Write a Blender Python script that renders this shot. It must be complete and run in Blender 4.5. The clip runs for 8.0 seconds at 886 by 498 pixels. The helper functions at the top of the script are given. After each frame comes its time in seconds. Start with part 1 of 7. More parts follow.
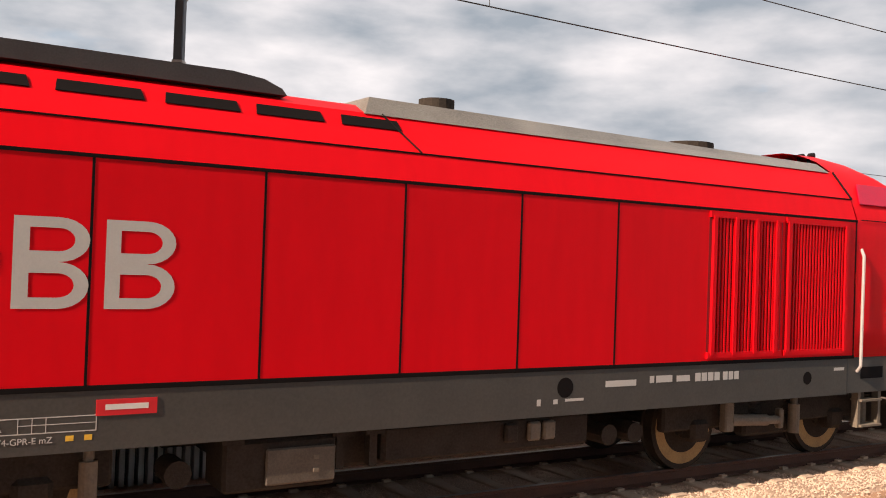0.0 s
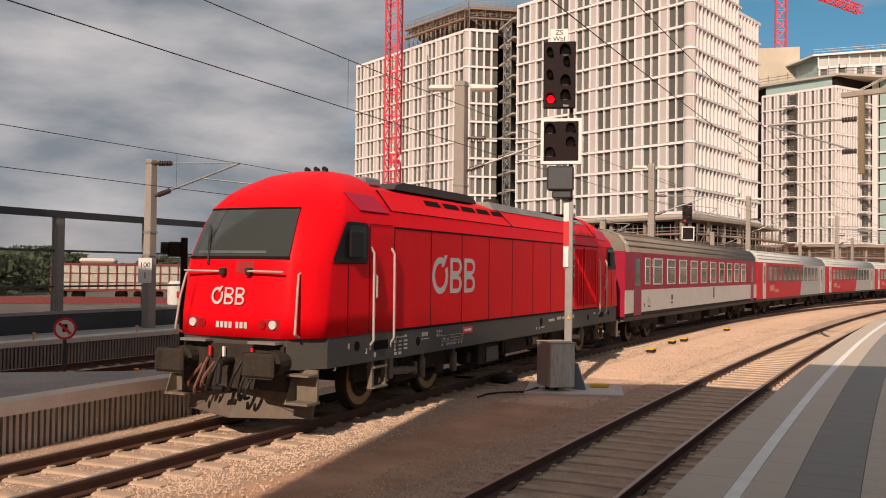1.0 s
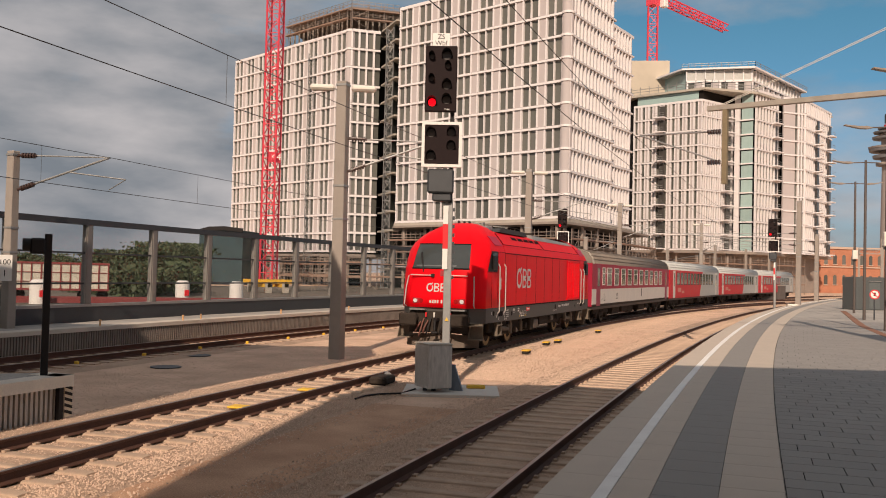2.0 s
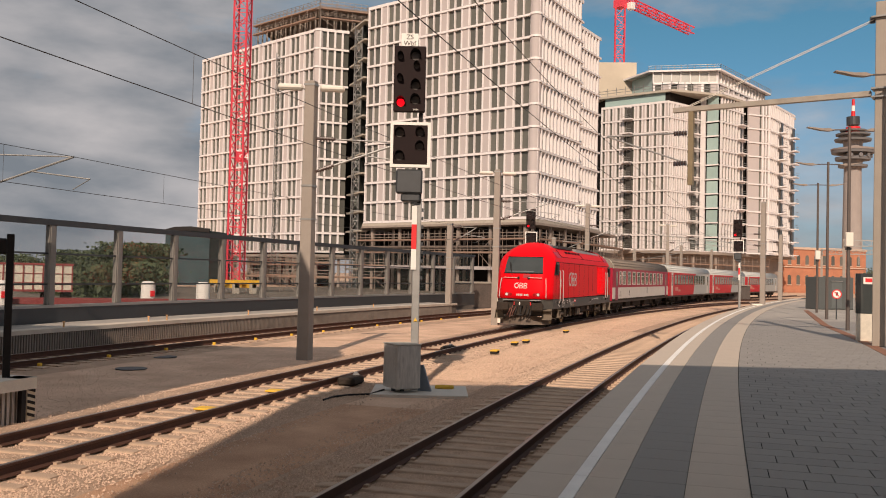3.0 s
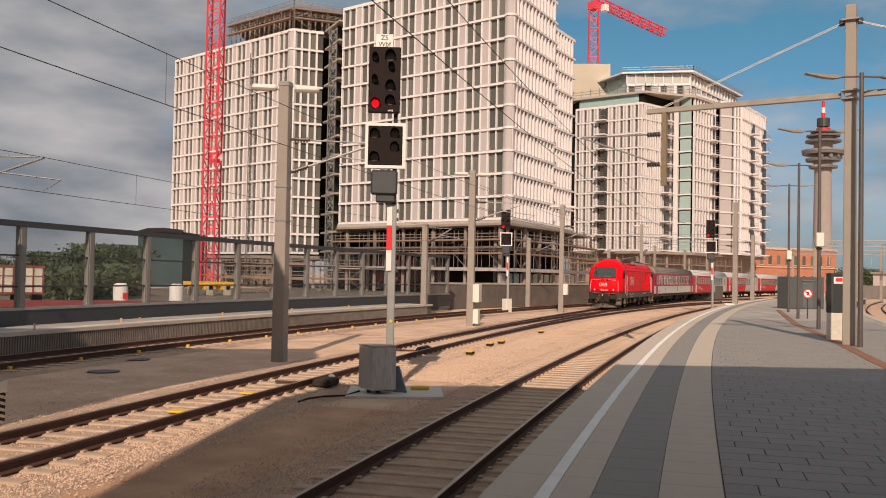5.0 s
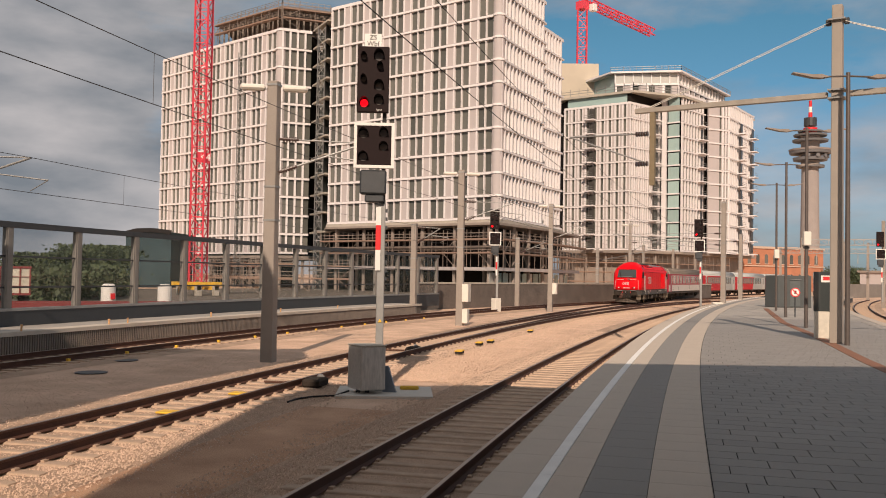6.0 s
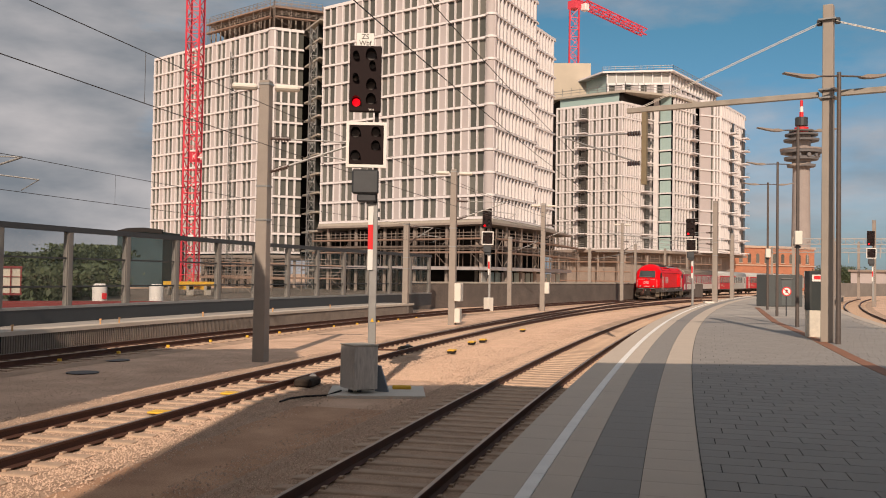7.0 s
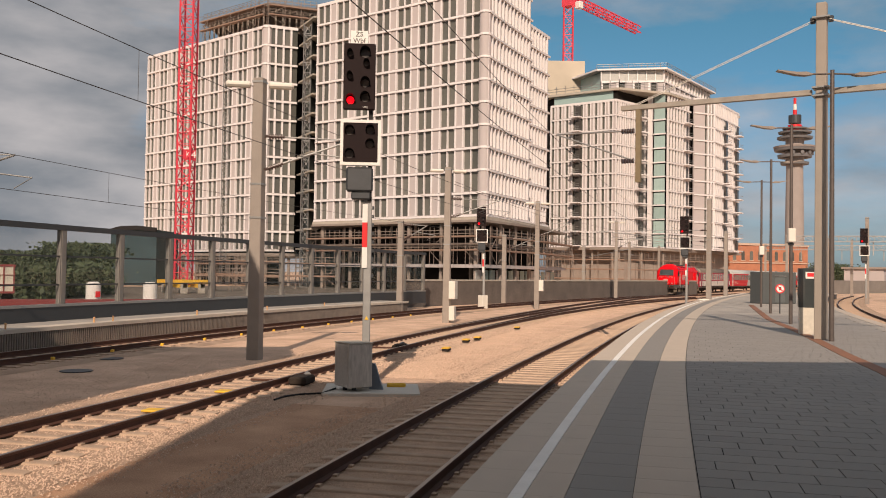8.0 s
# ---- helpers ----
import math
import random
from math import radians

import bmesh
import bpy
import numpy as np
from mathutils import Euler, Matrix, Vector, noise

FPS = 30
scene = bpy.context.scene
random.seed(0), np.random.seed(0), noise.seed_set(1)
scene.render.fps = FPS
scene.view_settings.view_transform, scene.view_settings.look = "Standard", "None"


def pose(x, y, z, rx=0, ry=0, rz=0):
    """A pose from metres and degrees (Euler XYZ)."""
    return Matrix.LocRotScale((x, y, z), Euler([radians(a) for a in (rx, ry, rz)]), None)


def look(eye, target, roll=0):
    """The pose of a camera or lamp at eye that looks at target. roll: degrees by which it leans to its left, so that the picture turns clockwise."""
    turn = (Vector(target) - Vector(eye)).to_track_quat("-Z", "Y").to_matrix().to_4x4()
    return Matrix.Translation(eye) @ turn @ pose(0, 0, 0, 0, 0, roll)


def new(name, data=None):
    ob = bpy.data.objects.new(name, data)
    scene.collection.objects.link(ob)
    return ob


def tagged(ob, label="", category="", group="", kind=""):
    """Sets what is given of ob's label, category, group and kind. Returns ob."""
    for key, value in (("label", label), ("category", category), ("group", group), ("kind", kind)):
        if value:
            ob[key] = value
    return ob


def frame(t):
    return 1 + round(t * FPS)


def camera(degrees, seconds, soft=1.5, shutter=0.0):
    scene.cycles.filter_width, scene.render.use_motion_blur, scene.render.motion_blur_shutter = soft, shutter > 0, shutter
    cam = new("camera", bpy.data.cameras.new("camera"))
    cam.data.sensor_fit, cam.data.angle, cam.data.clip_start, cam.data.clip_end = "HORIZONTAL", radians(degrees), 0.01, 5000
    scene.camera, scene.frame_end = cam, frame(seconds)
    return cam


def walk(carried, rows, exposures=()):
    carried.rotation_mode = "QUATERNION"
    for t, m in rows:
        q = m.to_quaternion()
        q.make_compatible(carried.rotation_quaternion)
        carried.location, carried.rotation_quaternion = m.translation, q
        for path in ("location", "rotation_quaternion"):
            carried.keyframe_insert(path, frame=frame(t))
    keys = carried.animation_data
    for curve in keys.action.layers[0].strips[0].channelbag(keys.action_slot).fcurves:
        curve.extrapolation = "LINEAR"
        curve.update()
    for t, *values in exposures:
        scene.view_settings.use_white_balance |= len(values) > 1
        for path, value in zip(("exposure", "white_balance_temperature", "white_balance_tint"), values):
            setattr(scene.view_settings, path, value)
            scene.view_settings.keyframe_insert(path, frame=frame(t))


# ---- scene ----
cam = camera(52.0, 8.0, soft=1.0, shutter=0.0)
EYE = (0.0, 0.0, 2.53)
PATH = [
    (0, 3.3, 0.8, 2),
    (0.1, -3.229, 0.799, 2.259),
    (0.2, -8.851, 0.842, 2.268),
    (0.3, -13.928, 1.157, 1.668),
    (0.5, -20.843, 1.256, 0.814),
    (1, -30.651, 1.309, 0.721),
    (1.5, -35.021, 1.45, 1.088),
    (2, -38.23, 1.542, 1.344),
    (3.5, -40.45, 1.629, 1.278),
    (4, -40.935, 1.663, 1.238),
    (4.5, -41.375, 1.687, 1.192),
    (6, -42.457, 1.693, 0.97),
    (6.5, -42.725, 1.675, 0.948),
    (7, -42.94, 1.666, 0.916),
    (7.5, -43.143, 1.593, 0.906),
    (8, -43.3, 1.53, 0.85),
]


def aim(yaw, pitch):
    """A point 10 m ahead of the eye."""
    a, b = radians(yaw), radians(pitch)
    return (EYE[0] - 10 * math.sin(a) * math.cos(b), EYE[1] + 10 * math.cos(a) * math.cos(b), EYE[2] + 10 * math.sin(b))


walk(cam, [(t, look(EYE, aim(yaw, pitch), roll)) for t, yaw, pitch, roll in PATH],
     [(0.0, 1.10, 7000, 18), (0.3, 0.85, 7000, 18), (0.5, 0.62, 7000, 18), (1.0, 0.30, 7000, 18), (1.5, 0.20, 7000, 18), (2.0, 0.17, 7000, 18), (8.0, 0.17, 7000, 18)])

# ---- light ----
SUN_AZ = (-0.735, -0.678)          # towards the sun, on the ground
SUN_EL = 33.0
world = bpy.data.worlds.new("world")
scene.world = world
world.use_nodes = True
wn, wl = world.node_tree.nodes, world.node_tree.links
wn.clear()
w_out = wn.new("ShaderNodeOutputWorld")
w_bg = wn.new("ShaderNodeBackground")
w_sky = wn.new("ShaderNodeTexSky")
w_sky.sky_type, w_sky.sun_disc = "NISHITA", False
w_sky.sun_elevation = radians(SUN_EL)
w_sky.sun_rotation = math.atan2(SUN_AZ[0], SUN_AZ[1])
w_sky.air_density, w_sky.dust_density, w_sky.ozone_density = 1.0, 0.8, 3.0
w_co = wn.new("ShaderNodeTexCoord")
w_map = wn.new("ShaderNodeMapping")
w_map.inputs["Scale"].default_value = (1.0, 1.0, 2.8)
w_n1 = wn.new("ShaderNodeTexNoise")
w_n1.inputs["Scale"].default_value, w_n1.inputs["Detail"].default_value, w_n1.inputs["Roughness"].default_value = 2.6, 9.0, 0.56
w_n2 = wn.new("ShaderNodeTexNoise")
w_n2.inputs["Scale"].default_value, w_n2.inputs["Detail"].default_value = 5.5, 8.0
w_sep = wn.new("ShaderNodeSeparateXYZ")
w_cov = wn.new("ShaderNodeMapRange")      # the cloud bank thins out towards +x
w_cov.inputs["From Min"].default_value, w_cov.inputs["From Max"].default_value = 0.25, 0.86
w_cov.inputs["To Min"].default_value, w_cov.inputs["To Max"].default_value = 0.30, 0.085
w_add = wn.new("ShaderNodeMath")
w_ramp = wn.new("ShaderNodeValToRGB")
w_ramp.color_ramp.elements[0].position, w_ramp.color_ramp.elements[1].position = 0.47, 0.70
w_cloud = wn.new("ShaderNodeValToRGB")
w_cloud.color_ramp.elements[0].position, w_cloud.color_ramp.elements[0].color = 0.34, (1.75, 2.15, 2.5, 1)
w_cloud.color_ramp.elements[1].position, w_cloud.color_ramp.elements[1].color = 0.68, (4.6, 4.75, 4.9, 1)
w_mix = wn.new("ShaderNodeMixRGB")
w_deep = wn.new("ShaderNodeMixRGB")       # clearer, deeper blue between the clouds
w_deep.blend_type = "MULTIPLY"
w_deep.inputs["Fac"].default_value = 1.0
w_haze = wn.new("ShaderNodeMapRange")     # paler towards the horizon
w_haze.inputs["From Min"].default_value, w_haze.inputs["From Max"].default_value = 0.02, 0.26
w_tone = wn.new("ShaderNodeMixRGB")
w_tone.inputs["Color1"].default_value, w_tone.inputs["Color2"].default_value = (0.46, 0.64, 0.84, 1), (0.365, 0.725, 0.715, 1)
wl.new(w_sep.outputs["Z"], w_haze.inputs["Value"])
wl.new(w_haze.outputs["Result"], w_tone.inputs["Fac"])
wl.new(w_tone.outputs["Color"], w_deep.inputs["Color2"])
wl.new(w_co.outputs["Generated"], w_map.inputs["Vector"])
wl.new(w_map.outputs["Vector"], w_n1.inputs["Vector"])
wl.new(w_map.outputs["Vector"], w_n2.inputs["Vector"])
wl.new(w_co.outputs["Generated"], w_sep.inputs["Vector"])
wl.new(w_sep.outputs["X"], w_cov.inputs["Value"])
wl.new(w_n1.outputs["Fac"], w_add.inputs[0])
wl.new(w_cov.outputs["Result"], w_add.inputs[1])
wl.new(w_add.outputs["Value"], w_ramp.inputs["Fac"])
wl.new(w_n2.outputs["Fac"], w_cloud.inputs["Fac"])
wl.new(w_ramp.outputs["Color"], w_mix.inputs["Fac"])
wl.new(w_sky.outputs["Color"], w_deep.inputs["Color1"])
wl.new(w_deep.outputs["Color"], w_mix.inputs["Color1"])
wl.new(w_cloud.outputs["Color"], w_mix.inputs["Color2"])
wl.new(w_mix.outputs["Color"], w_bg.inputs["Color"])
w_bg.inputs["Strength"].default_value = 0.095
wl.new(w_bg.outputs["Background"], w_out.inputs["Surface"])

sun = new("sun", bpy.data.lights.new("sun", "SUN"))
sun.data.energy, sun.data.angle, sun.data.color = 3.6, radians(0.55), (1.0, 0.86, 0.70)
_c = math.cos(radians(SUN_EL))
sun.matrix_world = look((SUN_AZ[0] * _c * 50, SUN_AZ[1] * _c * 50, math.sin(radians(SUN_EL)) * 50), (0, 0, 0))


# ---- materials ----
def mat(name, color, rough=0.6, metal=0.0, var=0.15, scale=6.0, fine=60.0, bump=0.0, stretch=(1, 1, 1), tint=None, rand=0.0, island=False, spec=0.5, coat=0.0):
    """A node material: two scales of noise on the base colour, a little on the roughness, fine relief."""
    m = bpy.data.materials.new(name)
    m.use_nodes = True
    n, l = m.node_tree.nodes, m.node_tree.links
    b = n["Principled BSDF"]
    b.inputs["Metallic"].default_value = metal
    b.inputs["Specular IOR Level"].default_value = spec
    b.inputs["Coat Weight"].default_value = coat
    co = n.new("ShaderNodeTexCoord")
    mp = n.new("ShaderNodeMapping")
    mp.inputs["Scale"].default_value = stretch
    l.new(co.outputs["Object"], mp.inputs["Vector"])
    n1, n2 = n.new("ShaderNodeTexNoise"), n.new("ShaderNodeTexNoise")
    n1.inputs["Scale"].default_value, n1.inputs["Detail"].default_value = scale, 6.0
    n2.inputs["Scale"].default_value, n2.inputs["Detail"].default_value = fine, 4.0
    l.new(mp.outputs["Vector"], n1.inputs["Vector"])
    l.new(mp.outputs["Vector"], n2.inputs["Vector"])
    ad = n.new("ShaderNodeMath")
    ad.operation = "ADD"
    l.new(n1.outputs["Fac"], ad.inputs[0])
    l.new(n2.outputs["Fac"], ad.inputs[1])
    last = ad.outputs["Value"]
    if rand:
        rn = n.new("ShaderNodeNewGeometry") if island else n.new("ShaderNodeObjectInfo")
        ml = n.new("ShaderNodeMath")
        ml.operation = "MULTIPLY_ADD"
        l.new(rn.outputs["Random Per Island" if island else "Random"], ml.inputs[0])
        ml.inputs[1].default_value = rand
        l.new(last, ml.inputs[2])
        last = ml.outputs["Value"]
    rp = n.new("ShaderNodeMapRange")
    rp.inputs["From Min"].default_value, rp.inputs["From Max"].default_value = 0.65, 1.35 + rand
    l.new(last, rp.inputs["Value"])
    mx = n.new("ShaderNodeMixRGB")
    dark = tint or tuple(c * (1 - var) for c in color)
    lite = tuple(min(1.0, c * (1 + var)) for c in color)
    mx.inputs["Color1"].default_value, mx.inputs["Color2"].default_value = (*dark, 1), (*lite, 1)
    l.new(rp.outputs["Result"], mx.inputs["Fac"])
    l.new(mx.outputs["Color"], b.inputs["Base Color"])
    rr = n.new("ShaderNodeMapRange")
    rr.inputs["To Min"].default_value, rr.inputs["To Max"].default_value = max(0.02, rough - 0.08), min(1.0, rough + 0.08)
    l.new(n1.outputs["Fac"], rr.inputs["Value"])
    l.new(rr.outputs["Result"], b.inputs["Roughness"])
    if bump:
        bp = n.new("ShaderNodeBump")
        bp.inputs["Strength"].default_value, bp.inputs["Distance"].default_value = bump, 0.02
        l.new(n2.outputs["Fac"], bp.inputs["Height"])
        l.new(bp.outputs["Normal"], b.inputs["Normal"])
    return m


def glow(name, color, strength):
    m = mat(name, color, 0.3)
    b = m.node_tree.nodes["Principled BSDF"]
    b.inputs["Emission Color"].default_value, b.inputs["Emission Strength"].default_value = (*color, 1), strength
    return m


def glass(name, color, rough=0.05, alpha=1.0):
    m = mat(name, color, rough, var=0.05, spec=0.8)
    m.node_tree.nodes["Principled BSDF"].inputs["Alpha"].default_value = alpha
    return m


M_SOIL = mat("gravel_soil", (0.66, 0.46, 0.335), 0.95, var=0.30, scale=0.7, fine=34.0, bump=0.5, tint=(0.42, 0.265, 0.175))
M_BALLAST = mat("ballast_bed", (0.48, 0.33, 0.235), 0.95, var=0.25, scale=1.3, fine=42.0, bump=1.0, tint=(0.31, 0.21, 0.145))
M_BROWNSOIL = mat("brown_compacted_soil", (0.52, 0.32, 0.205), 0.95, var=0.25, scale=1.1, fine=48.0, bump=0.6, tint=(0.31, 0.165, 0.095))
M_STONE = mat("ballast_stone", (0.60, 0.43, 0.325), 0.9, var=0.25, scale=3.0, fine=60.0, rand=0.8, island=True, tint=(0.42, 0.30, 0.22))
M_ASPHALT = mat("asphalt", (0.37, 0.34, 0.305), 0.9, var=0.34, scale=0.6, fine=20.0, bump=0.3)
M_SLEEPER = mat("concrete_sleeper", (0.48, 0.345, 0.25), 0.9, var=0.22, scale=4.0, fine=70.0, bump=0.3, rand=0.3)
M_RAIL = mat("rail_steel", (0.095, 0.042, 0.027), 0.75, metal=0.2, var=0.3, scale=3.0)
M_RAILTOP = mat("rail_head", (0.33, 0.27, 0.23), 0.38, metal=0.9, var=0.15, scale=3.0)
M_CONC = mat("concrete", (0.44, 0.40, 0.34), 0.85, var=0.14, scale=2.0, fine=60.0, bump=0.15)
M_MAST = mat("mast_concrete", (0.31, 0.27, 0.235), 0.85, var=0.12, scale=2.0, fine=50.0, bump=0.15)
M_STEEL = mat("galvanised_steel", (0.34, 0.34, 0.33), 0.5, metal=0.6, var=0.12, scale=5.0)
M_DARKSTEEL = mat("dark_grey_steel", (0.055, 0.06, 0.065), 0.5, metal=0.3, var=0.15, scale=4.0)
M_BLACK = mat("black_paint", (0.015, 0.013, 0.013), 0.55, var=0.2, spec=0.25)
M_WHITE = mat("white_paint", (0.78, 0.76, 0.72), 0.5, var=0.05)
M_RED = mat("loco_red_paint", (0.81, 0.006, 0.012), 0.45, var=0.055, scale=0.9, fine=4.0, stretch=(1.6, 1.6, 0.3), spec=0.08)
M_SKIRT = mat("underframe_grey", (0.062, 0.057, 0.05), 0.6, var=0.2, scale=2.0, fine=40.0)
M_DIRT = mat("brown_brake_dust", (0.042, 0.033, 0.027), 0.9, var=0.3, scale=5.0, fine=40.0, bump=0.3, spec=0.15)
M_DIRTLITE = mat("pale_dusty_metal", (0.17, 0.135, 0.10), 0.75, var=0.25, scale=6.0, fine=40.0)
M_SEAM = mat("seam_black", (0.010, 0.008, 0.008), 0.8, var=0.1, spec=0.1)
M_SIGNRED = mat("sign_red", (0.72, 0.02, 0.025), 0.45, var=0.05)
M_YELLOW = mat("yellow_paint", (0.80, 0.48, 0.05), 0.6, var=0.15)
M_CRANE = mat("crane_red_paint", (0.74, 0.06, 0.09), 0.5, var=0.1)
M_GLASSDARK = glass("dark_cab_glass", (0.05, 0.058, 0.058), 0.05)
M_WINDOW = mat("facade_window_glass", (0.17, 0.165, 0.145), 0.15, var=0.25, scale=0.15, rand=0.9, tint=(0.05, 0.055, 0.05), spec=0.4)
M_CURTAIN = mat("greenish_glazing", (0.34, 0.47, 0.45), 0.15, var=0.2, scale=0.4, rand=0.6)
M_FACADE = mat("cream_facade_panel", (0.48, 0.435, 0.428), 0.75, var=0.06, scale=0.4, fine=10.0, rand=0.1)
M_FRAME = mat("white_facade_frame", (0.77, 0.735, 0.73), 0.6, var=0.05, scale=0.5)
# near-black: the missing light inside the buildings is put into this colour
M_DARKIN = mat("interior_shade", (0.020, 0.017, 0.015), 0.95, var=0.3, scale=0.3, spec=0.1)
M_PAVER = mat("dark_paver", (0.262, 0.248, 0.23), 0.8, var=0.12, scale=2.0, fine=120.0, bump=0.12, rand=0.5)
M_PAVERLIGHT = mat("beige_paver", (0.53, 0.45, 0.37), 0.8, var=0.1, scale=2.0, fine=120.0, bump=0.12, rand=0.4)
M_PAVERFAR = mat("dark_paver_field", (0.28, 0.262, 0.243), 0.8, var=0.12, scale=2.0, fine=120.0, bump=0.12, rand=0.5, island=True)
M_LINE = mat("white_line", (0.86, 0.84, 0.80), 0.75, var=0.08, scale=3.0)
M_SIDEGLASS = mat("black_side_glass", (0.012, 0.012, 0.012), 0.15, var=0.1, spec=0.25)
M_PALEGLAZING = mat("pale_glazing", (0.52, 0.52, 0.49), 0.2, var=0.25, scale=0.25)
M_FENCEGLASS = glass("barrier_glass", (0.10, 0.125, 0.115), 0.04, 0.13)
M_TEXT = mat("grey_white_lettering", (0.55, 0.53, 0.50), 0.6, var=0.05)


# ---- mesh helpers ----
def part(name, bm, material, parent=None, label="", smooth=False):
    me = bpy.data.meshes.new(name)
    bm.to_mesh(me)
    bm.free()
    me.materials.append(material)
    if smooth:
        me.polygons.foreach_set("use_smooth", [True] * len(me.polygons))
    ob = new(name, me)
    if parent:
        ob.parent = parent
    return tagged(ob, label)


def shared(name, me, m, parent):
    ob = new(name, me)
    ob.parent = parent
    ob.matrix_basis = m
    return ob


def raw(name, verts, faces, material, parent=None, label=""):
    me = bpy.data.meshes.new(name)
    me.from_pydata(verts, [], faces)
    me.materials.append(material)
    ob = new(name, me)
    if parent:
        ob.parent = parent
    return tagged(ob, label)


def empty(name, m, label, category, group="", kind=""):
    ob = new(name)
    ob.matrix_basis = m
    return tagged(ob, label, category, group, kind)


def box(bm, x0, x1, y0, y1, z0, z1, bevel=0.0, m=None):
    vs = bmesh.ops.create_cube(bm, size=1.0, matrix=Matrix.LocRotScale(((x0 + x1) / 2, (y0 + y1) / 2, (z0 + z1) / 2), None, (abs(x1 - x0), abs(y1 - y0), abs(z1 - z0))))["verts"]
    if bevel:
        es = {e for v in vs for e in v.link_edges}
        vs = bmesh.ops.bevel(bm, geom=list(es), offset=bevel, segments=1, affect="EDGES")["verts"]
    if m is not None:
        bmesh.ops.transform(bm, matrix=m, verts=list({v for v in vs}))
    return vs


def tube(bm, a, b, r, r2=None, seg=8):
    a, b = Vector(a), Vector(b)
    d = b - a
    m = Matrix.Translation((a + b) / 2) @ d.to_track_quat("Z", "Y").to_matrix().to_4x4()
    return bmesh.ops.create_cone(bm, cap_ends=True, segments=seg, radius1=r, radius2=r if r2 is None else r2, depth=d.length, matrix=m)["verts"]


def beam(bm, a, b, w, h=None):
    """A square bar from a to b."""
    a, b = Vector(a), Vector(b)
    d = b - a
    m = Matrix.Translation((a + b) / 2) @ d.to_track_quat("Z", "Y").to_matrix().to_4x4()
    bmesh.ops.create_cube(bm, size=1.0, matrix=m @ Matrix.Diagonal((w, h or w, d.length, 1)))


def poly(bm, pts, back=None):
    """A flat polygon, or a slab of it pushed along back."""
    vs = [bm.verts.new(p) for p in pts]
    f = bm.faces.new(vs)
    if back is not None:
        ws = [bm.verts.new(Vector(p) + Vector(back)) for p in pts]
        bm.faces.new(list(reversed(ws)))
        n = len(vs)
        for i in range(n):
            bm.faces.new((vs[(i + 1) % n], vs[i], ws[i], ws[(i + 1) % n]))
    return f


def soft_corners(pts, r):
    """The polygon with each corner rounded off at about radius r."""
    out = []
    n = len(pts)
    for i in range(n):
        p, a, b = Vector(pts[i]), Vector(pts[i - 1]), Vector(pts[(i + 1) % n])
        u, v = p + (a - p).normalized() * r, p + (b - p).normalized() * r
        for k in range(5):
            f = k / 4
            out.append(tuple(u * (1 - f) ** 2 + p * 2 * f * (1 - f) + v * f ** 2))
    return out


def fixed(bm):
    bmesh.ops.recalc_face_normals(bm, faces=bm.faces)
    return bm


class Arc:
    """A track's centre line on a circle: s metres along it, off metres to its outer side."""

    def __init__(self, cx, cy, r, x0, y0):
        self.c, self.r, self.a0 = (cx, cy), r, math.atan2(y0 - cy, x0 - cx)

    def at(self, s, off=0.0, z=0.0):
        a = self.a0 - s / self.r
        return Vector((self.c[0] + (self.r + off) * math.cos(a), self.c[1] + (self.r + off) * math.sin(a), z))

    def yaw(self, s):
        return math.degrees(self.a0 - s / self.r) - 90

    def near(self, x, y):
        """s and off of a place."""
        return (self.a0 - math.atan2(y - self.c[1], x - self.c[0])) * self.r, math.hypot(x - self.c[0], y - self.c[1]) - self.r


def sweep(arc, s0, s1, step, profile, closed=True):
    """A bmesh: the profile of (off, z) drawn along the arc."""
    bm = bmesh.new()
    n = max(2, int((s1 - s0) / step) + 1)
    rings = []
    for i in range(n):
        s = s0 + (s1 - s0) * i / (n - 1)
        rings.append([bm.verts.new(arc.at(s, o, z)) for o, z in profile])
    k = len(profile)
    for a, b in zip(rings, rings[1:]):
        for j in range(k if closed else k - 1):
            bm.faces.new((a[j], a[(j + 1) % k], b[(j + 1) % k], b[j]))
    if closed:
        bm.faces.new(list(reversed(rings[0])))
        bm.faces.new(rings[-1])
    return fixed(bm)


def words(text, size, m, material, parent, name="lettering", label="", depth=0.002):
    cu = bpy.data.curves.new("text", "FONT")
    cu.body, cu.size, cu.extrude, cu.align_x, cu.align_y = text, size, depth, "CENTER", "CENTER"
    tmp = bpy.data.objects.new("text", cu)
    scene.collection.objects.link(tmp)
    bpy.context.view_layer.update()
    me = bpy.data.meshes.new_from_object(tmp.evaluated_get(bpy.context.evaluated_depsgraph_get()))
    bpy.data.objects.remove(tmp)
    bpy.data.curves.remove(cu)
    me.materials.clear()
    me.materials.append(material)
    ob = new(name, me)
    ob.parent = parent
    ob.matrix_basis = m
    return tagged(ob, label)


TRACK_A = Arc(328.10, -461.84, 575.59, 0.0, 11.0)
TRACK_B = Arc(315.8, -471.7, 571.15, 0.0, 4.0)
TRACK_E = Arc(315.8, -471.7, 557.2, 8.0, -6.0)
TRACK_C = Arc(171.62, -226.3, 301.55, 8.8, 27.8)


START = TRACK_A.at(22.0)
AIM = (Vector((*TRACK_A.c, 0)) - START).normalized() * 330.0
TRACK_D = Arc(START.x + AIM.x, START.y + AIM.y, 330.0, START.x, START.y)


# ---- ground and tracks ----
GZ = -0.20


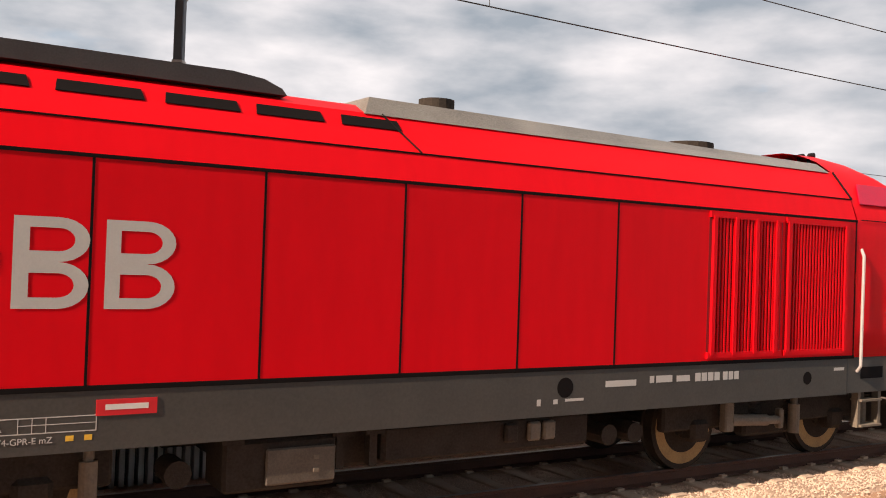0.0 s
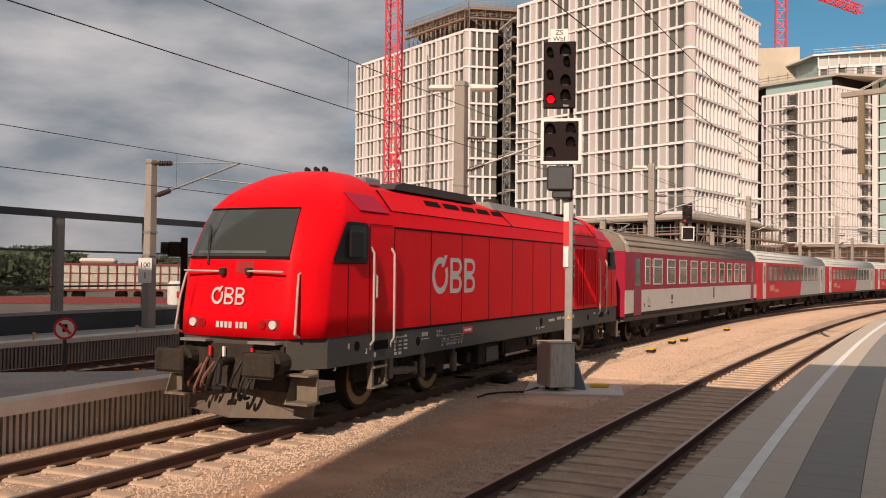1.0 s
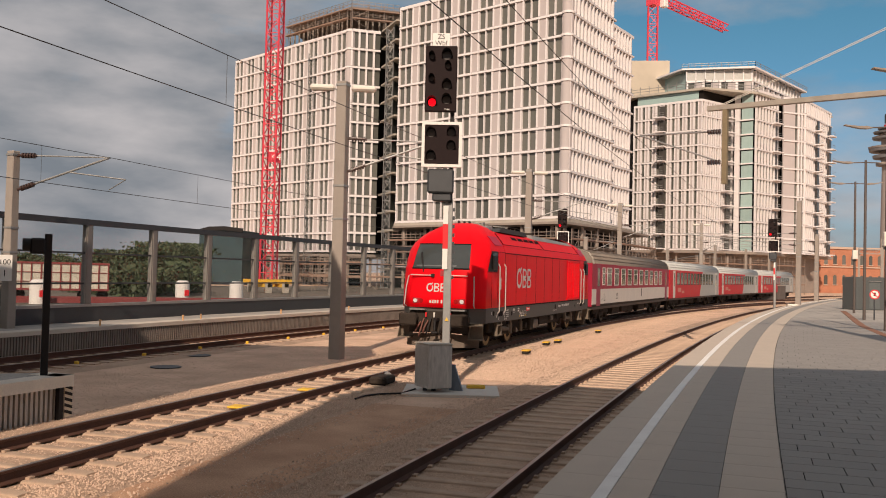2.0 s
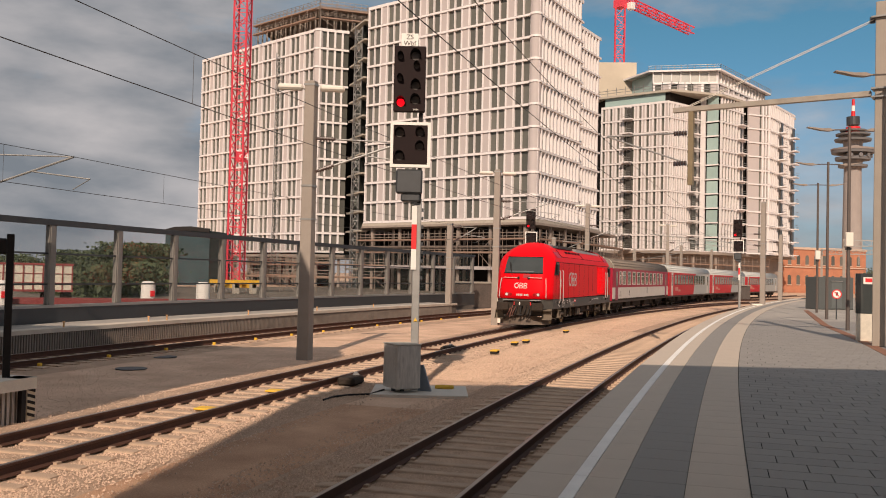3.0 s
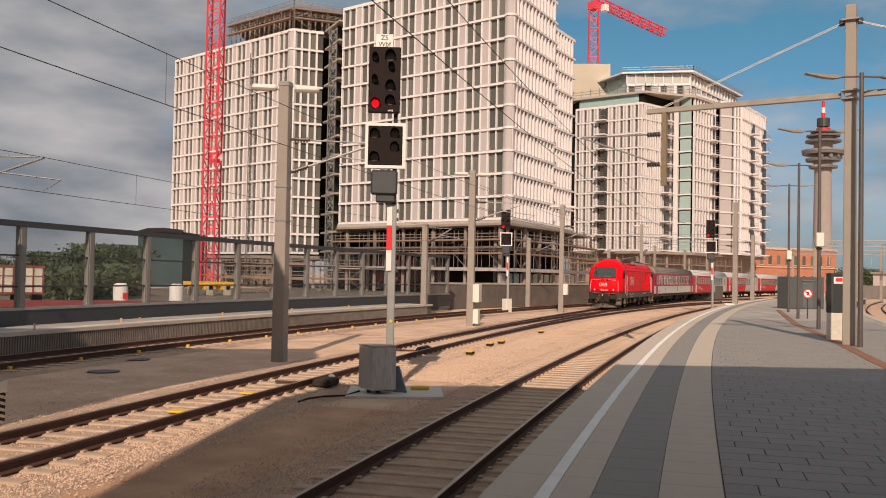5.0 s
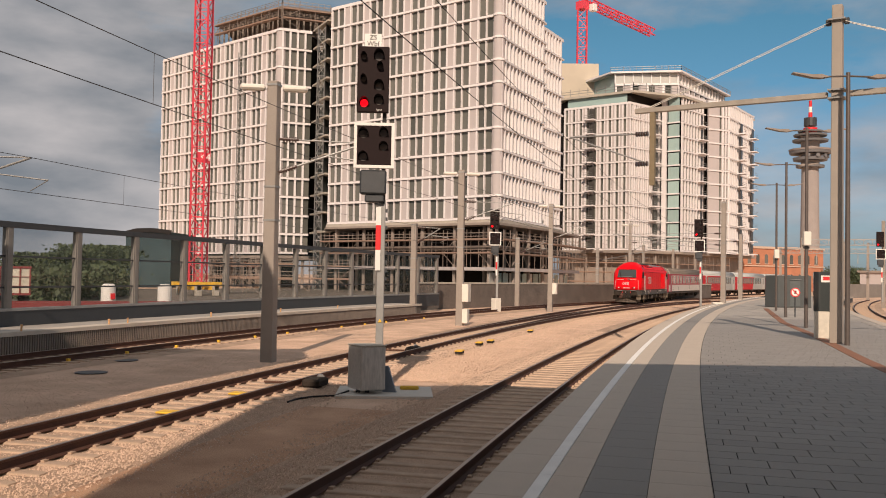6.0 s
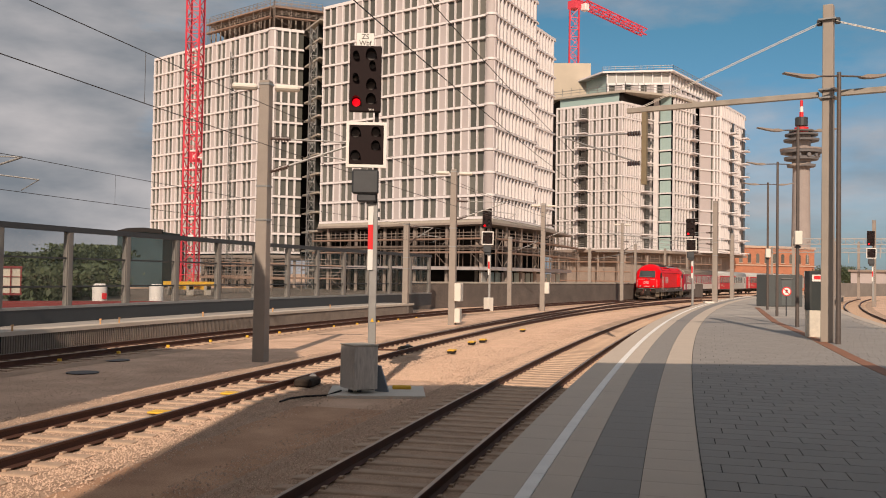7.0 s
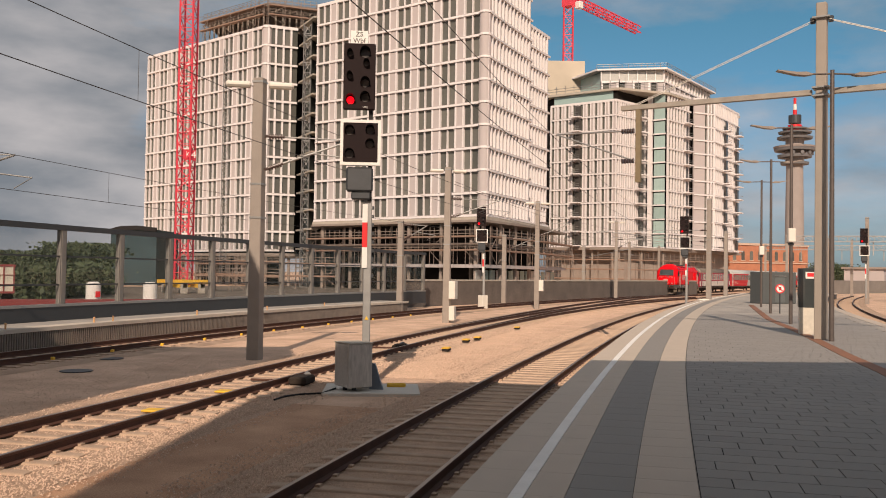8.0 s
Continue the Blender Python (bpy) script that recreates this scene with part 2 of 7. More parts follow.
def ground():
    bm = bmesh.new()
    poly(bm, [(-1500, -1500, GZ - 0.04), (2500, -1500, GZ - 0.04), (2500, 2500, GZ - 0.04), (-1500, 2500, GZ - 0.04)])
    tagged(part("ground", fixed(bm), M_SOIL), "brown compacted gravel between the tracks", "ground", kind="structure")


def soil_strip():
    """Brown trodden soil between the two near tracks."""
    bm = sweep(TRACK_B, -14, 15.5, 0.5, [(1.7, GZ - 0.031), (6.2, GZ - 0.031)], closed=False)
    tagged(part("soil_strip", bm, M_BROWNSOIL), "reddish brown trodden soil between the tracks", "ground", kind="structure")


def yard():
    """The dark worn yard of the building site beyond the barrier."""
    c = TRACK_C
    bm = sweep(c, -70, 112, 2.0, [(5.0, GZ - 0.02), (75.0, GZ - 0.02)], closed=False)
    tagged(part("yard", bm, mat("trodden_yard", (0.15, 0.125, 0.10), 0.95, var=0.45, scale=0.25, fine=3.0, bump=0.4)), "dark trodden yard of the building site", "ground", kind="structure")


def ballast(arc, s0, s1, name, left=1.75, right=1.75):
    bm = sweep(arc, s0, s1, 1.5, [(left + 0.35, GZ - 0.035), (left, GZ), (-right, GZ), (-right - 0.35, GZ - 0.035)], closed=False)
    tagged(part(name, bm, M_BALLAST), "pale sunlit ballast bed under the rails", "ballast", kind="structure")


def stones(arc, s0, s1, bands, count, name, seed, size=(0.014, 0.034), lift=0.012):
    """Loose ballast stones as small irregular solids."""
    rng = np.random.default_rng(seed)
    base = np.array([(1, 0, -0.4), (-1, 0, -0.4), (0, 1, -0.4), (0, -1, -0.4), (0, 0, 1)], float)
    tri = np.array([(0, 2, 4), (2, 1, 4), (1, 3, 4), (3, 0, 4)])
    s = s0 + (s1 - s0) * rng.random(count) ** 1.7
    lim = np.array(bands)[rng.integers(0, len(bands), count)]
    spread = rng.random(count) ** np.where(np.abs(lim[:, 0]) < np.abs(lim[:, 1]), 1.5, 0.67)     # thinner away from the rails
    r = arc.r + lim[:, 0] + (lim[:, 1] - lim[:, 0]) * spread
    ang = arc.a0 - s / arc.r
    p = np.stack([arc.c[0] + r * np.cos(ang), arc.c[1] + r * np.sin(ang), np.full(count, GZ + lift)], 1)
    k = rng.uniform(*size, (count, 1, 1))
    v = base[None] * rng.uniform(0.6, 1.3, (count, 5, 1)) * k * (1, 1, 0.8) + rng.normal(0, 0.18, (count, 5, 3)) * k
    t = rng.uniform(0, 6.28, count)
    c, q = np.cos(t)[:, None], np.sin(t)[:, None]
    v = np.stack([v[:, :, 0] * c - v[:, :, 1] * q, v[:, :, 0] * q + v[:, :, 1] * c, v[:, :, 2]], 2) + p[:, None]
    faces = (tri[None] + 5 * np.arange(count)[:, None, None]).reshape(-1, 3)
    ob = raw(name, v.reshape(-1, 3).tolist(), faces.tolist(), M_STONE)
    tagged(ob, "loose crushed ballast stones along the track", "ballast stones", kind="stuff")


RAIL = [(-0.072, -0.172), (-0.072, -0.160), (-0.010, -0.135), (-0.010, -0.045), (-0.036, -0.032), (-0.036, -0.004), (0.036, -0.004),
        (0.036, -0.032), (0.010, -0.045), (0.010, -0.135), (0.072, -0.160), (0.072, -0.172)]


def sleeper_mesh():
    """A waisted concrete sleeper: high rail seats, a sunken middle, sloping flanks."""
    bm = bmesh.new()
    rings = []
    for y, z, w in ((-1.30, -0.176, 0.10), (-1.20, -0.166, 0.115), (-0.55, -0.166, 0.115), (-0.30, -0.171, 0.085), (0.0, -0.172, 0.08), (0.30, -0.171, 0.085), (0.55, -0.166, 0.115), (1.20, -0.166, 0.115), (1.30, -0.176, 0.10)):
        rings.append([bm.verts.new(v) for v in ((-w - 0.05, y, GZ - 0.05), (-w, y, z - 0.008), (-w + 0.03, y, z), (w - 0.03, y, z), (w, y, z - 0.008), (w + 0.05, y, GZ - 0.05))])
    for a, b in zip(rings, rings[1:]):
        for i in range(5):
            bm.faces.new((a[i], b[i], b[i + 1], a[i + 1]))
    bm.faces.new(rings[0])
    bm.faces.new(list(reversed(rings[-1])))
    fixed(bm)
    for y in (-0.75, 0.75):
        for d in (-0.11, 0.11):
            box(bm, -0.05, 0.05, y + d - 0.03, y + d + 0.03, -0.17, -0.135)
    me = bpy.data.meshes.new("sleeper")
    bm.to_mesh(me)
    bm.free()
    me.materials.append(M_SLEEPER)
    return me


def track(arc, name, s0, s1, label, near, pieces, dz=0.0, bare=-999.0):
    """Two rails and their sleepers; those between near[0] and near[1] are single pieces."""
    root = empty(name, Matrix(), label, "railway track", kind="structure")
    for off in (-0.753, 0.753):
        r = part("rail", sweep(arc, s0, s1, 1.5, [(off + o, z + dz) for o, z in RAIL]), M_RAIL, root, "rust-brown steel rail")
        part("rail_head", sweep(arc, s0, s1, 1.5, [(off - 0.030, dz - 0.004), (off - 0.026, dz), (off + 0.026, dz), (off + 0.030, dz - 0.004)], closed=False), M_RAILTOP, r, "worn bright running surface")
    far = bmesh.new()
    n = int((s1 - s0) / 0.6)
    for i in range(n):
        s = s0 + 0.6 * i
        if s < bare:
            continue
        m = Matrix.Translation(arc.at(s)) @ pose(0, 0, 0, 0, 0, arc.yaw(s) + 0.0)
        if near[0] <= s <= near[1]:
            shared("sleeper", pieces, m, root)
        else:
            box(far, -0.13, 0.13, -1.3, 1.3, GZ - 0.05, -0.168, m=m)
    tagged(part("sleepers", far, M_SLEEPER, root), "concrete sleepers further along the line", kind="stuff")
    return root


# ---- platforms ----
PZ = 0.55


def slabs(name, arc, edge, cells, z, material, root, gap):
    """Thin slabs with open joints: (s, length, inner, outer distance from the platform edge)."""
    verts, faces = [], []
    for k, (s, L, a, c) in enumerate(cells):
        q = [(s + gap, a + gap), (s + L, a + gap), (s + L, c), (s + gap, c)]
        for zz in (z - 0.05, z):
            for t, d in q:
                verts.append(arc.at(t, edge - d, zz))
        o = 8 * k
        faces += [(o + 4, o + 5, o + 6, o + 7)] + [(o + i, o + (i + 1) % 4, o + 4 + (i + 1) % 4, o + 4 + i) for i in range(4)]
    return raw(name, verts, faces, material, root)


def platform_main():
    """The platform on which the camera stands: an edge slab, bands, and a concrete front."""
    b = TRACK_B
    edge = -1.73
    root = empty("platform_main", Matrix(), "station platform with beige and dark grey paved bands", "platform", kind="structure")
    # concrete front in dark steel grey, a colour that stands in for its shade
    part("front_wall", sweep(b, -60, 130, 2.0, [(edge - 0.12, -0.3), (edge - 0.12, PZ - 0.16), (edge - 0.5, PZ - 0.16), (edge - 0.5, -0.3)]), M_DARKSTEEL, root, "concrete platform front coloured dark for its shade")
    bands = ((0.0, 0.48, M_PAVERLIGHT, "edge_slab"), (0.48, 0.615, M_LINE, "white_line"), (0.615, 0.97, M_PAVERLIGHT, "beige_band"),
             (0.97, 1.56, M_PAVER, "dark_band"), (1.56, 2.15, M_PAVERLIGHT, "tactile_band"))
    for a, c, m, nm in bands:
        h = 0.004 if nm == "white_line" else 0.0
        part(nm + "_bed", sweep(b, -60, 130, 1.0, [(edge - a, PZ - 0.16), (edge - a, PZ - 0.012), (edge - c, PZ - 0.012), (edge - c, PZ - 0.16)]), M_SEAM, root)
        step = {"edge_slab": 1.0, "white_line": 1.0, "beige_band": 1.0, "dark_band": 0.6, "tactile_band": 0.6}[nm]
        cells = [(-20 + step * i, step, a, c) for i in range(int(140 / step))]
        ob = slabs(nm, b, edge, cells, PZ + h, m, root, 0.006)
        tagged(ob, kind="stuff")
    part("paving_bed", sweep(b, -60, 140, 2.0, [(edge - 2.154, PZ - 0.2), (edge - 2.154, PZ - 0.012), (edge - 9.8, PZ - 0.012), (edge - 9.8, PZ - 0.2)]), M_ASPHALT, root, "grey paving further out")
    part("far_coping", sweep(b, -60, 140, 2.0, [(edge - 9.804, PZ - 0.16), (edge - 9.804, PZ), (edge - 10.3, PZ), (edge - 10.3, PZ - 0.16)]), M_PAVERLIGHT, root, "pale coping along the other edge")
    # opposite front, the same dark grey in place of shade
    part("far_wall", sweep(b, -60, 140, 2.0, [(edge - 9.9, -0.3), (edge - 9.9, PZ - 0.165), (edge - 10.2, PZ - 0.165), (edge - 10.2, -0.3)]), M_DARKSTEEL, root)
    part("joint_bed", sweep(b, -20, 49, 1.0, [(edge - 2.158, PZ - 0.011), (edge - 9.3, PZ - 0.011)], closed=False), M_SEAM, root, "dark open joints under the pavers")
    near, rest_ = [], []
    for i in range(int(70 / 0.42)):
        s = -20.06 + 0.42 * i
        shift = (0.0, 0.3, 0.1, 0.42)[(i + 1) % 4]
        for j in range(12):
            c0 = 2.154 + 0.62 * j - shift
            cell = (s, 0.42, max(2.154, c0), c0 + 0.62)
            if cell[3] - cell[2] < 0.1:
                continue
            (near if 3.5 < s < 18 and j < 8 else rest_).append(cell)
    tagged(slabs("paver_field", b, edge, rest_, PZ, M_PAVERFAR, root, 0.012), "dark grey concrete pavers laid in broken bond", kind="stuff")
    for cell in near[:296]:
        slabs("paver", b, edge, [cell], PZ, M_PAVER, root, 0.012)
    tagged(slabs("paver_infill", b, edge, near[296:] or [rest_[0]], PZ - 0.001, M_PAVERFAR, root, 0.008), kind="stuff")
    return root


def sunk_drain():
    """The curved rust-coloured drain across the platform."""
    bm = bmesh.new()
    pts = [(19.0, 6.9), (20.22, 7.63), (23.82, 9.95), (32.17, 15.06), (41.65, 21.18), (62.0, 32.9)]
    for (x0, y0), (x1, y1) in zip(pts, pts[1:]):
        d = Vector((x1 - x0, y1 - y0, 0)).normalized()
        nrm = Vector((-d.y, d.x, 0)) * 0.17
        a, c = Vector((x0, y0, PZ - 0.03)), Vector((x1, y1, PZ - 0.03))
        poly(bm, [a - nrm, c - nrm, c + nrm, a + nrm], (0, 0, 0.04))
    tagged(part("drain", fixed(bm), mat("rusty_drain", (0.26, 0.12, 0.07), 0.8, var=0.25)), "rust-brown linear drain cover set in the platform", "drain", kind="structure")


def platform_island():
    """The end of the island platform between the tracks, with a corrugated front."""
    root = empty("platform_island", Matrix(), "end of an island platform with corrugated steel front and concrete coping", "platform", kind="structure")
    top = [(-22.0, -3.6), (1.22, 14.35), (3.05, 15.75), (4.95, 16.95), (4.62, 17.5), (2.9, 18.0), (1.4, 18.5), (-26.0, 25.0)]
    bm = bmesh.new()
    poly(bm, [(x, y, PZ) for x, y in reversed(top)], (0, 0, -0.14))
    part("deck", fixed(bm), M_ASPHALT, root, "grey platform deck")
    bm = bmesh.new()
    edge = top[0:5]
    for (x0, y0), (x1, y1) in zip(edge, edge[1:]):
        d = Vector((x1 - x0, y1 - y0, 0)).normalized()
        nr = Vector((-d.y, d.x, 0))
        a, c = Vector((x0, y0, PZ - 0.19)), Vector((x1, y1, PZ - 0.19))
        poly(bm, [a - nr * 0.04, c - nr * 0.04, c + nr * 0.38, a + nr * 0.38], (0, 0, 0.20))
    part("coping", fixed(bm), mat("island_coping", (0.74, 0.67, 0.57), 0.85, var=0.15, scale=2.0, fine=50.0, bump=0.15), root, "pale concrete coping slabs")
    # striped plate at the corner of the end
    ang = math.degrees(math.atan2(edge[3][1] - edge[2][1], edge[3][0] - edge[2][0]))
    mm = pose(edge[3][0], edge[3][1], 0, 0, 0, ang)
    bm = bmesh.new()
    box(bm, -0.16, 0.03, 0.02, 0.08, GZ + 0.02, PZ - 0.20, m=mm)
    plate = part("corner_plate", bm, mat("hazard_white", (0.66, 0.56, 0.42), 0.6, var=0.15), root, "corner plate with slanting black stripes")
    for k in range(5):
        z = GZ + 0.04 + 0.11 * k
        bm = bmesh.new()
        poly(bm, [mm @ Vector(p) for p in ((-0.16, 0.016, z + 0.06), (0.03, 0.016, z), (0.03, 0.016, z + 0.055), (-0.16, 0.016, z + 0.115))], mm.to_3x3() @ Vector((0, -0.003, 0)))
        part("stripe", fixed(bm), M_BLACK, plate)
    bm = bmesh.new()
    for (x0, y0), (x1, y1) in zip(edge, edge[1:]):
        L = math.hypot(x1 - x0, y1 - y0)
        n = int(L / 0.11)
        for i in range(n):
            f = (i + 0.5) / n
            ang = math.degrees(math.atan2(y1 - y0, x1 - x0))
            m = pose(x0 + (x1 - x0) * f, y0 + (y1 - y0) * f, 0, 0, 0, ang)
            box(bm, -0.032, 0.032, 0.10, 0.20, GZ - 0.05, PZ - 0.20, m=m)
    tagged(part("corrugated_rib", bm, mat("corrugated_steel", (0.50, 0.46, 0.42), 0.55, metal=0.3, var=0.15, scale=3.0), root), "vertical ribs of the corrugated front", kind="stuff")
    bm = bmesh.new()
    for (x0, y0), (x1, y1) in zip(edge, edge[1:]):
        d = Vector((x1 - x0, y1 - y0, 0)).normalized()
        nr = Vector((-d.y, d.x, 0))
        a, c = Vector((x0, y0, GZ - 0.05)), Vector((x1, y1, GZ - 0.05))
        poly(bm, [a + nr * 0.2, c + nr * 0.2, c + nr * 0.3, a + nr * 0.3], (0, 0, PZ - 0.1 - GZ))
    part("back_sheet", fixed(bm), M_BLACK, root)


def platform_side():
    """The narrow concrete platform edge beyond the third track."""
    c = TRACK_C
    root = empty("platform_side", Matrix(), "low concrete platform edge beside the far track", "platform", kind="structure")
    # wall colour darkened to hold the shade behind the ribs and below the coping
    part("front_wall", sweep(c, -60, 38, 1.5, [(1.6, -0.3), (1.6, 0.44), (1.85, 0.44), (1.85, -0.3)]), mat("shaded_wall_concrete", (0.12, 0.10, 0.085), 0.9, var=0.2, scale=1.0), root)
    part("coping", sweep(c, -60, 38, 1.5, [(1.52, 0.44), (1.52, 0.57), (2.15, 0.57), (2.15, 0.44)]), mat("pale_coping", (0.58, 0.51, 0.43), 0.85, var=0.15, scale=1.5), root)
    bm = bmesh.new()
    for i in range(520):
        s = -20 + 0.11 * i
        box(bm, -0.03, 0.03, -0.05, 0.0, -0.22, 0.44, m=Matrix.Translation(c.at(s, 1.6, 0)) @ pose(0, 0, 0, 0, 0, c.yaw(s)))
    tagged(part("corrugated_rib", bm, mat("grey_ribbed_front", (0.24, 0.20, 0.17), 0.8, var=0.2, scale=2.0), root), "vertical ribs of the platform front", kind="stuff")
    part("deck", sweep(c, -60, 38, 1.5, [(2.154, 0.40), (2.154, 0.56), (3.7, 0.56), (3.7, 0.40)]), M_ASPHALT, root)


# ---- canopies overhead, out of the picture, that shade the platforms ----
def canopy(name, pts, z, label):
    """A roof slab over the shaded ground; pts is its shadow on the ground."""
    k = (z - GZ) / math.tan(radians(SUN_EL))
    bm = bmesh.new()
    poly(bm, [(x + SUN_AZ[0] * k, y + SUN_AZ[1] * k, z) for x, y in pts], (0, 0, 0.5))
    ob = part(name, fixed(bm), M_STEEL)
    return tagged(ob, label, "canopy", kind="structure")


# ---- barrier along the far side ----
def barrier():
    c = TRACK_C
    root = empty("noise_barrier", Matrix(), "glazed noise barrier with dark steel posts and rails", "noise barrier", kind="structure")
    off, z0, z1 = 3.8, 1.08, 3.95
    end = 46.0
    part("base_wall", sweep(c, -45, end, 2.0, [(off - 0.12, 0.2), (off - 0.12, z0), (off + 0.12, z0), (off + 0.12, 0.2)]), M_DARKSTEEL, root, "dark grey base wall")
    part("top_rail", sweep(c, -45, end, 2.0, [(off - 0.13, z1 - 0.02), (off - 0.13, z1 + 0.18), (off + 0.13, z1 + 0.18), (off + 0.13, z1 - 0.02)]), M_DARKSTEEL, root)
    part("sill_rail", sweep(c, -45, end, 2.0, [(off - 0.15, z0 + 0.004), (off - 0.15, z0 + 0.10), (off + 0.1, z0 + 0.10), (off + 0.1, z0 + 0.004)]), M_STEEL, root)
    for z in (1.86, 2.92):
        part("glazing_rail", sweep(c, -45, end, 2.0, [(off - 0.03, z), (off - 0.03, z + 0.06), (off + 0.03, z + 0.06), (off + 0.03, z)]), M_DARKSTEEL, root)
    bm = bmesh.new()
    box(bm, -0.11, 0.11, -0.12, 0.12, z0 + 0.1, z1 - 0.02, 0.01)
    box(bm, -0.17, 0.17, -0.10, -0.085, z0 + 0.1, z1 - 0.02)
    me = bpy.data.meshes.new("post")
    bm.to_mesh(me)
    bm.free()
    me.materials.append(mat("barrier_post_grey", (0.24, 0.225, 0.205), 0.5, metal=0.3))
    i = -14
    while (s := 7.05 + 3.47 * i + 0.06 * min(i, 8)) < end:
        shared("post", me, Matrix.Translation(c.at(s, off, 0)) @ pose(0, 0, 0, 0, 0, c.yaw(s)), root)
        if s + 3.4 < end:
            ob = part("pane", sweep(c, s + 0.1, s + 3.42, 1.1, [(off + 0.005, z0 + 0.1), (off + 0.005, z1 - 0.02), (off + 0.02, z1 - 0.02), (off + 0.02, z0 + 0.1)]), M_FENCEGLASS, root)
            ob.visible_shadow = False
        i += 1
    return root


ground()
soil_strip()
yard()
ballast(TRACK_A, -40, 170, "ballast_a", 1.9, 1.75)
ballast(TRACK_B, -40, 130, "ballast_b", 1.75, 1.5)
ballast(TRACK_C, -45, 150, "ballast_c", 1.7, 1.6)
ballast(TRACK_E, -40, 150, "ballast_e", 1.7, 1.7)
platform_main()
sunk_drain()
platform_island()
platform_side()
barrier()
canopy("canopy_main", [(-35, -60), (-12, -4.5), (4.1, 10.91), (10.0, 16.5), (12.6, 18.0), (14.96, 16.4), (17.4, 13.4), (23.5, 8.3), (40, -8), (20, -60)], 11.5, "broad station canopy over the platform")
canopy("canopy_island", [(-30, -8), (6.1, 17.8), (9.7, 20.6), (16.3, 24.3), (18.2, 27.6), (13.7, 29.7), (4, 34), (-30, 50)], 11.5, "broad station canopy over the island platform")


# ---- buildings ----
def facade_frame(p0, p1):
    """Matrix with x along the wall from p0 to p1, y outward, z up; and the wall's length."""
    d = Vector((p1[0] - p0[0], p1[1] - p0[1], 0))
    L = d.length
    d.normalize()
    return Matrix(((d.x, d.y, 0, p0[0]), (d.y, -d.x, 0, p0[1]), (0, 0, 1, 0), (0, 0, 0, 1))), L


PANES = {}


def pane_mesh(w, h, material):
    key = (round(w, 2), round(h, 2), material.name)
    if key not in PANES:
        bm = bmesh.new()
        box(bm, 0, w, -0.30, -0.24, 0, h)
        me = bpy.data.meshes.new("pane")
        bm.to_mesh(me)
        bm.free()
        me.materials.append(material)
        PANES[key] = me
    return PANES[key]


def facade(root, p0, p1, z0, floors, fh, pattern, band=0.42, material=None, frame=None, glassmat=None, fin=0.12):
    """One wall of floors: pattern is a run of (kind, width), repeated; 'w' window, 'p' panel, 'f' upright fin."""
    m, L = facade_frame(p0, p1)
    frame = frame or M_FRAME
    glassmat = glassmat or M_WINDOW
    wall, fins = bmesh.new(), bmesh.new()
    total = sum(w for _, w in pattern)
    reps = max(1, round(L / total))
    k = L / (reps * total)
    cells = [(a, w * k) for _ in range(reps) for a, w in pattern]
    for f in range(floors):
        z = z0 + f * fh
        box(fins, 0, L, -0.35, 0.22, z, z + band * 0.75, m=m)
        box(wall, 0, L, -0.35, 0.0, z + band * 0.75, z + band, m=m)
        x = 0.0
        for a, w in cells:
            if a == "w":
                shared("pane", pane_mesh(w, fh - band, glassmat), m @ Matrix.Translation((x, 0, z + band)), root)
            elif a == "p":
                box(wall, x, x + w, -0.35, 0.0, z + band, z + fh, m=m)
            else:
                box(fins, x, x + w, -0.33, fin, z + band, z + fh, m=m)
            x += w
    box(fins, 0, L, -0.35, 0.12, z0 + floors * fh, z0 + floors * fh + 0.5, m=m)
    part("wall_panel", fixed(wall), material or M_FACADE, root)
    part("facade_frame", fixed(fins), frame, root)


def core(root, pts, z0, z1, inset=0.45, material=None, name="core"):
    """The solid behind the facades; its default near-black stands in for interior shade."""
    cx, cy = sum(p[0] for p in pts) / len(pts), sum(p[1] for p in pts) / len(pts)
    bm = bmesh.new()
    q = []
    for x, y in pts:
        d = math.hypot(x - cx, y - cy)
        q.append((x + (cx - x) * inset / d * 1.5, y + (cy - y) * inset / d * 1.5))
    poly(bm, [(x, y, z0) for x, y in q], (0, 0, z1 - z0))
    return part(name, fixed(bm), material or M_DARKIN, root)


PAIR = [("f", 0.24), ("w", 1.25), ("f", 0.13), ("w", 1.25), ("f", 0.24), ("p", 1.15)]
SLIM = [("f", 0.34), ("w", 1.1)]
FINNED = [("f", 0.34), ("w", 0.72), ("f", 0.22), ("p", 0.55)]


def rounded_corner(root, at, inward, z0, floors, fh):
    """The smooth white corner panel between two faces, with a lip at each floor."""
    d = Vector((*inward, 0)).normalized() * 0.75
    x, y = at[0] + d.x, at[1] + d.y
    bm = bmesh.new()
    tube(bm, (x, y, z0), (x, y, z0 + floors * fh + 0.5), 0.85, seg=20)
    part("corner_panel", bm, M_FACADE, root, "rounded pale corner panel", smooth=False)
    for f in range(floors + 1):
        bm = bmesh.new()
        tube(bm, (x, y, z0 + f * fh), (x, y, z0 + f * fh + 0.32), 0.98, seg=20)
        part("corner_lip", bm, M_FRAME, root)


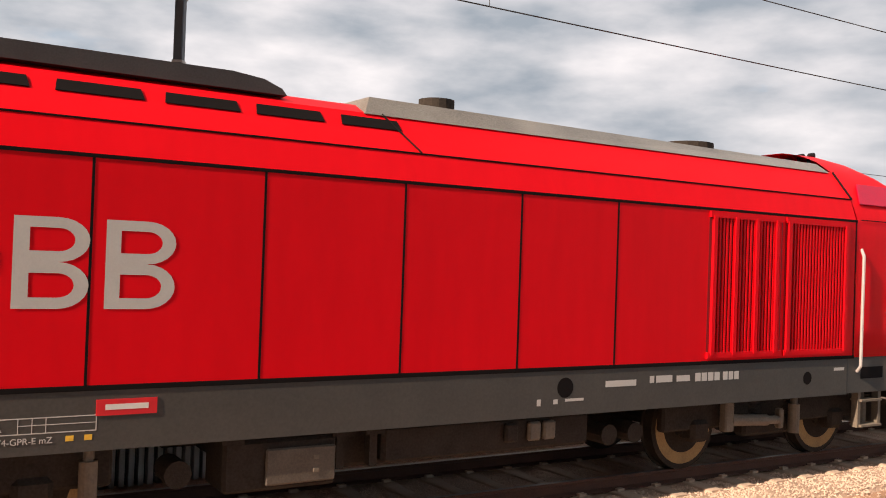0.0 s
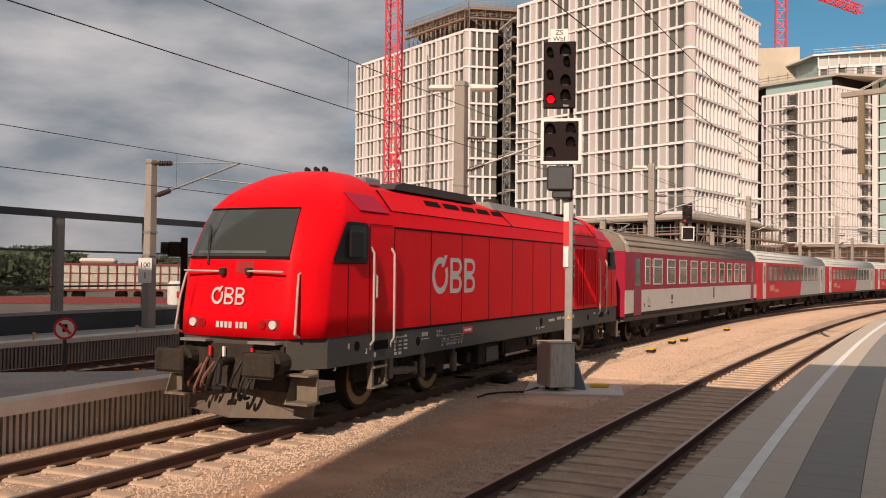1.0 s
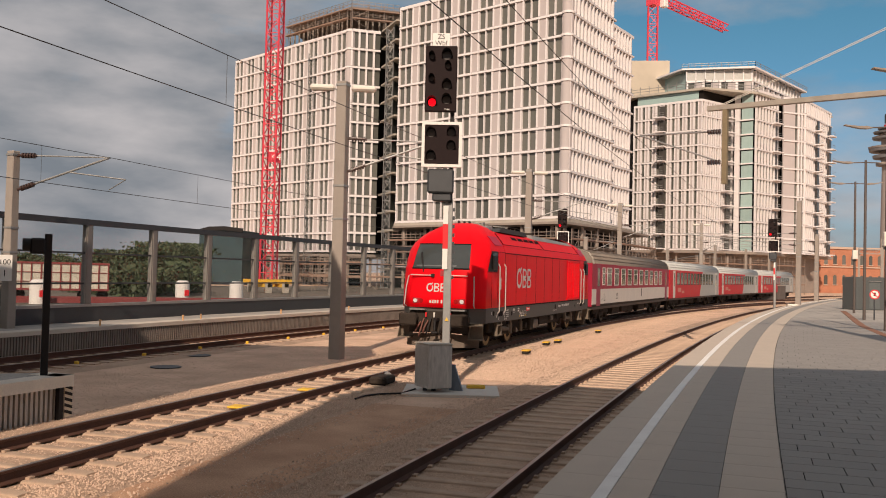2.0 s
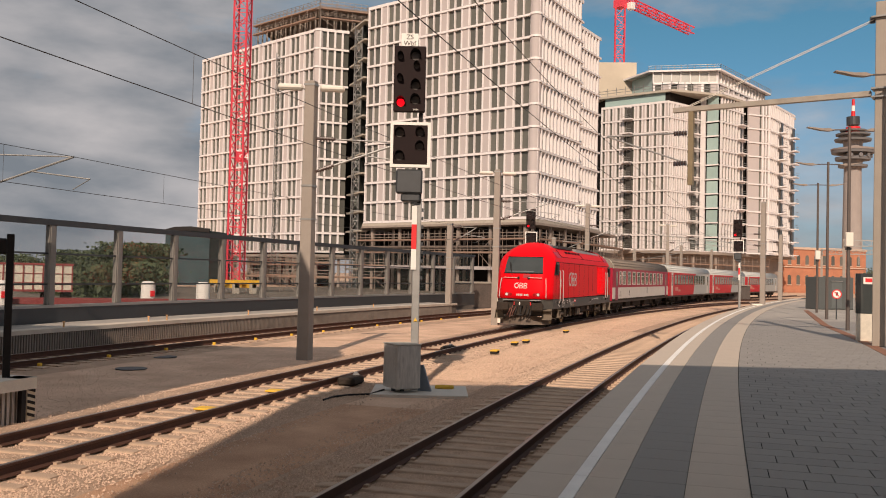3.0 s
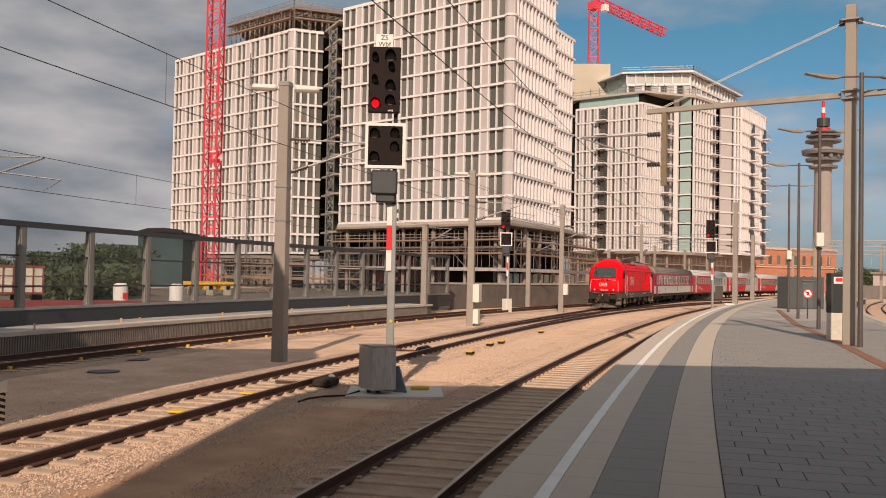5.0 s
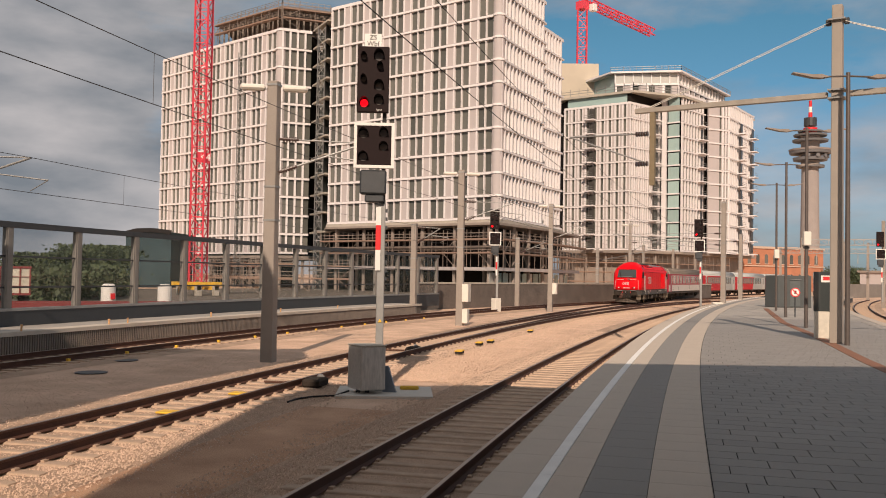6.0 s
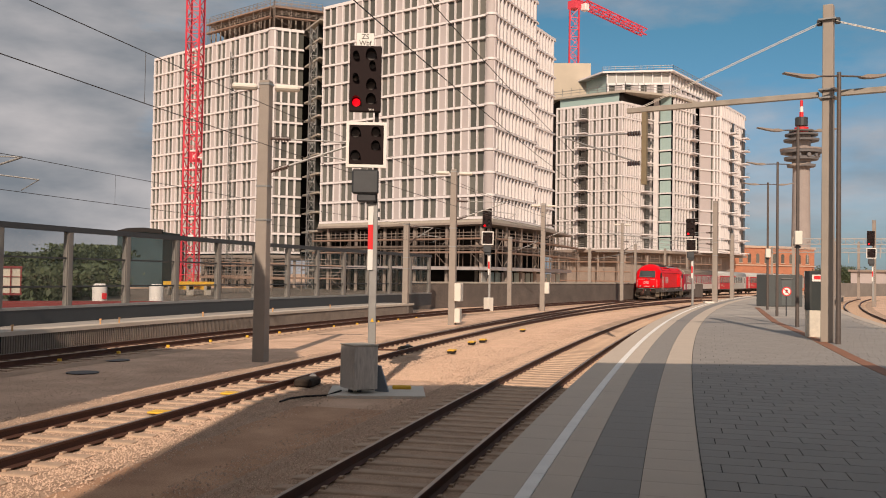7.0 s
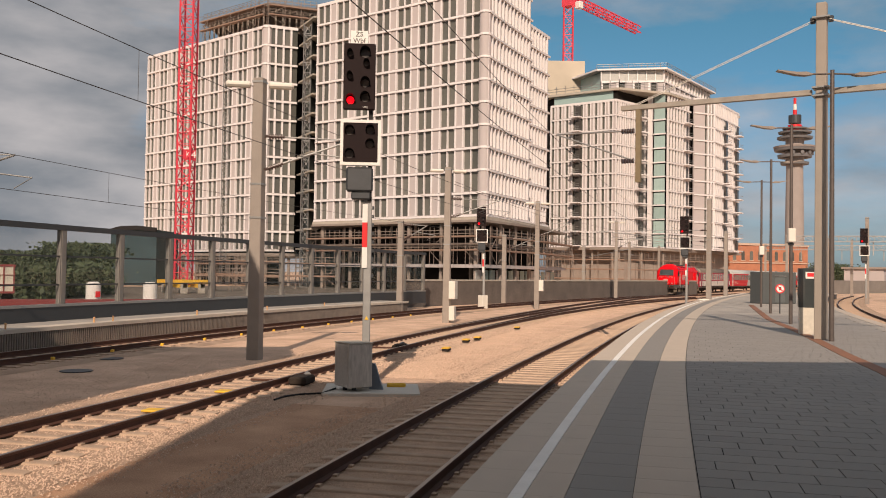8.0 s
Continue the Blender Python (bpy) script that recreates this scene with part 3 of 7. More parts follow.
def tower_middle():
    root = empty("office_tower", Matrix(), "cream office tower with grid facade above an open ground floor", "building")
    A, B, C, D = (90.4, 128.2), (96.0, 92.8), (113.6, 99.7), (124.2, 104.8)
    z0, n, fh = 11.0, 11, 3.36
    facade(root, A, B, z0, n, fh, PAIR)
    facade(root, B, C, z0, n, fh, SLIM, fin=0.16)
    facade(root, (113.9, 101.2), D, z0, n - 1, fh, SLIM, fin=0.16)
    rounded_corner(root, B, (1.0, 4.0), z0, n, fh)
    core(root, [A, B, C, (140, 140), (105, 150)], z0, z0 + n * fh, 0.6)
    core(root, [(113.9, 101.2), D, (140, 135), (120, 130)], z0, z0 + (n - 1) * fh, 0.6)
    bm = bmesh.new()
    poly(bm, [(x, y, z0 - 0.5) for x, y in ((90.2, 128.4), (95.9, 92.5), (113.7, 99.4), (124.6, 104.6), (140, 138), (105, 150))], (0, 0, 0.5))
    part("soffit", fixed(bm), M_CONC, root)
    return root


def tower_left():
    root = empty("residential_tower", Matrix(), "cream residential tower with an unfinished top storey", "building")
    A, B, C = (84.0, 179.6), (88.0, 140.2), (93.2, 138.3)
    z0, fh = 6.0, 3.36
    facade(root, A, B, z0, 12, fh, PAIR)
    facade(root, B, C, z0, 12, fh, SLIM, fin=0.16)
    rounded_corner(root, B, (1.0, 2.0), z0, 12, fh)
    core(root, [A, B, C, (110, 150), (105, 185)], z0, z0 + 12 * fh, 0.6)
    return root


def tower_right():
    root = empty("apartment_complex", Matrix(), "cream apartment complex with fins, balconies and a glazed stair", "building")
    z0, fh = 9.0, 3.3
    facade(root, (165.0, 138.6), (168.0, 122.1), z0, 10, fh, FINNED, fin=0.16)
    facade(root, (168.0, 122.1), (180, 122), z0, 10, fh, FINNED, fin=0.16)
    facade(root, (181.3, 117.0), (192.6, 118.0), z0, 11, fh, SLIM, fin=0.16)
    facade(root, (193.4, 117.6), (199.4, 115.65), z0, 11, fh, [("p", 3.4), ("w", 0.7), ("f", 0.5), ("w", 0.5), ("f", 0.35), ("w", 0.5), ("f", 0.35)], fin=0.16)
    facade(root, (199.5, 115.6), (220.4, 120.6), z0, 11, fh, SLIM, fin=0.16)
    core(root, [(165, 138.6), (168, 122.1), (180, 122), (183.4, 118.6), (192.8, 119.3), (199.5, 117.0), (220.4, 121.4), (225, 160), (180, 165)], z0, z0 + 11 * fh, 0.8)
    return root


tower_middle()
tower_left()
tower_right()


# ---- masts, wires, signals ----
M_INSUL = mat("brown_insulator", (0.06, 0.035, 0.03), 0.35, var=0.2)
M_WIRE = mat("dark_wire", (0.06, 0.06, 0.06), 0.5, metal=0.6)
M_LAMP = mat("white_luminaire", (0.74, 0.70, 0.62), 0.4, var=0.04)
CONTACT, MESSENGER = 5.67, 6.69


def concrete_mast(x, y, z0, z1, w0, w1, yaw, label, arms=(), lamps=0, boxes=(), drop=0.0, finish=None):
    """A tapered square mast. arms: (track, s, off) whose wires it holds; lamps: luminaires at the top."""
    root = empty("catenary_mast", pose(x, y, z0, 0, 0, yaw), label, "catenary mast", "masts along the tracks")
    bm = bmesh.new()
    h = z1 - z0
    lo, hi = w0 / 2, w1 / 2
    a = [bm.verts.new(p) for p in ((-lo, -lo, -0.25), (lo, -lo, -0.25), (lo, lo, -0.25), (-lo, lo, -0.25))]
    b = [bm.verts.new(p) for p in ((-hi, -hi, h), (hi, -hi, h), (hi, hi, h), (-hi, hi, h))]
    for i in range(4):
        bm.faces.new((a[i], a[(i + 1) % 4], b[(i + 1) % 4], b[i]))
    bm.faces.new(b)
    bm.faces.new(list(reversed(a)))
    fixed(bm)
    bmesh.ops.bevel(bm, geom=list(bm.edges), offset=0.02, segments=1, affect="EDGES")
    part("shaft", bm, finish or M_MAST, root, "" if finish else "tapered beige concrete shaft")
    inv = root.matrix_basis.inverted()
    for zc in (h - 0.12, h * 0.62, h * 0.5):
        bm = bmesh.new()
        k = lo + (hi - lo) * zc / h + 0.015
        box(bm, -k, k, -k, k, zc - 0.03, zc + 0.03)
        part("clamp", bm, M_STEEL, root)
    for arc, s, off in arms:
        top, low = inv @ arc.at(s, off, MESSENGER - drop), inv @ arc.at(s, off, CONTACT + 0.05 - drop)
        far = inv @ arc.at(s, off - 0.6, CONTACT + 0.35 - drop)
        d = Vector((top.x, top.y, 0)).normalized() * (w1 / 2 + 0.03)
        pl, ph = d + Vector((0, 0, CONTACT + 0.02 - drop - z0)), d + Vector((0, 0, MESSENGER + 0.05 - drop - z0))
        for a_, b_, r in ((pl, top, 0.035), (ph, top, 0.022), (pl + (top - pl) * 0.55, far, 0.022), (far, low, 0.015)):
            bm = bmesh.new()
            tube(bm, a_, b_, r, seg=8)
            part("cantilever_tube", bm, M_STEEL, root)
        for a_, b_ in ((pl, top), (ph, top)):
            bm = bmesh.new()
            u = (b_ - a_).normalized()
            for k in range(5):
                tube(bm, a_ + u * (0.12 + 0.09 * k), a_ + u * (0.17 + 0.09 * k), 0.085, seg=12)
            tube(bm, a_, a_ + u * 0.6, 0.045, seg=10)
            part("insulator", bm, M_INSUL, root)
    for k in range(lamps):
        sx = -1 if k == 0 else 1
        bm = bmesh.new()
        box(bm, sx * 0.26, sx * 1.05, -0.16, 0.16, h - 0.30, h - 0.12, 0.06, m=pose(0, 0, 0, 0, 0, -68))
        part("luminaire", bm, M_LAMP, root, "white flat luminaire")
    for z, w, d, hh in boxes:
        bm = bmesh.new()
        box(bm, -w / 2, w / 2, -lo - d, -lo + 0.01, z, z + hh, 0.02)
        part("equipment_box", bm, M_LAMP, root)
    return root


def catenary(arc, spans, off=0.0, drop=0.0):
    root = empty("overhead_line", Matrix(), "sagging overhead contact line with droppers", "overhead line")
    for z, sag, nm in ((CONTACT - drop, 0.0, "contact_wire"), (MESSENGER - drop, 0.09, "messenger_wire")):
        bm = bmesh.new()
        pts = []
        for a, b in zip(spans, spans[1:]):
            n = 12
            for i in range(n):
                f = i / n
                pts.append(arc.at(a + (b - a) * f, off, z - sag * 4 * f * (1 - f) * 0.62))
        rings = []
        for i, p in enumerate(pts):
            q = pts[min(i + 1, len(pts) - 1)] - pts[max(i - 1, 0)]
            side = Vector((q.y, -q.x, 0)).normalized() * 0.009
            rings.append([bm.verts.new(Vector(p) + side * math.cos(a) + Vector((0, 0, 0.009 * math.sin(a)))) for a in (0.0, 1.57, 3.14, 4.71)])
        for u, v in zip(rings, rings[1:]):
            for i in range(4):
                bm.faces.new((u[i], u[(i + 1) % 4], v[(i + 1) % 4], v[i]))
        part(nm, fixed(bm), M_WIRE, root)
    for a, b in zip(spans, spans[1:]):
        for f in (0.12, 0.5, 0.88):
            bm = bmesh.new()
            z = MESSENGER - drop - 0.09 * 4 * f * (1 - f) * 0.62
            p = arc.at(a + (b - a) * f, off, 0)
            tube(bm, (p.x, p.y, CONTACT - drop), (p.x, p.y, z), 0.005, seg=5)
            part("dropper", bm, M_WIRE, root)
    return root


def signal_head(root, x, z0, z1, w, lamps, border):
    """A black lamp board with hooded lamps: (dx, z, radius, lit)."""
    bm = bmesh.new()
    box(bm, x - w / 2, x + w / 2, -0.30, -0.16, z0, z1, 0.02)
    head = part("lamp_board", bm, mat("signal_black", (0.020, 0.012, 0.012), 0.7, var=0.2, spec=0.15), root, "brown-black signal board")
    if border:
        for x0, x1, a, b in ((x - w / 2 - 0.07, x + w / 2 + 0.07, z0 - 0.07, z0), (x - w / 2 - 0.07, x + w / 2 + 0.07, z1, z1 + 0.07), (x - w / 2 - 0.07, x - w / 2, z0, z1), (x + w / 2, x + w / 2 + 0.07, z0, z1)):
            bm = bmesh.new()
            box(bm, x0, x1, -0.305, -0.17, a, b)
            part("white_border", bm, M_WHITE, head)
    for dx, z, r, lit in lamps:
        bm = bmesh.new()
        n = 16
        ring = []
        for i in range(n + 1):
            a = radians(-20 + 220 * i / n)
            c, s_ = math.cos(a) * r, math.sin(a) * r
            ring.append(((x + dx + c, -0.30, z + s_), (x + dx + c * 0.96, -0.30 - 0.30 * (0.35 + 0.65 * max(0.0, math.sin(a))), z + s_ * 0.96)))
        for p, q in zip(ring, ring[1:]):
            poly(bm, [p[0], q[0], q[1], p[1]])
        part("hood", bm, M_BLACK, head, smooth=True)
        bm = bmesh.new()
        tube(bm, (x + dx, -0.312, z), (x + dx, -0.298, z), r * 0.80, seg=20)
        part("lens", bm, M_LIT if lit else M_LENS, head, "glowing red signal lamp" if lit else "")
    return head


M_LIT = glow("red_signal_glow", (1.0, 0.004, 0.012), 1.1)
M_LENS = mat("unlit_lens", (0.10, 0.09, 0.085), 0.15, var=0.1)


def main_signal(x, y, yaw, label, full, z0=-0.2):
    """A two-board light signal on a grey mast with its red and white plate."""
    root = empty("light_signal", pose(x, y, z0, 0, 0, yaw), label, "railway signal", "light signals")
    o = -z0
    bm = bmesh.new()
    box(bm, -0.09, 0.09, -0.10, 0.10, 0.0, 4.3 + o, 0.015)
    part("mast", bm, mat("signal_mast_grey", (0.30, 0.30, 0.29), 0.5, metal=0.3), root, "grey steel mast")
    bm = bmesh.new()
    box(bm, -0.02, 0.07, -0.13, 0.05, 4.2 + o, 7.6 + o)
    part("upper_post", bm, M_BLACK, root)
    for a, b, m, l in ((3.69, 4.12, M_WHITE, "white plate"), (3.11, 3.69, M_SIGNRED, "red plate"), (2.63, 3.11, M_WHITE, "white plate")):
        bm = bmesh.new()
        box(bm, -0.13, -0.01, -0.14, -0.115, a + o, b + o)
        part("mast_plate", bm, m, root, l)
    bm = bmesh.new()
    for k in range(9):
        box(bm, 0.095, 0.14, -0.05, 0.05, 2.4 + k * 0.2 + o, 2.48 + k * 0.2 + o)
    part("ladder_rung", bm, M_DARKSTEEL, root)
    signal_head(root, -0.25, 6.31 + o, 7.86 + o, 0.74, [(-0.20, 6.52 + o, 0.115, True), (0.14, 6.58 + o, 0.12, False), (0.14, 6.92 + o, 0.12, False), (-0.22, 7.08 + o, 0.075, False), (0.16, 7.38 + o, 0.075, False), (0.13, 7.62 + o, 0.13, False), (-0.22, 7.60 + o, 0.075, False)], False)
    signal_head(root, -0.20, 5.08 + o, 6.00 + o, 0.80, [(-0.25, 5.80 + o, 0.12, False), (0.22, 5.82 + o, 0.11, False), (0.22, 5.50 + o, 0.11, False), (-0.25, 5.26 + o, 0.12, False)], True)
    bm = bmesh.new()
    box(bm, -0.52, 0.10, -0.30, -0.05, 4.40 + o, 4.97 + o, 0.04)
    box(bm, -0.40, 0.05, -0.25, -0.03, 4.22 + o, 4.40 + o, 0.03)
    part("junction_box", bm, M_DARKSTEEL, root, "dark grey junction box")
    if full:
        bm = bmesh.new()
        box(bm, -0.47, -0.07, -0.20, -0.18, 7.84 + o, 8.18 + o)
        p = part("route_sign", bm, M_WHITE, root, "white route sign with black lettering")
        words("ZS", 0.16, pose(-0.27, -0.203, 8.09 + o, 90, 0, 0), M_BLACK, p)
        words("Wbf", 0.16, pose(-0.27, -0.203, 7.94 + o, 90, 0, 0), M_BLACK, p)
        words("WH", 0.07, pose(-0.1, -0.303, 6.36 + o, 90, 0, 0), M_WHITE, root)
        bm = bmesh.new()
        box(bm, -0.37, 0.37, -0.30, 0.30, 0.12, 1.10, 0.015, m=pose(-0.27, -0.44, 0, 0, 0, -62))
        c = part("relay_cabinet", bm, mat("cabinet_grey", (0.50, 0.47, 0.43), 0.6, var=0.30, scale=2.2, fine=14.0, stretch=(1.5, 1.5, 0.3)), root, "weathered grey relay cabinet")
        bm = bmesh.new()
        lid = pose(-0.27, -0.44, 0, 0, 0, -62)
        box(bm, -0.385, 0.385, -0.315, 0.315, 1.103, 1.13, 0.008, m=lid)
        part("lid", bm, M_CONC, c, "flat grey lid")
        bm = bmesh.new()
        box(bm, -0.33, 0.33, -0.306, -0.3005, 0.18, 1.05, m=lid)
        part("door", bm, mat("cabinet_door_grey", (0.44, 0.41, 0.37), 0.6, var=0.3, scale=2.5, stretch=(1.5, 1.5, 0.3)), c)
        bm = bmesh.new()
        for px in (-0.45, -0.25):
            box(bm, px - 0.05, px + 0.05, -0.5, -0.4, -0.05, 0.15)
        part("cabinet_foot", bm, M_DARKSTEEL, root)
        bm = bmesh.new()
        poly(bm, [(0.10, -0.30, 0.0), (0.42, -0.42, 0.0), (0.22, -0.30, 0.62), (0.10, -0.25, 0.62)], (0.02, 0.10, 0))
        part("mast_bracket", fixed(bm), mat("bluish_bracket", (0.17, 0.20, 0.24), 0.5), root, "blue-grey mast foot bracket")
        bm = bmesh.new()
        box(bm, -0.95, 1.25, -1.05, 0.75, -0.06, 0.03, 0.01)
        part("foundation", bm, mat("pale_slab", (0.60, 0.56, 0.50), 0.85, var=0.12, scale=2.0), root, "pale concrete foundation slab")
        bm = bmesh.new()
        poly(bm, [(-0.04, -0.118, 1.62), (0.05, -0.118, 1.62), (0.005, -0.118, 1.71)], (0, -0.004, 0))
        part("warning_mark", fixed(bm), M_YELLOW, root)
        bm = bmesh.new()
        box(bm, 0.50, 0.95, 0.10, 0.22, 0.02, 0.12, 0.03)
        tagged(part("yellow_cover", bm, M_YELLOW, root), "yellow cable cover")
    return root


def round_sign(x, y, z0, z, r, yaw, label):
    root = empty("prohibition_sign", pose(x, y, z0, 0, 0, yaw), label, "sign", "round prohibition signs")
    bm = bmesh.new()
    tube(bm, (0, 0, 0), (0, 0, z - z0), 0.035, seg=10)
    part("post", bm, M_DARKSTEEL, root)
    for rr, y0, m, nm in ((r, -0.055, M_SIGNRED, "rim"), (r * 0.78, -0.061, M_WHITE, "disc")):
        bm = bmesh.new()
        tube(bm, (0, y0, z - z0), (0, -0.04, z - z0), rr, seg=32)
        part(nm, bm, m, root)
    bm = bmesh.new()
    box(bm, -r * 0.22, r * 0.22, -0.066, -0.060, z - z0 - r * 0.3, z - z0 + r * 0.4, 0.002)
    part("pictogram", bm, M_BLACK, root)
    bm = bmesh.new()
    box(bm, -r * 0.72, r * 0.72, -0.069, -0.063, -0.025, 0.025, m=pose(0, 0, z - z0, 0, 45, 0))
    part("slash", bm, M_SIGNRED, root)
    return root


def lamp_post(x, y, h, yaw, speaker=False):
    root = empty("lamp_post", pose(x, y, PZ, 0, 0, yaw), "slim brown-grey lamp post with two flat curved arms", "lamp post", "lamp posts on the platform")
    m = mat("brown_grey_steel", (0.115, 0.095, 0.085), 0.5, metal=0.3)
    bm = bmesh.new()
    tube(bm, (0, 0, 0), (0, 0, h), 0.085, 0.065, seg=12)
    part("pole", bm, m, root)
    if speaker:
        bm = bmesh.new()
        box(bm, -0.20, 0.12, -0.30, -0.09, 3.55, 4.15, 0.03)
        unit = part("display_case", bm, M_LAMP, root, "pale equipment case on the pole")
        bm = bmesh.new()
        box(bm, -0.10, 0.10, -0.12, 0.12, 3.42, 3.52, 0.02)
        part("mounting_bracket", bm, M_DARKSTEEL, unit)
    for sx in (-1, 1):
        bm = bmesh.new()
        tube(bm, (0, 0, h - 0.12), (sx * 0.75, 0, h - 0.14), 0.03, seg=8)
        part("arm", bm, m, root)
        bm = bmesh.new()
        pts = [(0.62, -0.02), (0.85, 0.06), (1.15, 0.05), (1.75, 0.12), (1.75, 0.09), (1.15, -0.04), (0.85, -0.06)]
        poly(bm, [(sx * a, -0.13, h - 0.14 + b) for a, b in pts], (0, 0.26, 0))
        part("luminaire", fixed(bm), mat("luminaire_taupe", (0.26, 0.215, 0.18), 0.5), root)
    return root


def cross_mast():
    """The tall platform mast with its cross beam, drop post and stay ropes."""
    x, y, z0, h = 29.5, 13.19, PZ, 11.1
    yaw = 105.5
    root = empty("portal_mast", pose(x, y, z0, 0, 0, yaw), "tall beige mast with a long cross beam over the tracks", "catenary mast", "masts along the tracks")
    bm = bmesh.new()
    for a, b, w0, w1 in ((0.0, h, 0.38, 0.32),):
        lo, hi = w0 / 2, w1 / 2
        p = [bm.verts.new(v) for v in ((-lo, -lo, 0), (lo, -lo, 0), (lo, lo, 0), (-lo, lo, 0))]
        q = [bm.verts.new(v) for v in ((-hi, -hi, h), (hi, -hi, h), (hi, hi, h), (-hi, hi, h))]
        for i in range(4):
            bm.faces.new((p[i], p[(i + 1) % 4], q[(i + 1) % 4], q[i]))
        bm.faces.new(q)
        bm.faces.new(list(reversed(p)))
    fixed(bm)
    bmesh.ops.bevel(bm, geom=list(bm.edges), offset=0.02, segments=1, affect="EDGES")
    part("shaft", bm, mat("beige_mast_steel", (0.33, 0.285, 0.24), 0.6, var=0.08, scale=1.5), root, "beige shaft")
    zb = 8.15
    for a, b in ((0.30, 6.9), (-0.30, -7.0)):
        bm = bmesh.new()
        box(bm, a, b, -0.10, 0.10, zb - 0.09, zb + 0.09, 0.01)
        part("cross_beam", bm, mat("weathered_beam", (0.36, 0.32, 0.27), 0.6, metal=0.2, var=0.25, scale=2.0), root)
        bm = bmesh.new()
        for d in (-0.08, 0.08):
            tube(bm, (math.copysign(0.22, a), d, h - 0.55), (b * 0.92, d, zb + 0.1), 0.013, seg=6)
        part("stay_rope", bm, M_LAMP, root, "pair of pale stay ropes")
        bm = bmesh.new()
        box(bm, math.copysign(0.2, a), math.copysign(0.36, a), -0.07, 0.07, h - 0.65, h - 0.45, 0.02)
        part("rope_anchor", bm, M_DARKSTEEL, root)
    for z in (zb - 0.14, zb + 0.13, h - 0.5):
        bm = bmesh.new()
        box(bm, -0.27, 0.27, -0.27, 0.27, z - 0.025, z + 0.025)
        part("clamp", bm, M_STEEL, root)
    bm = bmesh.new()
    box(bm, 6.15, 6.33, -0.09, 0.09, zb - 2.75, zb + 0.02, 0.01)
    part("drop_post", bm, mat("drop_post_brown", (0.22, 0.17, 0.10), 0.6), root, "brownish drop post")
    for z in (zb - 0.85, zb - 1.95):
        bm = bmesh.new()
        for k in range(5):
            tube(bm, (6.42 + 0.10 * k, 0, z), (6.47 + 0.10 * k, 0, z), 0.09, seg=12)
        part("insulator", bm, M_INSUL, root)
        bm = bmesh.new()
        tube(bm, (6.4, 0, z), (9.6, -0.2, zb - 0.75), 0.03, seg=8)
        part("cantilever_tube", bm, M_STEEL, root)
    return root


def advert_totem():
    root = empty("information_totem", pose(31.85, 14.8, PZ, 0, 0, -62), "black information totem on a cream plinth", "totem")
    bm = bmesh.new()
    box(bm, -0.22, 0.36, -0.30, 0.30, 0, 0.95, 0.01)
    part("plinth", bm, mat("cream_plinth", (0.60, 0.55, 0.46), 0.6), root, "cream plinth")
    bm = bmesh.new()
    box(bm, -0.26, 0.38, -0.32, 0.32, 0.954, 2.35, 0.02)
    part("case", bm, M_GLASSDARK, root, "glossy black case")
    bm = bmesh.new()
    box(bm, -0.02, 0.30, -0.326, -0.3205, 1.98, 2.22)
    part("notice", bm, M_WHITE, root)
    bm = bmesh.new()
    box(bm, 0.04, 0.26, -0.330, -0.3265, 2.05, 2.18)
    part("notice_mark", bm, M_SIGNRED, root)
    return root


def switch_cabinet():
    root = empty("switch_cabinet", pose(67.6, 34.0, PZ, 0, 0, -26), "dark grey metal switch cabin on the platform", "cabinet")
    bm = bmesh.new()
    box(bm, -1.55, 1.5, -0.8, 0.8, 0, 2.45, 0.03)
    part("case", bm, mat("cabin_grey_green", (0.085, 0.095, 0.095), 0.6, var=0.1), root)
    for a, b in ((-0.45, 0.45),):
        bm = bmesh.new()
        box(bm, a, b, -0.82, -0.80, 0.1, 2.1)
        part("door", bm, mat("cabin_door", (0.11, 0.125, 0.125), 0.5), root)
    bm = bmesh.new()
    box(bm, -0.5, 0.5, -0.9, -0.80, 2.12, 2.17)
    part("door_canopy", bm, M_STEEL, root)
    return root


def dwarf_signal():
    """The black post with a small lamp at the end of the island platform."""
    root = empty("starting_signal", pose(4.5, 17.1, PZ, 0, 0, -10), "slim black signal post on the platform end", "railway signal")
    bm = bmesh.new()
    box(bm, -0.06, 0.06, -0.06, 0.06, 0, 2.52, 0.01)
    part("post", bm, M_BLACK, root)
    bm = bmesh.new()
    box(bm, -0.30, -0.05, -0.10, 0.08, 2.16, 2.44, 0.03)
    part("lamp_case", bm, M_BLACK, root)
    bm = bmesh.new()
    tube(bm, (-0.42, -0.02, 2.32), (-0.30, -0.02, 2.32), 0.11, seg=16)
    part("hood", bm, M_BLACK, root)
    return root


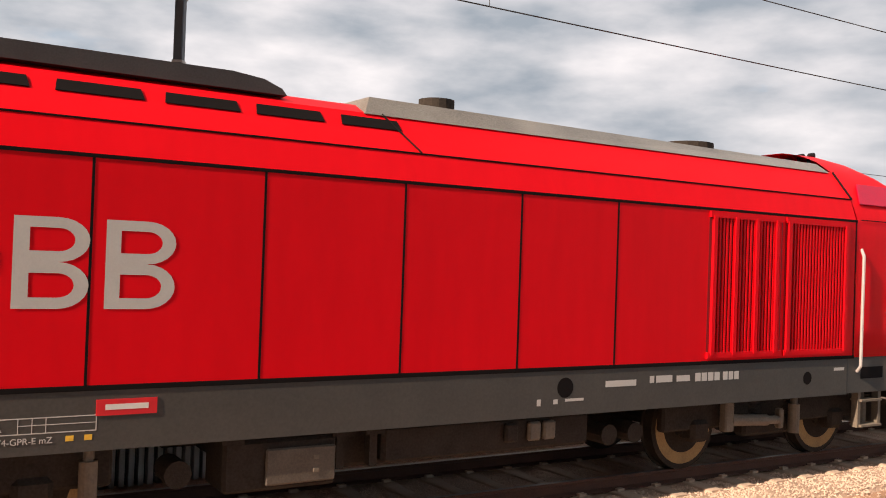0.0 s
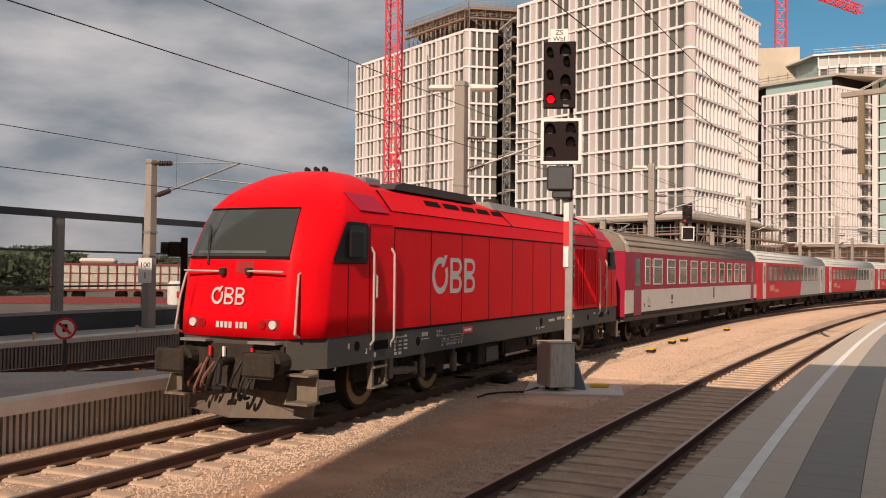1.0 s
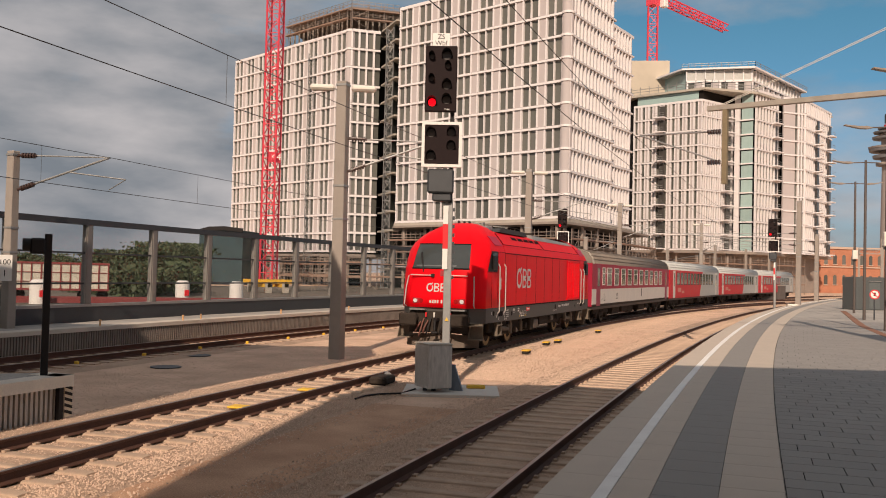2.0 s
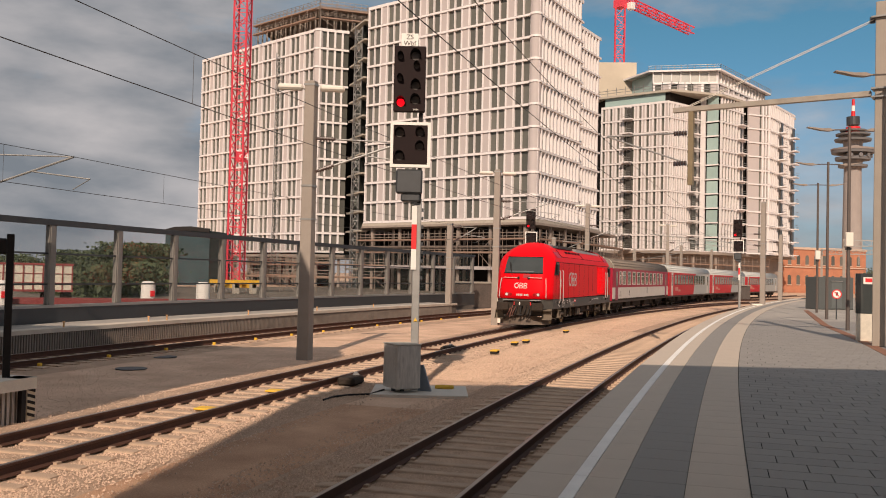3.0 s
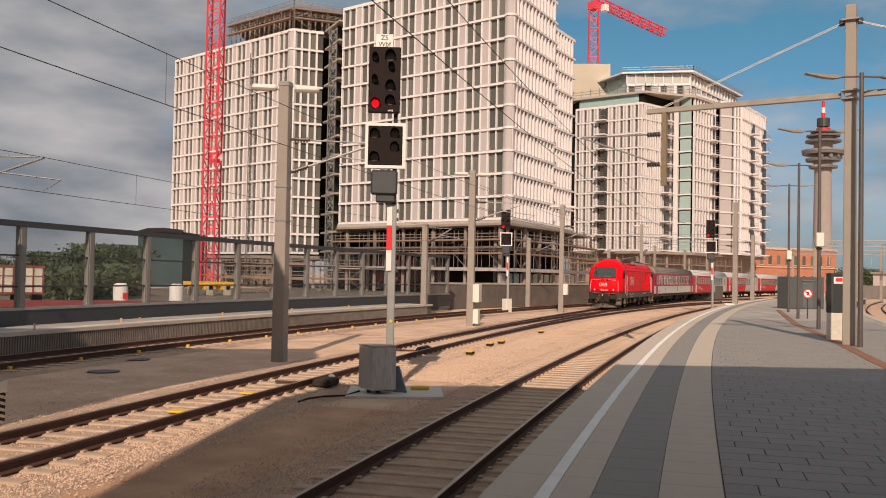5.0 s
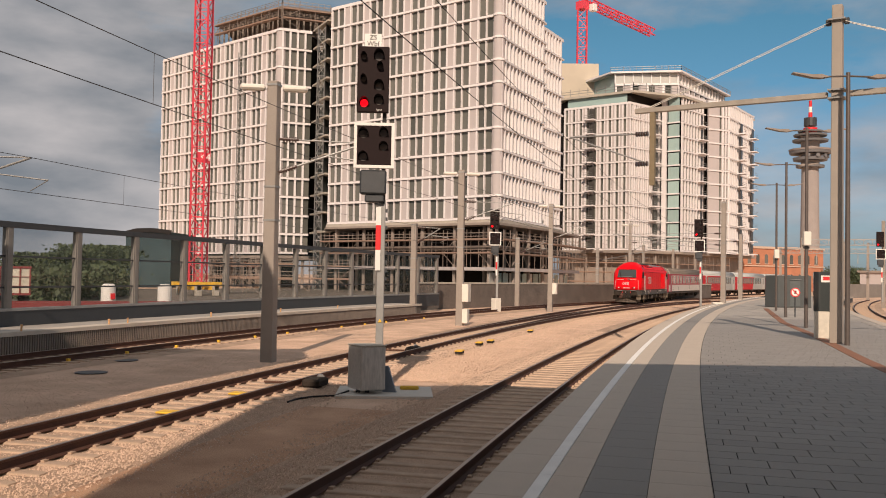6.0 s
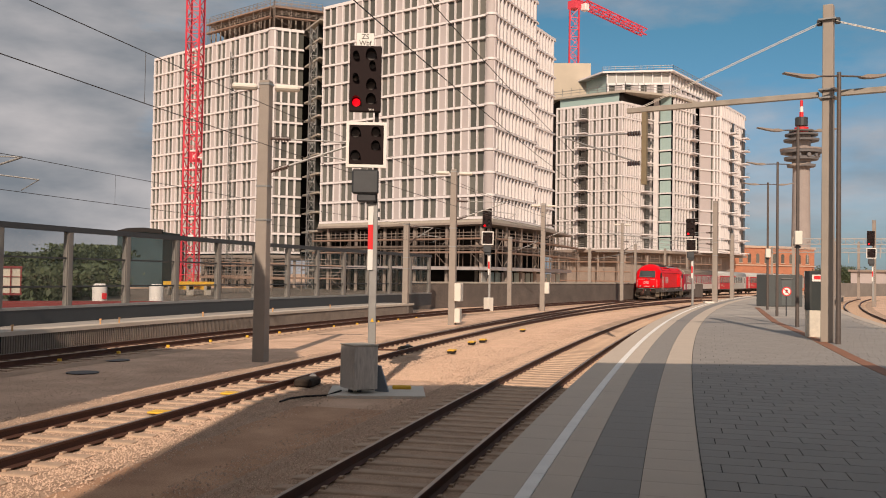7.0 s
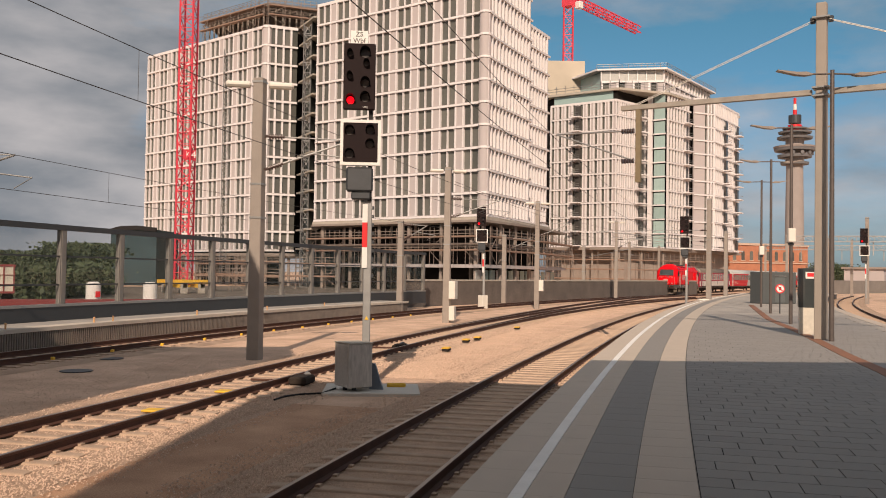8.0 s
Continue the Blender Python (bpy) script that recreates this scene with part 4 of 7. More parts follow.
def rail_furniture():
    """Point machines, yellow boxes and cables by the switch."""
    spots = [(7.97, 16.26, 0.55, 0.16, 0.02), (10.41, 17.88, 0.55, 0.16, 0.02)]
    for x, y, a, b, h in spots:
        bm = bmesh.new()
        box(bm, -a / 2, a / 2, -b, b, 0, 0.04, 0.012)
        ob = part("marker_board", bm, M_YELLOW)
        ob.matrix_basis = pose(x, y, -0.17, 0, 0, 125)
        tagged(ob, "flat yellow marker laid between the rails", "track marker", "yellow markers between the rails")
    for x, y in ((21.99, 23.09), (25.46, 25.6), (26.76, 26.25), (33.59, 30.22)):
        root = empty("track_magnet", pose(x, y, GZ + 0.02, 0, 0, 36), "low brown box with a yellow lid beside the rail", "trackside box", "yellow-topped boxes beside the track")
        bm = bmesh.new()
        box(bm, -0.26, 0.26, -0.12, 0.12, 0, 0.08, 0.015)
        part("case", bm, M_DIRT, root)
        bm = bmesh.new()
        box(bm, -0.27, 0.27, -0.13, 0.13, 0.083, 0.125, 0.012)
        part("lid", bm, M_YELLOW, root)
    for x, y, yaw in ((12.6, 18.25, 36), (20.9, 24.3, 36)):
        root = empty("point_machine", pose(x, y, GZ + 0.02, 0, 0, yaw), "rusty point machine beside the rail", "point machine", "point machines")
        bm = bmesh.new()
        box(bm, -0.38, 0.38, -0.22, 0.22, 0, 0.20, 0.05)
        part("case", bm, M_DIRT, root)
        bm = bmesh.new()
        tube(bm, (0.0, 0.2, 0.06), (0.0, 1.3, 0.06), 0.03, seg=8)
        part("rod", bm, M_RAIL, root)
        bm = bmesh.new()
        tube(bm, (0.30, -0.05, 0.16), (0.52, 0.05, 0.16), 0.09, seg=10)
        part("motor", bm, M_STEEL, root)
    bm = bmesh.new()
    pts = [Vector((10.6, 16.35, GZ + 0.02)), Vector((11.0, 16.6, GZ + 0.03)), Vector((11.5, 16.75, GZ + 0.02)), Vector((12.0, 16.6, GZ + 0.02)), Vector((12.6, 16.9, GZ + 0.05))]
    for a, b in zip(pts, pts[1:]):
        tube(bm, a, b, 0.022, seg=6)
    tagged(part("cable", bm, M_BLACK), "black cable lying on the gravel", "cable")
    for x, y in ((9.6, 24.4), (11.7, 27.2)):
        bm = bmesh.new()
        tube(bm, (0, 0, 0), (0, 0, 0.02), 0.42, seg=24)
        ob = part("manhole_cover", bm, M_DARKSTEEL)
        ob.matrix_basis = pose(x, y, GZ - 0.03)
        tagged(ob, "round dark manhole cover in the gravel", "manhole cover", "manhole covers")


# ---- cranes ----
def lattice(bm, a, b, w, step, r):
    """A square lattice mast from a to b."""
    a, b = Vector(a), Vector(b)
    d = (b - a)
    L = d.length
    d.normalize()
    up = Vector((0, 0, 1)) if abs(d.z) < 0.9 else Vector((0.66, -0.75, 0))
    u = d.cross(up).normalized() * (w / 2)
    v = d.cross(u).normalized() * (w / 2)
    corners = [u + v, u - v, -u - v, -u + v]
    for c in corners:
        beam(bm, a + c, b + c, r * 2)
    n = max(1, int(L / step))
    for i in range(n):
        p, q = a + d * (L * i / n), a + d * (L * (i + 1) / n)
        for k in range(4):
            c0, c1 = corners[k], corners[(k + 1) % 4]
            beam(bm, p + c0, p + c1, r)
            beam(bm, (p + c0) if i % 2 else (p + c1), (q + c1) if i % 2 else (q + c0), r)


def crane_near():
    root = empty("tower_crane", pose(50.5, 97.5, -0.2), "red lattice tower crane on a yellow base", "tower crane", "tower cranes")
    bm = bmesh.new()
    lattice(bm, (0, 0, 1.0), (0, 0, 62), 1.55, 1.35, 0.085)
    part("mast", bm, M_CRANE, root, "red lattice mast")
    bm = bmesh.new()
    for s in (-1, 1):
        beam(bm, (-2.6, s * 1.1, 1.3), (2.6, s * 1.1, 1.3), 0.5)
        beam(bm, (s * 1.1, -2.6, 0.9), (s * 1.1, 2.6, 0.9), 0.5)
    part("base_frame", bm, M_YELLOW, root, "yellow base frame")
    bm = bmesh.new()
    for s in (-1, 1):
        for k in (-1, 1):
            box(bm, s * 1.1 - 0.3, s * 1.1 + 0.3, k * 2.3 - 0.3, k * 2.3 + 0.3, 0, 1.1)
    part("ballast_block", bm, M_CONC, root)
    bm = bmesh.new()
    box(bm, -0.80, 0.80, -0.86, -0.82, 15.4, 16.6)
    part("number_board", bm, M_CRANE, root)
    words("K4", 1.1, pose(0, -1.07, 16.0, 90, 0, -27), M_WHITE, root, "mast_letters")


def crane_far():
    root = empty("tower_crane", pose(179.3, 145.2, 54.0), "red tower crane standing above a concrete core", "tower crane", "tower cranes")
    bm = bmesh.new()
    lattice(bm, (0, 0, -0.6), (0, 0, 16.5), 2.3, 2.3, 0.14)
    part("mast", bm, M_CRANE, root)
    bm = bmesh.new()
    beam(bm, (0, 0, 16.5), (0, 0, 18.5), 2.4)
    part("slewing_ring", bm, M_CRANE, root)
    bm = bmesh.new()
    lattice(bm, (0, 0, 19.0), (32.0, 1.0, 17.0), 1.7, 2.2, 0.13)
    part("jib", bm, M_CRANE, root)
    bm = bmesh.new()
    box(bm, 1.5, 3.0, -2.4, -0.9, 16.2, 18.0, 0.1)
    part("cab", bm, M_WHITE, root)


# ---- building sites, far things ----
M_BOARD = mat("scaffold_board", (0.30, 0.20, 0.15), 0.85, var=0.25)


def scaffold(root, p0, p1, z0, z1, bay, lift, depth=1.2):
    """Tubes and decks along a wall."""
    m, L = facade_frame(p0, p1)
    bm = bmesh.new()
    n = max(1, int(L / bay))
    for i in range(n + 1):
        for y in (0.2, depth):
            a, b = m @ Vector((L * i / n, y, z0)), m @ Vector((L * i / n, y, z1))
            beam(bm, a, b, 0.065)
    z = z0 + lift
    k = 0
    while z < z1:
        for y in (0.2, depth):
            for dz in (0.0, 0.55, 1.05):
                beam(bm, m @ Vector((0, y, z + dz)), m @ Vector((L, y, z + dz)), 0.05)
        dk = bmesh.new()
        box(dk, 0, L, 0.2, depth, z - 0.06, z, m=m)
        box(dk, 0, L, depth + 0.04, depth + 0.08, z, z + 0.22, m=m)
        part("scaffold_deck", dk, M_BOARD, root)
        for i in range(0, n, 3):
            i2 = i if k % 2 else i + 1
            i3 = i + 1 if k % 2 else i
            beam(bm, m @ Vector((L * i2 / n, depth, z - lift)), m @ Vector((L * i3 / n, depth, z)), 0.06)
        z += lift
        k += 1
    tagged(part("scaffold_tube", bm, mat("scaffold_steel", (0.32, 0.26, 0.22), 0.6, metal=0.3), root), "scaffold tubes", kind="stuff")


M_BARECONC = mat("bare_shell_concrete", (0.30, 0.25, 0.215), 0.85, var=0.2, scale=0.5, fine=8.0)


def open_storey(root, pts, z0, z1, slab=0.35, col=0.55, every=6.0, deep=5.0, finish=None):
    """A bare storey: a slab and columns set behind its rim."""
    bm = bmesh.new()
    poly(bm, [(x, y, z1 - slab) for x, y in pts], (0, 0, slab))
    part("slab", fixed(bm), finish or M_BARECONC, root)
    for (x0, y0), (x1, y1) in zip(pts, pts[1:3]):
        L = math.hypot(x1 - x0, y1 - y0)
        n = max(1, int(L / every))
        for i in range(n + 1):
            f = (i + 0.15) / (n + 0.3)
            cx, cy = sum(p[0] for p in pts) / len(pts), sum(p[1] for p in pts) / len(pts)
            x, y = x0 + (x1 - x0) * f, y0 + (y1 - y0) * f
            d = math.hypot(cx - x, cy - y)
            for back in (1.2, deep):
                bm = bmesh.new()
                tube(bm, (x + (cx - x) / d * back, y + (cy - y) / d * back, z0), (x + (cx - x) / d * back, y + (cy - y) / d * back, z1 - slab), col / 2, seg=10)
                part("column", bm, M_BARECONC, root)


def podium():
    root = empty("unfinished_podium", Matrix(), "bare concrete podium floors with scaffolding under construction", "building shell")
    pts = [(89.5, 127.5), (94.8, 92.2), (114.0, 98.4), (134.0, 108.5), (142, 140), (104, 150)]
    open_storey(root, pts, 6.9, 10.5)
    open_storey(root, pts, 3.7, 7.1)
    open_storey(root, pts, -0.2, 3.9, 0.5, finish=M_FACADE)
    # near-black solid in place of the shade deep inside the open floors
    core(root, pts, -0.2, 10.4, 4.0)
    scaffold(root, pts[0], pts[1], 3.9, 9.4, 2.2, 2.0)
    scaffold(root, pts[1], pts[2], 3.9, 9.4, 2.2, 2.0)
    scaffold(root, pts[2], pts[3], 3.9, 9.4, 2.2, 2.0)
    m, L = facade_frame(pts[1], pts[3])
    for i in range(14):
        shared("pane", pane_mesh(2.2, 2.6, M_CURTAIN if i % 3 else M_PALEGLAZING), m @ Matrix.Translation((0.6 + 2.8 * i, -1.0, 0.5)), root)
    return root


def podium_left():
    root = empty("tower_base_shell", Matrix(), "open lower floors of a tower with scaffolding", "building shell")
    pts = [(84.0, 179.6), (88.0, 140.2), (93.4, 138.2), (112, 150), (106, 186)]
    open_storey(root, pts, -0.2, 5.7, 0.5, every=5.0)
    # the same near-black solid, painted shade behind the lower columns
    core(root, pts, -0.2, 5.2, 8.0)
    scaffold(root, (83.6, 176), (87.2, 140), -0.2, 5.0, 2.4, 1.9)
    scaffold(root, (72, 122), (84.0, 112), -0.2, 4.6, 2.2, 1.9)
    scaffold(root, (58, 112), (66.0, 100), -0.2, 3.6, 2.2, 1.9)
    return root


def top_storey():
    root = empty("unfinished_top_storey", Matrix(), "open unfinished top storey with bare columns and roof slab", "building shell")
    pts = [(86.0, 160.0), (88.2, 140.6), (96.5, 137.4), (112, 150), (105, 178)]
    bm = bmesh.new()
    poly(bm, [(x, y, 50.4) for x, y in pts], (0, 0, 0.6))
    part("roof_slab", fixed(bm), M_BARECONC, root)
    for (x0, y0), (x1, y1), n in ((pts[0], pts[1], 13), (pts[1], pts[2], 7)):
        for i in range(n + 1):
            f = i / n
            bm = bmesh.new()
            beam(bm, (x0 + (x1 - x0) * f + 0.6, y0 + (y1 - y0) * f + 0.6, 46.8), (x0 + (x1 - x0) * f + 0.6, y0 + (y1 - y0) * f + 0.6, 50.4), 0.22)
            part("column", bm, mat("bare_column", (0.36, 0.31, 0.26), 0.8), root)
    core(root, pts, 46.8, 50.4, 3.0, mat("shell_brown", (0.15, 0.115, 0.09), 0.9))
    scaffold(root, pts[0], pts[1], 46.9, 51.6, 2.4, 1.7, 0.9)
    scaffold(root, pts[1], pts[2], 46.9, 51.6, 2.4, 1.7, 0.9)
    bm = bmesh.new()
    for (x0, y0), (x1, y1) in zip(pts[:3], pts[1:3]):
        for z in (51.5, 52.1):
            beam(bm, (x0, y0, z), (x1, y1, z), 0.08)
        for i in range(9):
            f = i / 8
            beam(bm, (x0 + (x1 - x0) * f, y0 + (y1 - y0) * f, 51.0), (x0 + (x1 - x0) * f, y0 + (y1 - y0) * f, 52.2), 0.08)
    part("edge_rail", bm, M_STEEL, root)
    return root


def gap_hoist():
    """The dark shaft with hoist frames between the two towers."""
    root = empty("stair_core", Matrix(), "dark open stair core with hoist frames between two towers", "building shell")
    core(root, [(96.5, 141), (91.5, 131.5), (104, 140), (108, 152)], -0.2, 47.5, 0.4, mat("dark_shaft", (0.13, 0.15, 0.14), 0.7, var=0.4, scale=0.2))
    for k in range(14):
        bm = bmesh.new()
        z = 3.0 + 3.36 * k
        poly(bm, [(93.2, 137.9, z), (90.8, 130.0, z), (92.2, 129.6, z), (95.2, 137.3, z)], (0, 0, 0.3))
        part("landing", fixed(bm), M_CONC, root)
    bm = bmesh.new()
    lattice(bm, (91.6, 132.6, -0.2), (91.6, 132.6, 46.0), 1.3, 1.7, 0.07)
    part("hoist_mast", bm, M_STEEL, root)
    bm = bmesh.new()
    lattice(bm, (86.9, 152.0, -0.2), (86.9, 152.0, 44.0), 1.2, 1.7, 0.07)
    part("hoist_mast", bm, M_STEEL, root)
    return root


def stone_wall():
    root = empty("retaining_wall", Matrix(), "long dark brown retaining wall with a pale cap", "wall", kind="structure")
    m, L = facade_frame((47.5, 55.0), (122.0, 73.5))
    bm = bmesh.new()
    box(bm, 0, L, -0.4, 0.0, -0.3, 1.85, m=m)
    part("wall", bm, mat("brown_stone_wall", (0.135, 0.112, 0.098), 0.9, var=0.3, scale=0.8, fine=9.0, bump=0.4), root)
    bm = bmesh.new()
    box(bm, -0.05, L, -0.45, 0.06, 1.854, 2.0, m=m)
    part("cap", bm, M_CONC, root)


# dark colour that paints the shade of the balcony recesses
M_BALCONY = mat("balcony_recess_shade", (0.07, 0.065, 0.06), 0.3, var=0.3, scale=0.5)


def apartment_extras():
    root = empty("apartment_upper_works", Matrix(), "penthouse, concrete core and balconies of the apartment complex", "building")
    core(root, [(171.7, 145.6), (178.5, 139.0), (186, 146), (179, 153)], 9.0, 55.6, 0.1, mat("pale_core_concrete", (0.55, 0.48, 0.38), 0.85, var=0.08, scale=0.3), "concrete_core")
    bm = bmesh.new()
    poly(bm, [(x, y, 51.0) for x, y in ((172.6, 131), (182.2, 118.0), (216.0, 124.9), (214, 150), (180, 152))], (0, 0, 0.4))
    part("penthouse_roof", fixed(bm), M_FRAME, root)
    bm = bmesh.new()
    for (x0, y0), (x1, y1) in (((172.6, 131), (182.2, 118.0)), ((182.2, 118.0), (216.0, 124.9))):
        for z in (51.9, 52.4):
            beam(bm, (x0, y0, z), (x1, y1, z), 0.09)
        for i in range(12):
            f = i / 11
            beam(bm, (x0 + (x1 - x0) * f, y0 + (y1 - y0) * f, 51.38), (x0 + (x1 - x0) * f, y0 + (y1 - y0) * f, 52.4), 0.09)
    part("roof_rail", bm, M_STEEL, root)
    mullions = [("f", 0.22), ("w", 1.9)]
    facade(root, (173.6, 130.6), (182.9, 119.2), 45.2, 1, 2.9, [("f", 0.5), ("w", 1.3), ("p", 1.6)], band=0.3)
    facade(root, (182.9, 119.2), (215.2, 125.8), 45.2, 1, 2.9, [("f", 0.5), ("w", 1.3), ("p", 1.6)], band=0.3)
    facade(root, (173.6, 130.6), (182.9, 119.2), 48.1, 1, 2.9, mullions, band=0.25, glassmat=M_PALEGLAZING)
    facade(root, (182.9, 119.2), (215.2, 125.8), 48.1, 1, 2.9, mullions, band=0.25, glassmat=M_PALEGLAZING)
    core(root, [(173.6, 130.6), (182.9, 119.2), (215.2, 125.8), (213, 149), (181, 151)], 44.5, 51.0, 0.6, M_CURTAIN)
    for (x0, y0), (x1, y1) in (((165, 139.5), (168.5, 121.5)), ((168.5, 121.5), (181, 116.5))):
        bm = bmesh.new()
        for z in (45.7, 46.3):
            beam(bm, (x0, y0, z), (x1, y1, z), 0.1)
        for i in range(9):
            f = i / 8
            beam(bm, (x0 + (x1 - x0) * f, y0 + (y1 - y0) * f, 45.1), (x0 + (x1 - x0) * f, y0 + (y1 - y0) * f, 46.9), 0.1)
        part("terrace_rail", bm, M_STEEL, root)
    bm = bmesh.new()
    poly(bm, [(x, y, 44.6) for x, y in ((165, 139.5), (168.5, 121.5), (181, 116.5), (220.5, 120.4), (224, 150), (180, 158))], (0, 0, 0.5))
    part("terrace_slab", fixed(bm), M_CONC, root)
    core(root, [(165.5, 138.6), (168.6, 123), (180, 123), (190, 140), (176, 150)], 42.0, 44.6, 0.4, M_CURTAIN, "upper_glazing")
    m, L = facade_frame((180.05, 121.7), (180.75, 116.9))
    for k in range(11):
        z = 9.3 + 3.3 * k
        shared("pane", pane_mesh(2.7, 2.7, M_CURTAIN), m @ Matrix.Translation((1.9, 0.8, z)), root)
        bm = bmesh.new()
        box(bm, 1.6, 4.8, 0.5, 0.9, z - 0.35, z - 0.05, m=m)
        part("stair_band", bm, M_FRAME, root)
        bm = bmesh.new()
        box(bm, 0.4, 1.5, 0.3, 0.9, z - 0.4, z + 3.0, m=m)
        part("white_strip", bm, M_FRAME, root)
    for (x, y, yaw, w) in ((176.5, 121.4, 0, 3.0), (190.3, 117.9, 5, 3.2), (206.5, 116.6, 13, 2.6), (216.0, 118.8, 13, 2.8), (166.0, 131.5, -80, 2.6)):
        for k in range(10):
            bm = bmesh.new()
            mm = pose(x, y, 9.2 + 3.3 * k, 0, 0, yaw)
            box(bm, -w / 2, w / 2, -1.45, 0.2, 0, 0.26, m=mm)
            part("balcony", bm, M_FRAME, root)
            # solid dark box on the wall in place of a shaded recess
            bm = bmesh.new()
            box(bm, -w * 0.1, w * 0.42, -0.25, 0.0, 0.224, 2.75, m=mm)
            part("balcony_shade_box", bm, M_BALCONY, root)
            bm = bmesh.new()
            for z in (0.7, 1.15):
                beam(bm, mm @ Vector((-w / 2, -1.25, z)), mm @ Vector((w / 2, -1.25, z)), 0.07)
            part("balcony_rail", bm, M_STEEL, root)
    open_storey(root, [(164.5, 139), (167.6, 121.7), (181, 116.2), (221, 120.2), (224, 150), (180, 158)], -0.2, 9.0, 0.6, every=5.0)
    core(root, [(164.5, 139), (167.6, 121.7), (181, 116.2), (221, 120.2), (224, 150), (180, 158)], -0.2, 8.6, 3.0, M_BARECONC)
    scaffold(root, (150, 130), (158.0, 112), -0.2, 7.5, 2.5, 2.0)
    scaffold(root, (158.2, 112), (185, 108), -0.2, 7.5, 2.5, 2.0)
    return root


def brick_house():
    root = empty("brick_building", Matrix(), "red brick building with arched windows and a pale cornice", "building")
    p0, p1 = (212.0, 134.0), (252.0, 116.5)
    m, L = facade_frame(p0, p1)
    brick = mat("red_brick", (0.46, 0.19, 0.11), 0.85, var=0.2, scale=0.6, fine=12.0)
    bm = bmesh.new()
    box(bm, 0, L, -12, 0, -0.2, 11.5, m=m)
    part("wall", bm, brick, root)
    for z, h in ((11.5, 0.6), (6.6, 0.3)):
        bm = bmesh.new()
        box(bm, -0.2, L + 0.2, -0.5 if z < 11 else -12, 0.3, z, z + h, m=m)
        part("cornice", bm, mat("pale_cornice", (0.58, 0.42, 0.32), 0.8), root)
    for i in range(15):
        for z, h in ((2.0, 2.6), (7.4, 2.6)):
            bm = bmesh.new()
            x = 1.4 + 2.8 * i
            pts = [(x, z), (x + 1.1, z), (x + 1.1, z + h - 0.4), (x + 0.85, z + h - 0.08), (x + 0.55, z + h), (x + 0.25, z + h - 0.08), (x, z + h - 0.4)]
            poly(bm, [m @ Vector((a, 0.02, b)) for a, b in pts], (0.05, 0.05, 0))
            part("window", fixed(bm), M_WINDOW, root)
            bm = bmesh.new()
            box(bm, x - 0.15, x + 1.25, 0.0, 0.2, z - 0.2, z, m=m)
            part("window_sill", bm, mat("sill_stone", (0.56, 0.42, 0.32), 0.8), root)
    return root


M_TOWER = mat("grey_tower_concrete", (0.33, 0.29, 0.27), 0.85, var=0.12, scale=0.3, fine=6.0)
M_PLATFORMGREY = mat("platform_ring_grey", (0.16, 0.16, 0.165), 0.6, var=0.15)


def radio_tower():
    root = empty("telecom_tower", pose(318.0, 152.0, -0.2), "concrete telecom tower with round platforms and a red top", "tower")
    bm = bmesh.new()
    tube(bm, (0, 0, 0), (0, 0, 45), 3.5, 2.9, seg=24)
    part("shaft", bm, M_TOWER, root)
    for z, r, h, m in ((44.0, 4.8, 0.8, M_PLATFORMGREY), (46.5, 5.8, 1.0, M_PLATFORMGREY), (48.9, 7.0, 0.9, M_PLATFORMGREY), (49.9, 7.2, 0.6, M_TOWER), (53.3, 6.0, 0.7, M_PLATFORMGREY), (55.3, 5.6, 0.6, M_PLATFORMGREY), (56.8, 4.2, 0.5, M_PLATFORMGREY)):
        bm = bmesh.new()
        tube(bm, (0, 0, z), (0, 0, z + h), r, r * 1.03, seg=32)
        part("platform_ring", bm, m, root)
    bm = bmesh.new()
    tube(bm, (0, 0, 45), (0, 0, 56), 3.2, seg=20)
    part("upper_shaft", bm, M_TOWER, root)
    for z0, z1, r, m in ((56.2, 58.4, 2.4, M_SIGNRED), (59, 62, 2.2, M_DARKSTEEL), (62, 64, 0.7, M_SIGNRED), (64, 66, 0.6, M_WHITE), (66, 68.3, 0.5, M_SIGNRED)):
        bm = bmesh.new()
        tube(bm, (0, 0, z0), (0, 0, z1), r, seg=16)
        part("antenna", bm, m, root)
    for a in range(4):
        bm = bmesh.new()
        t = radians(200 + 30 * a)
        tube(bm, (5.6 * math.cos(t), 5.6 * math.sin(t), 47.9), (6.4 * math.cos(t), 6.4 * math.sin(t), 47.9), 0.7, seg=16)
        part("dish", bm, M_PLATFORMGREY, root)
    return root


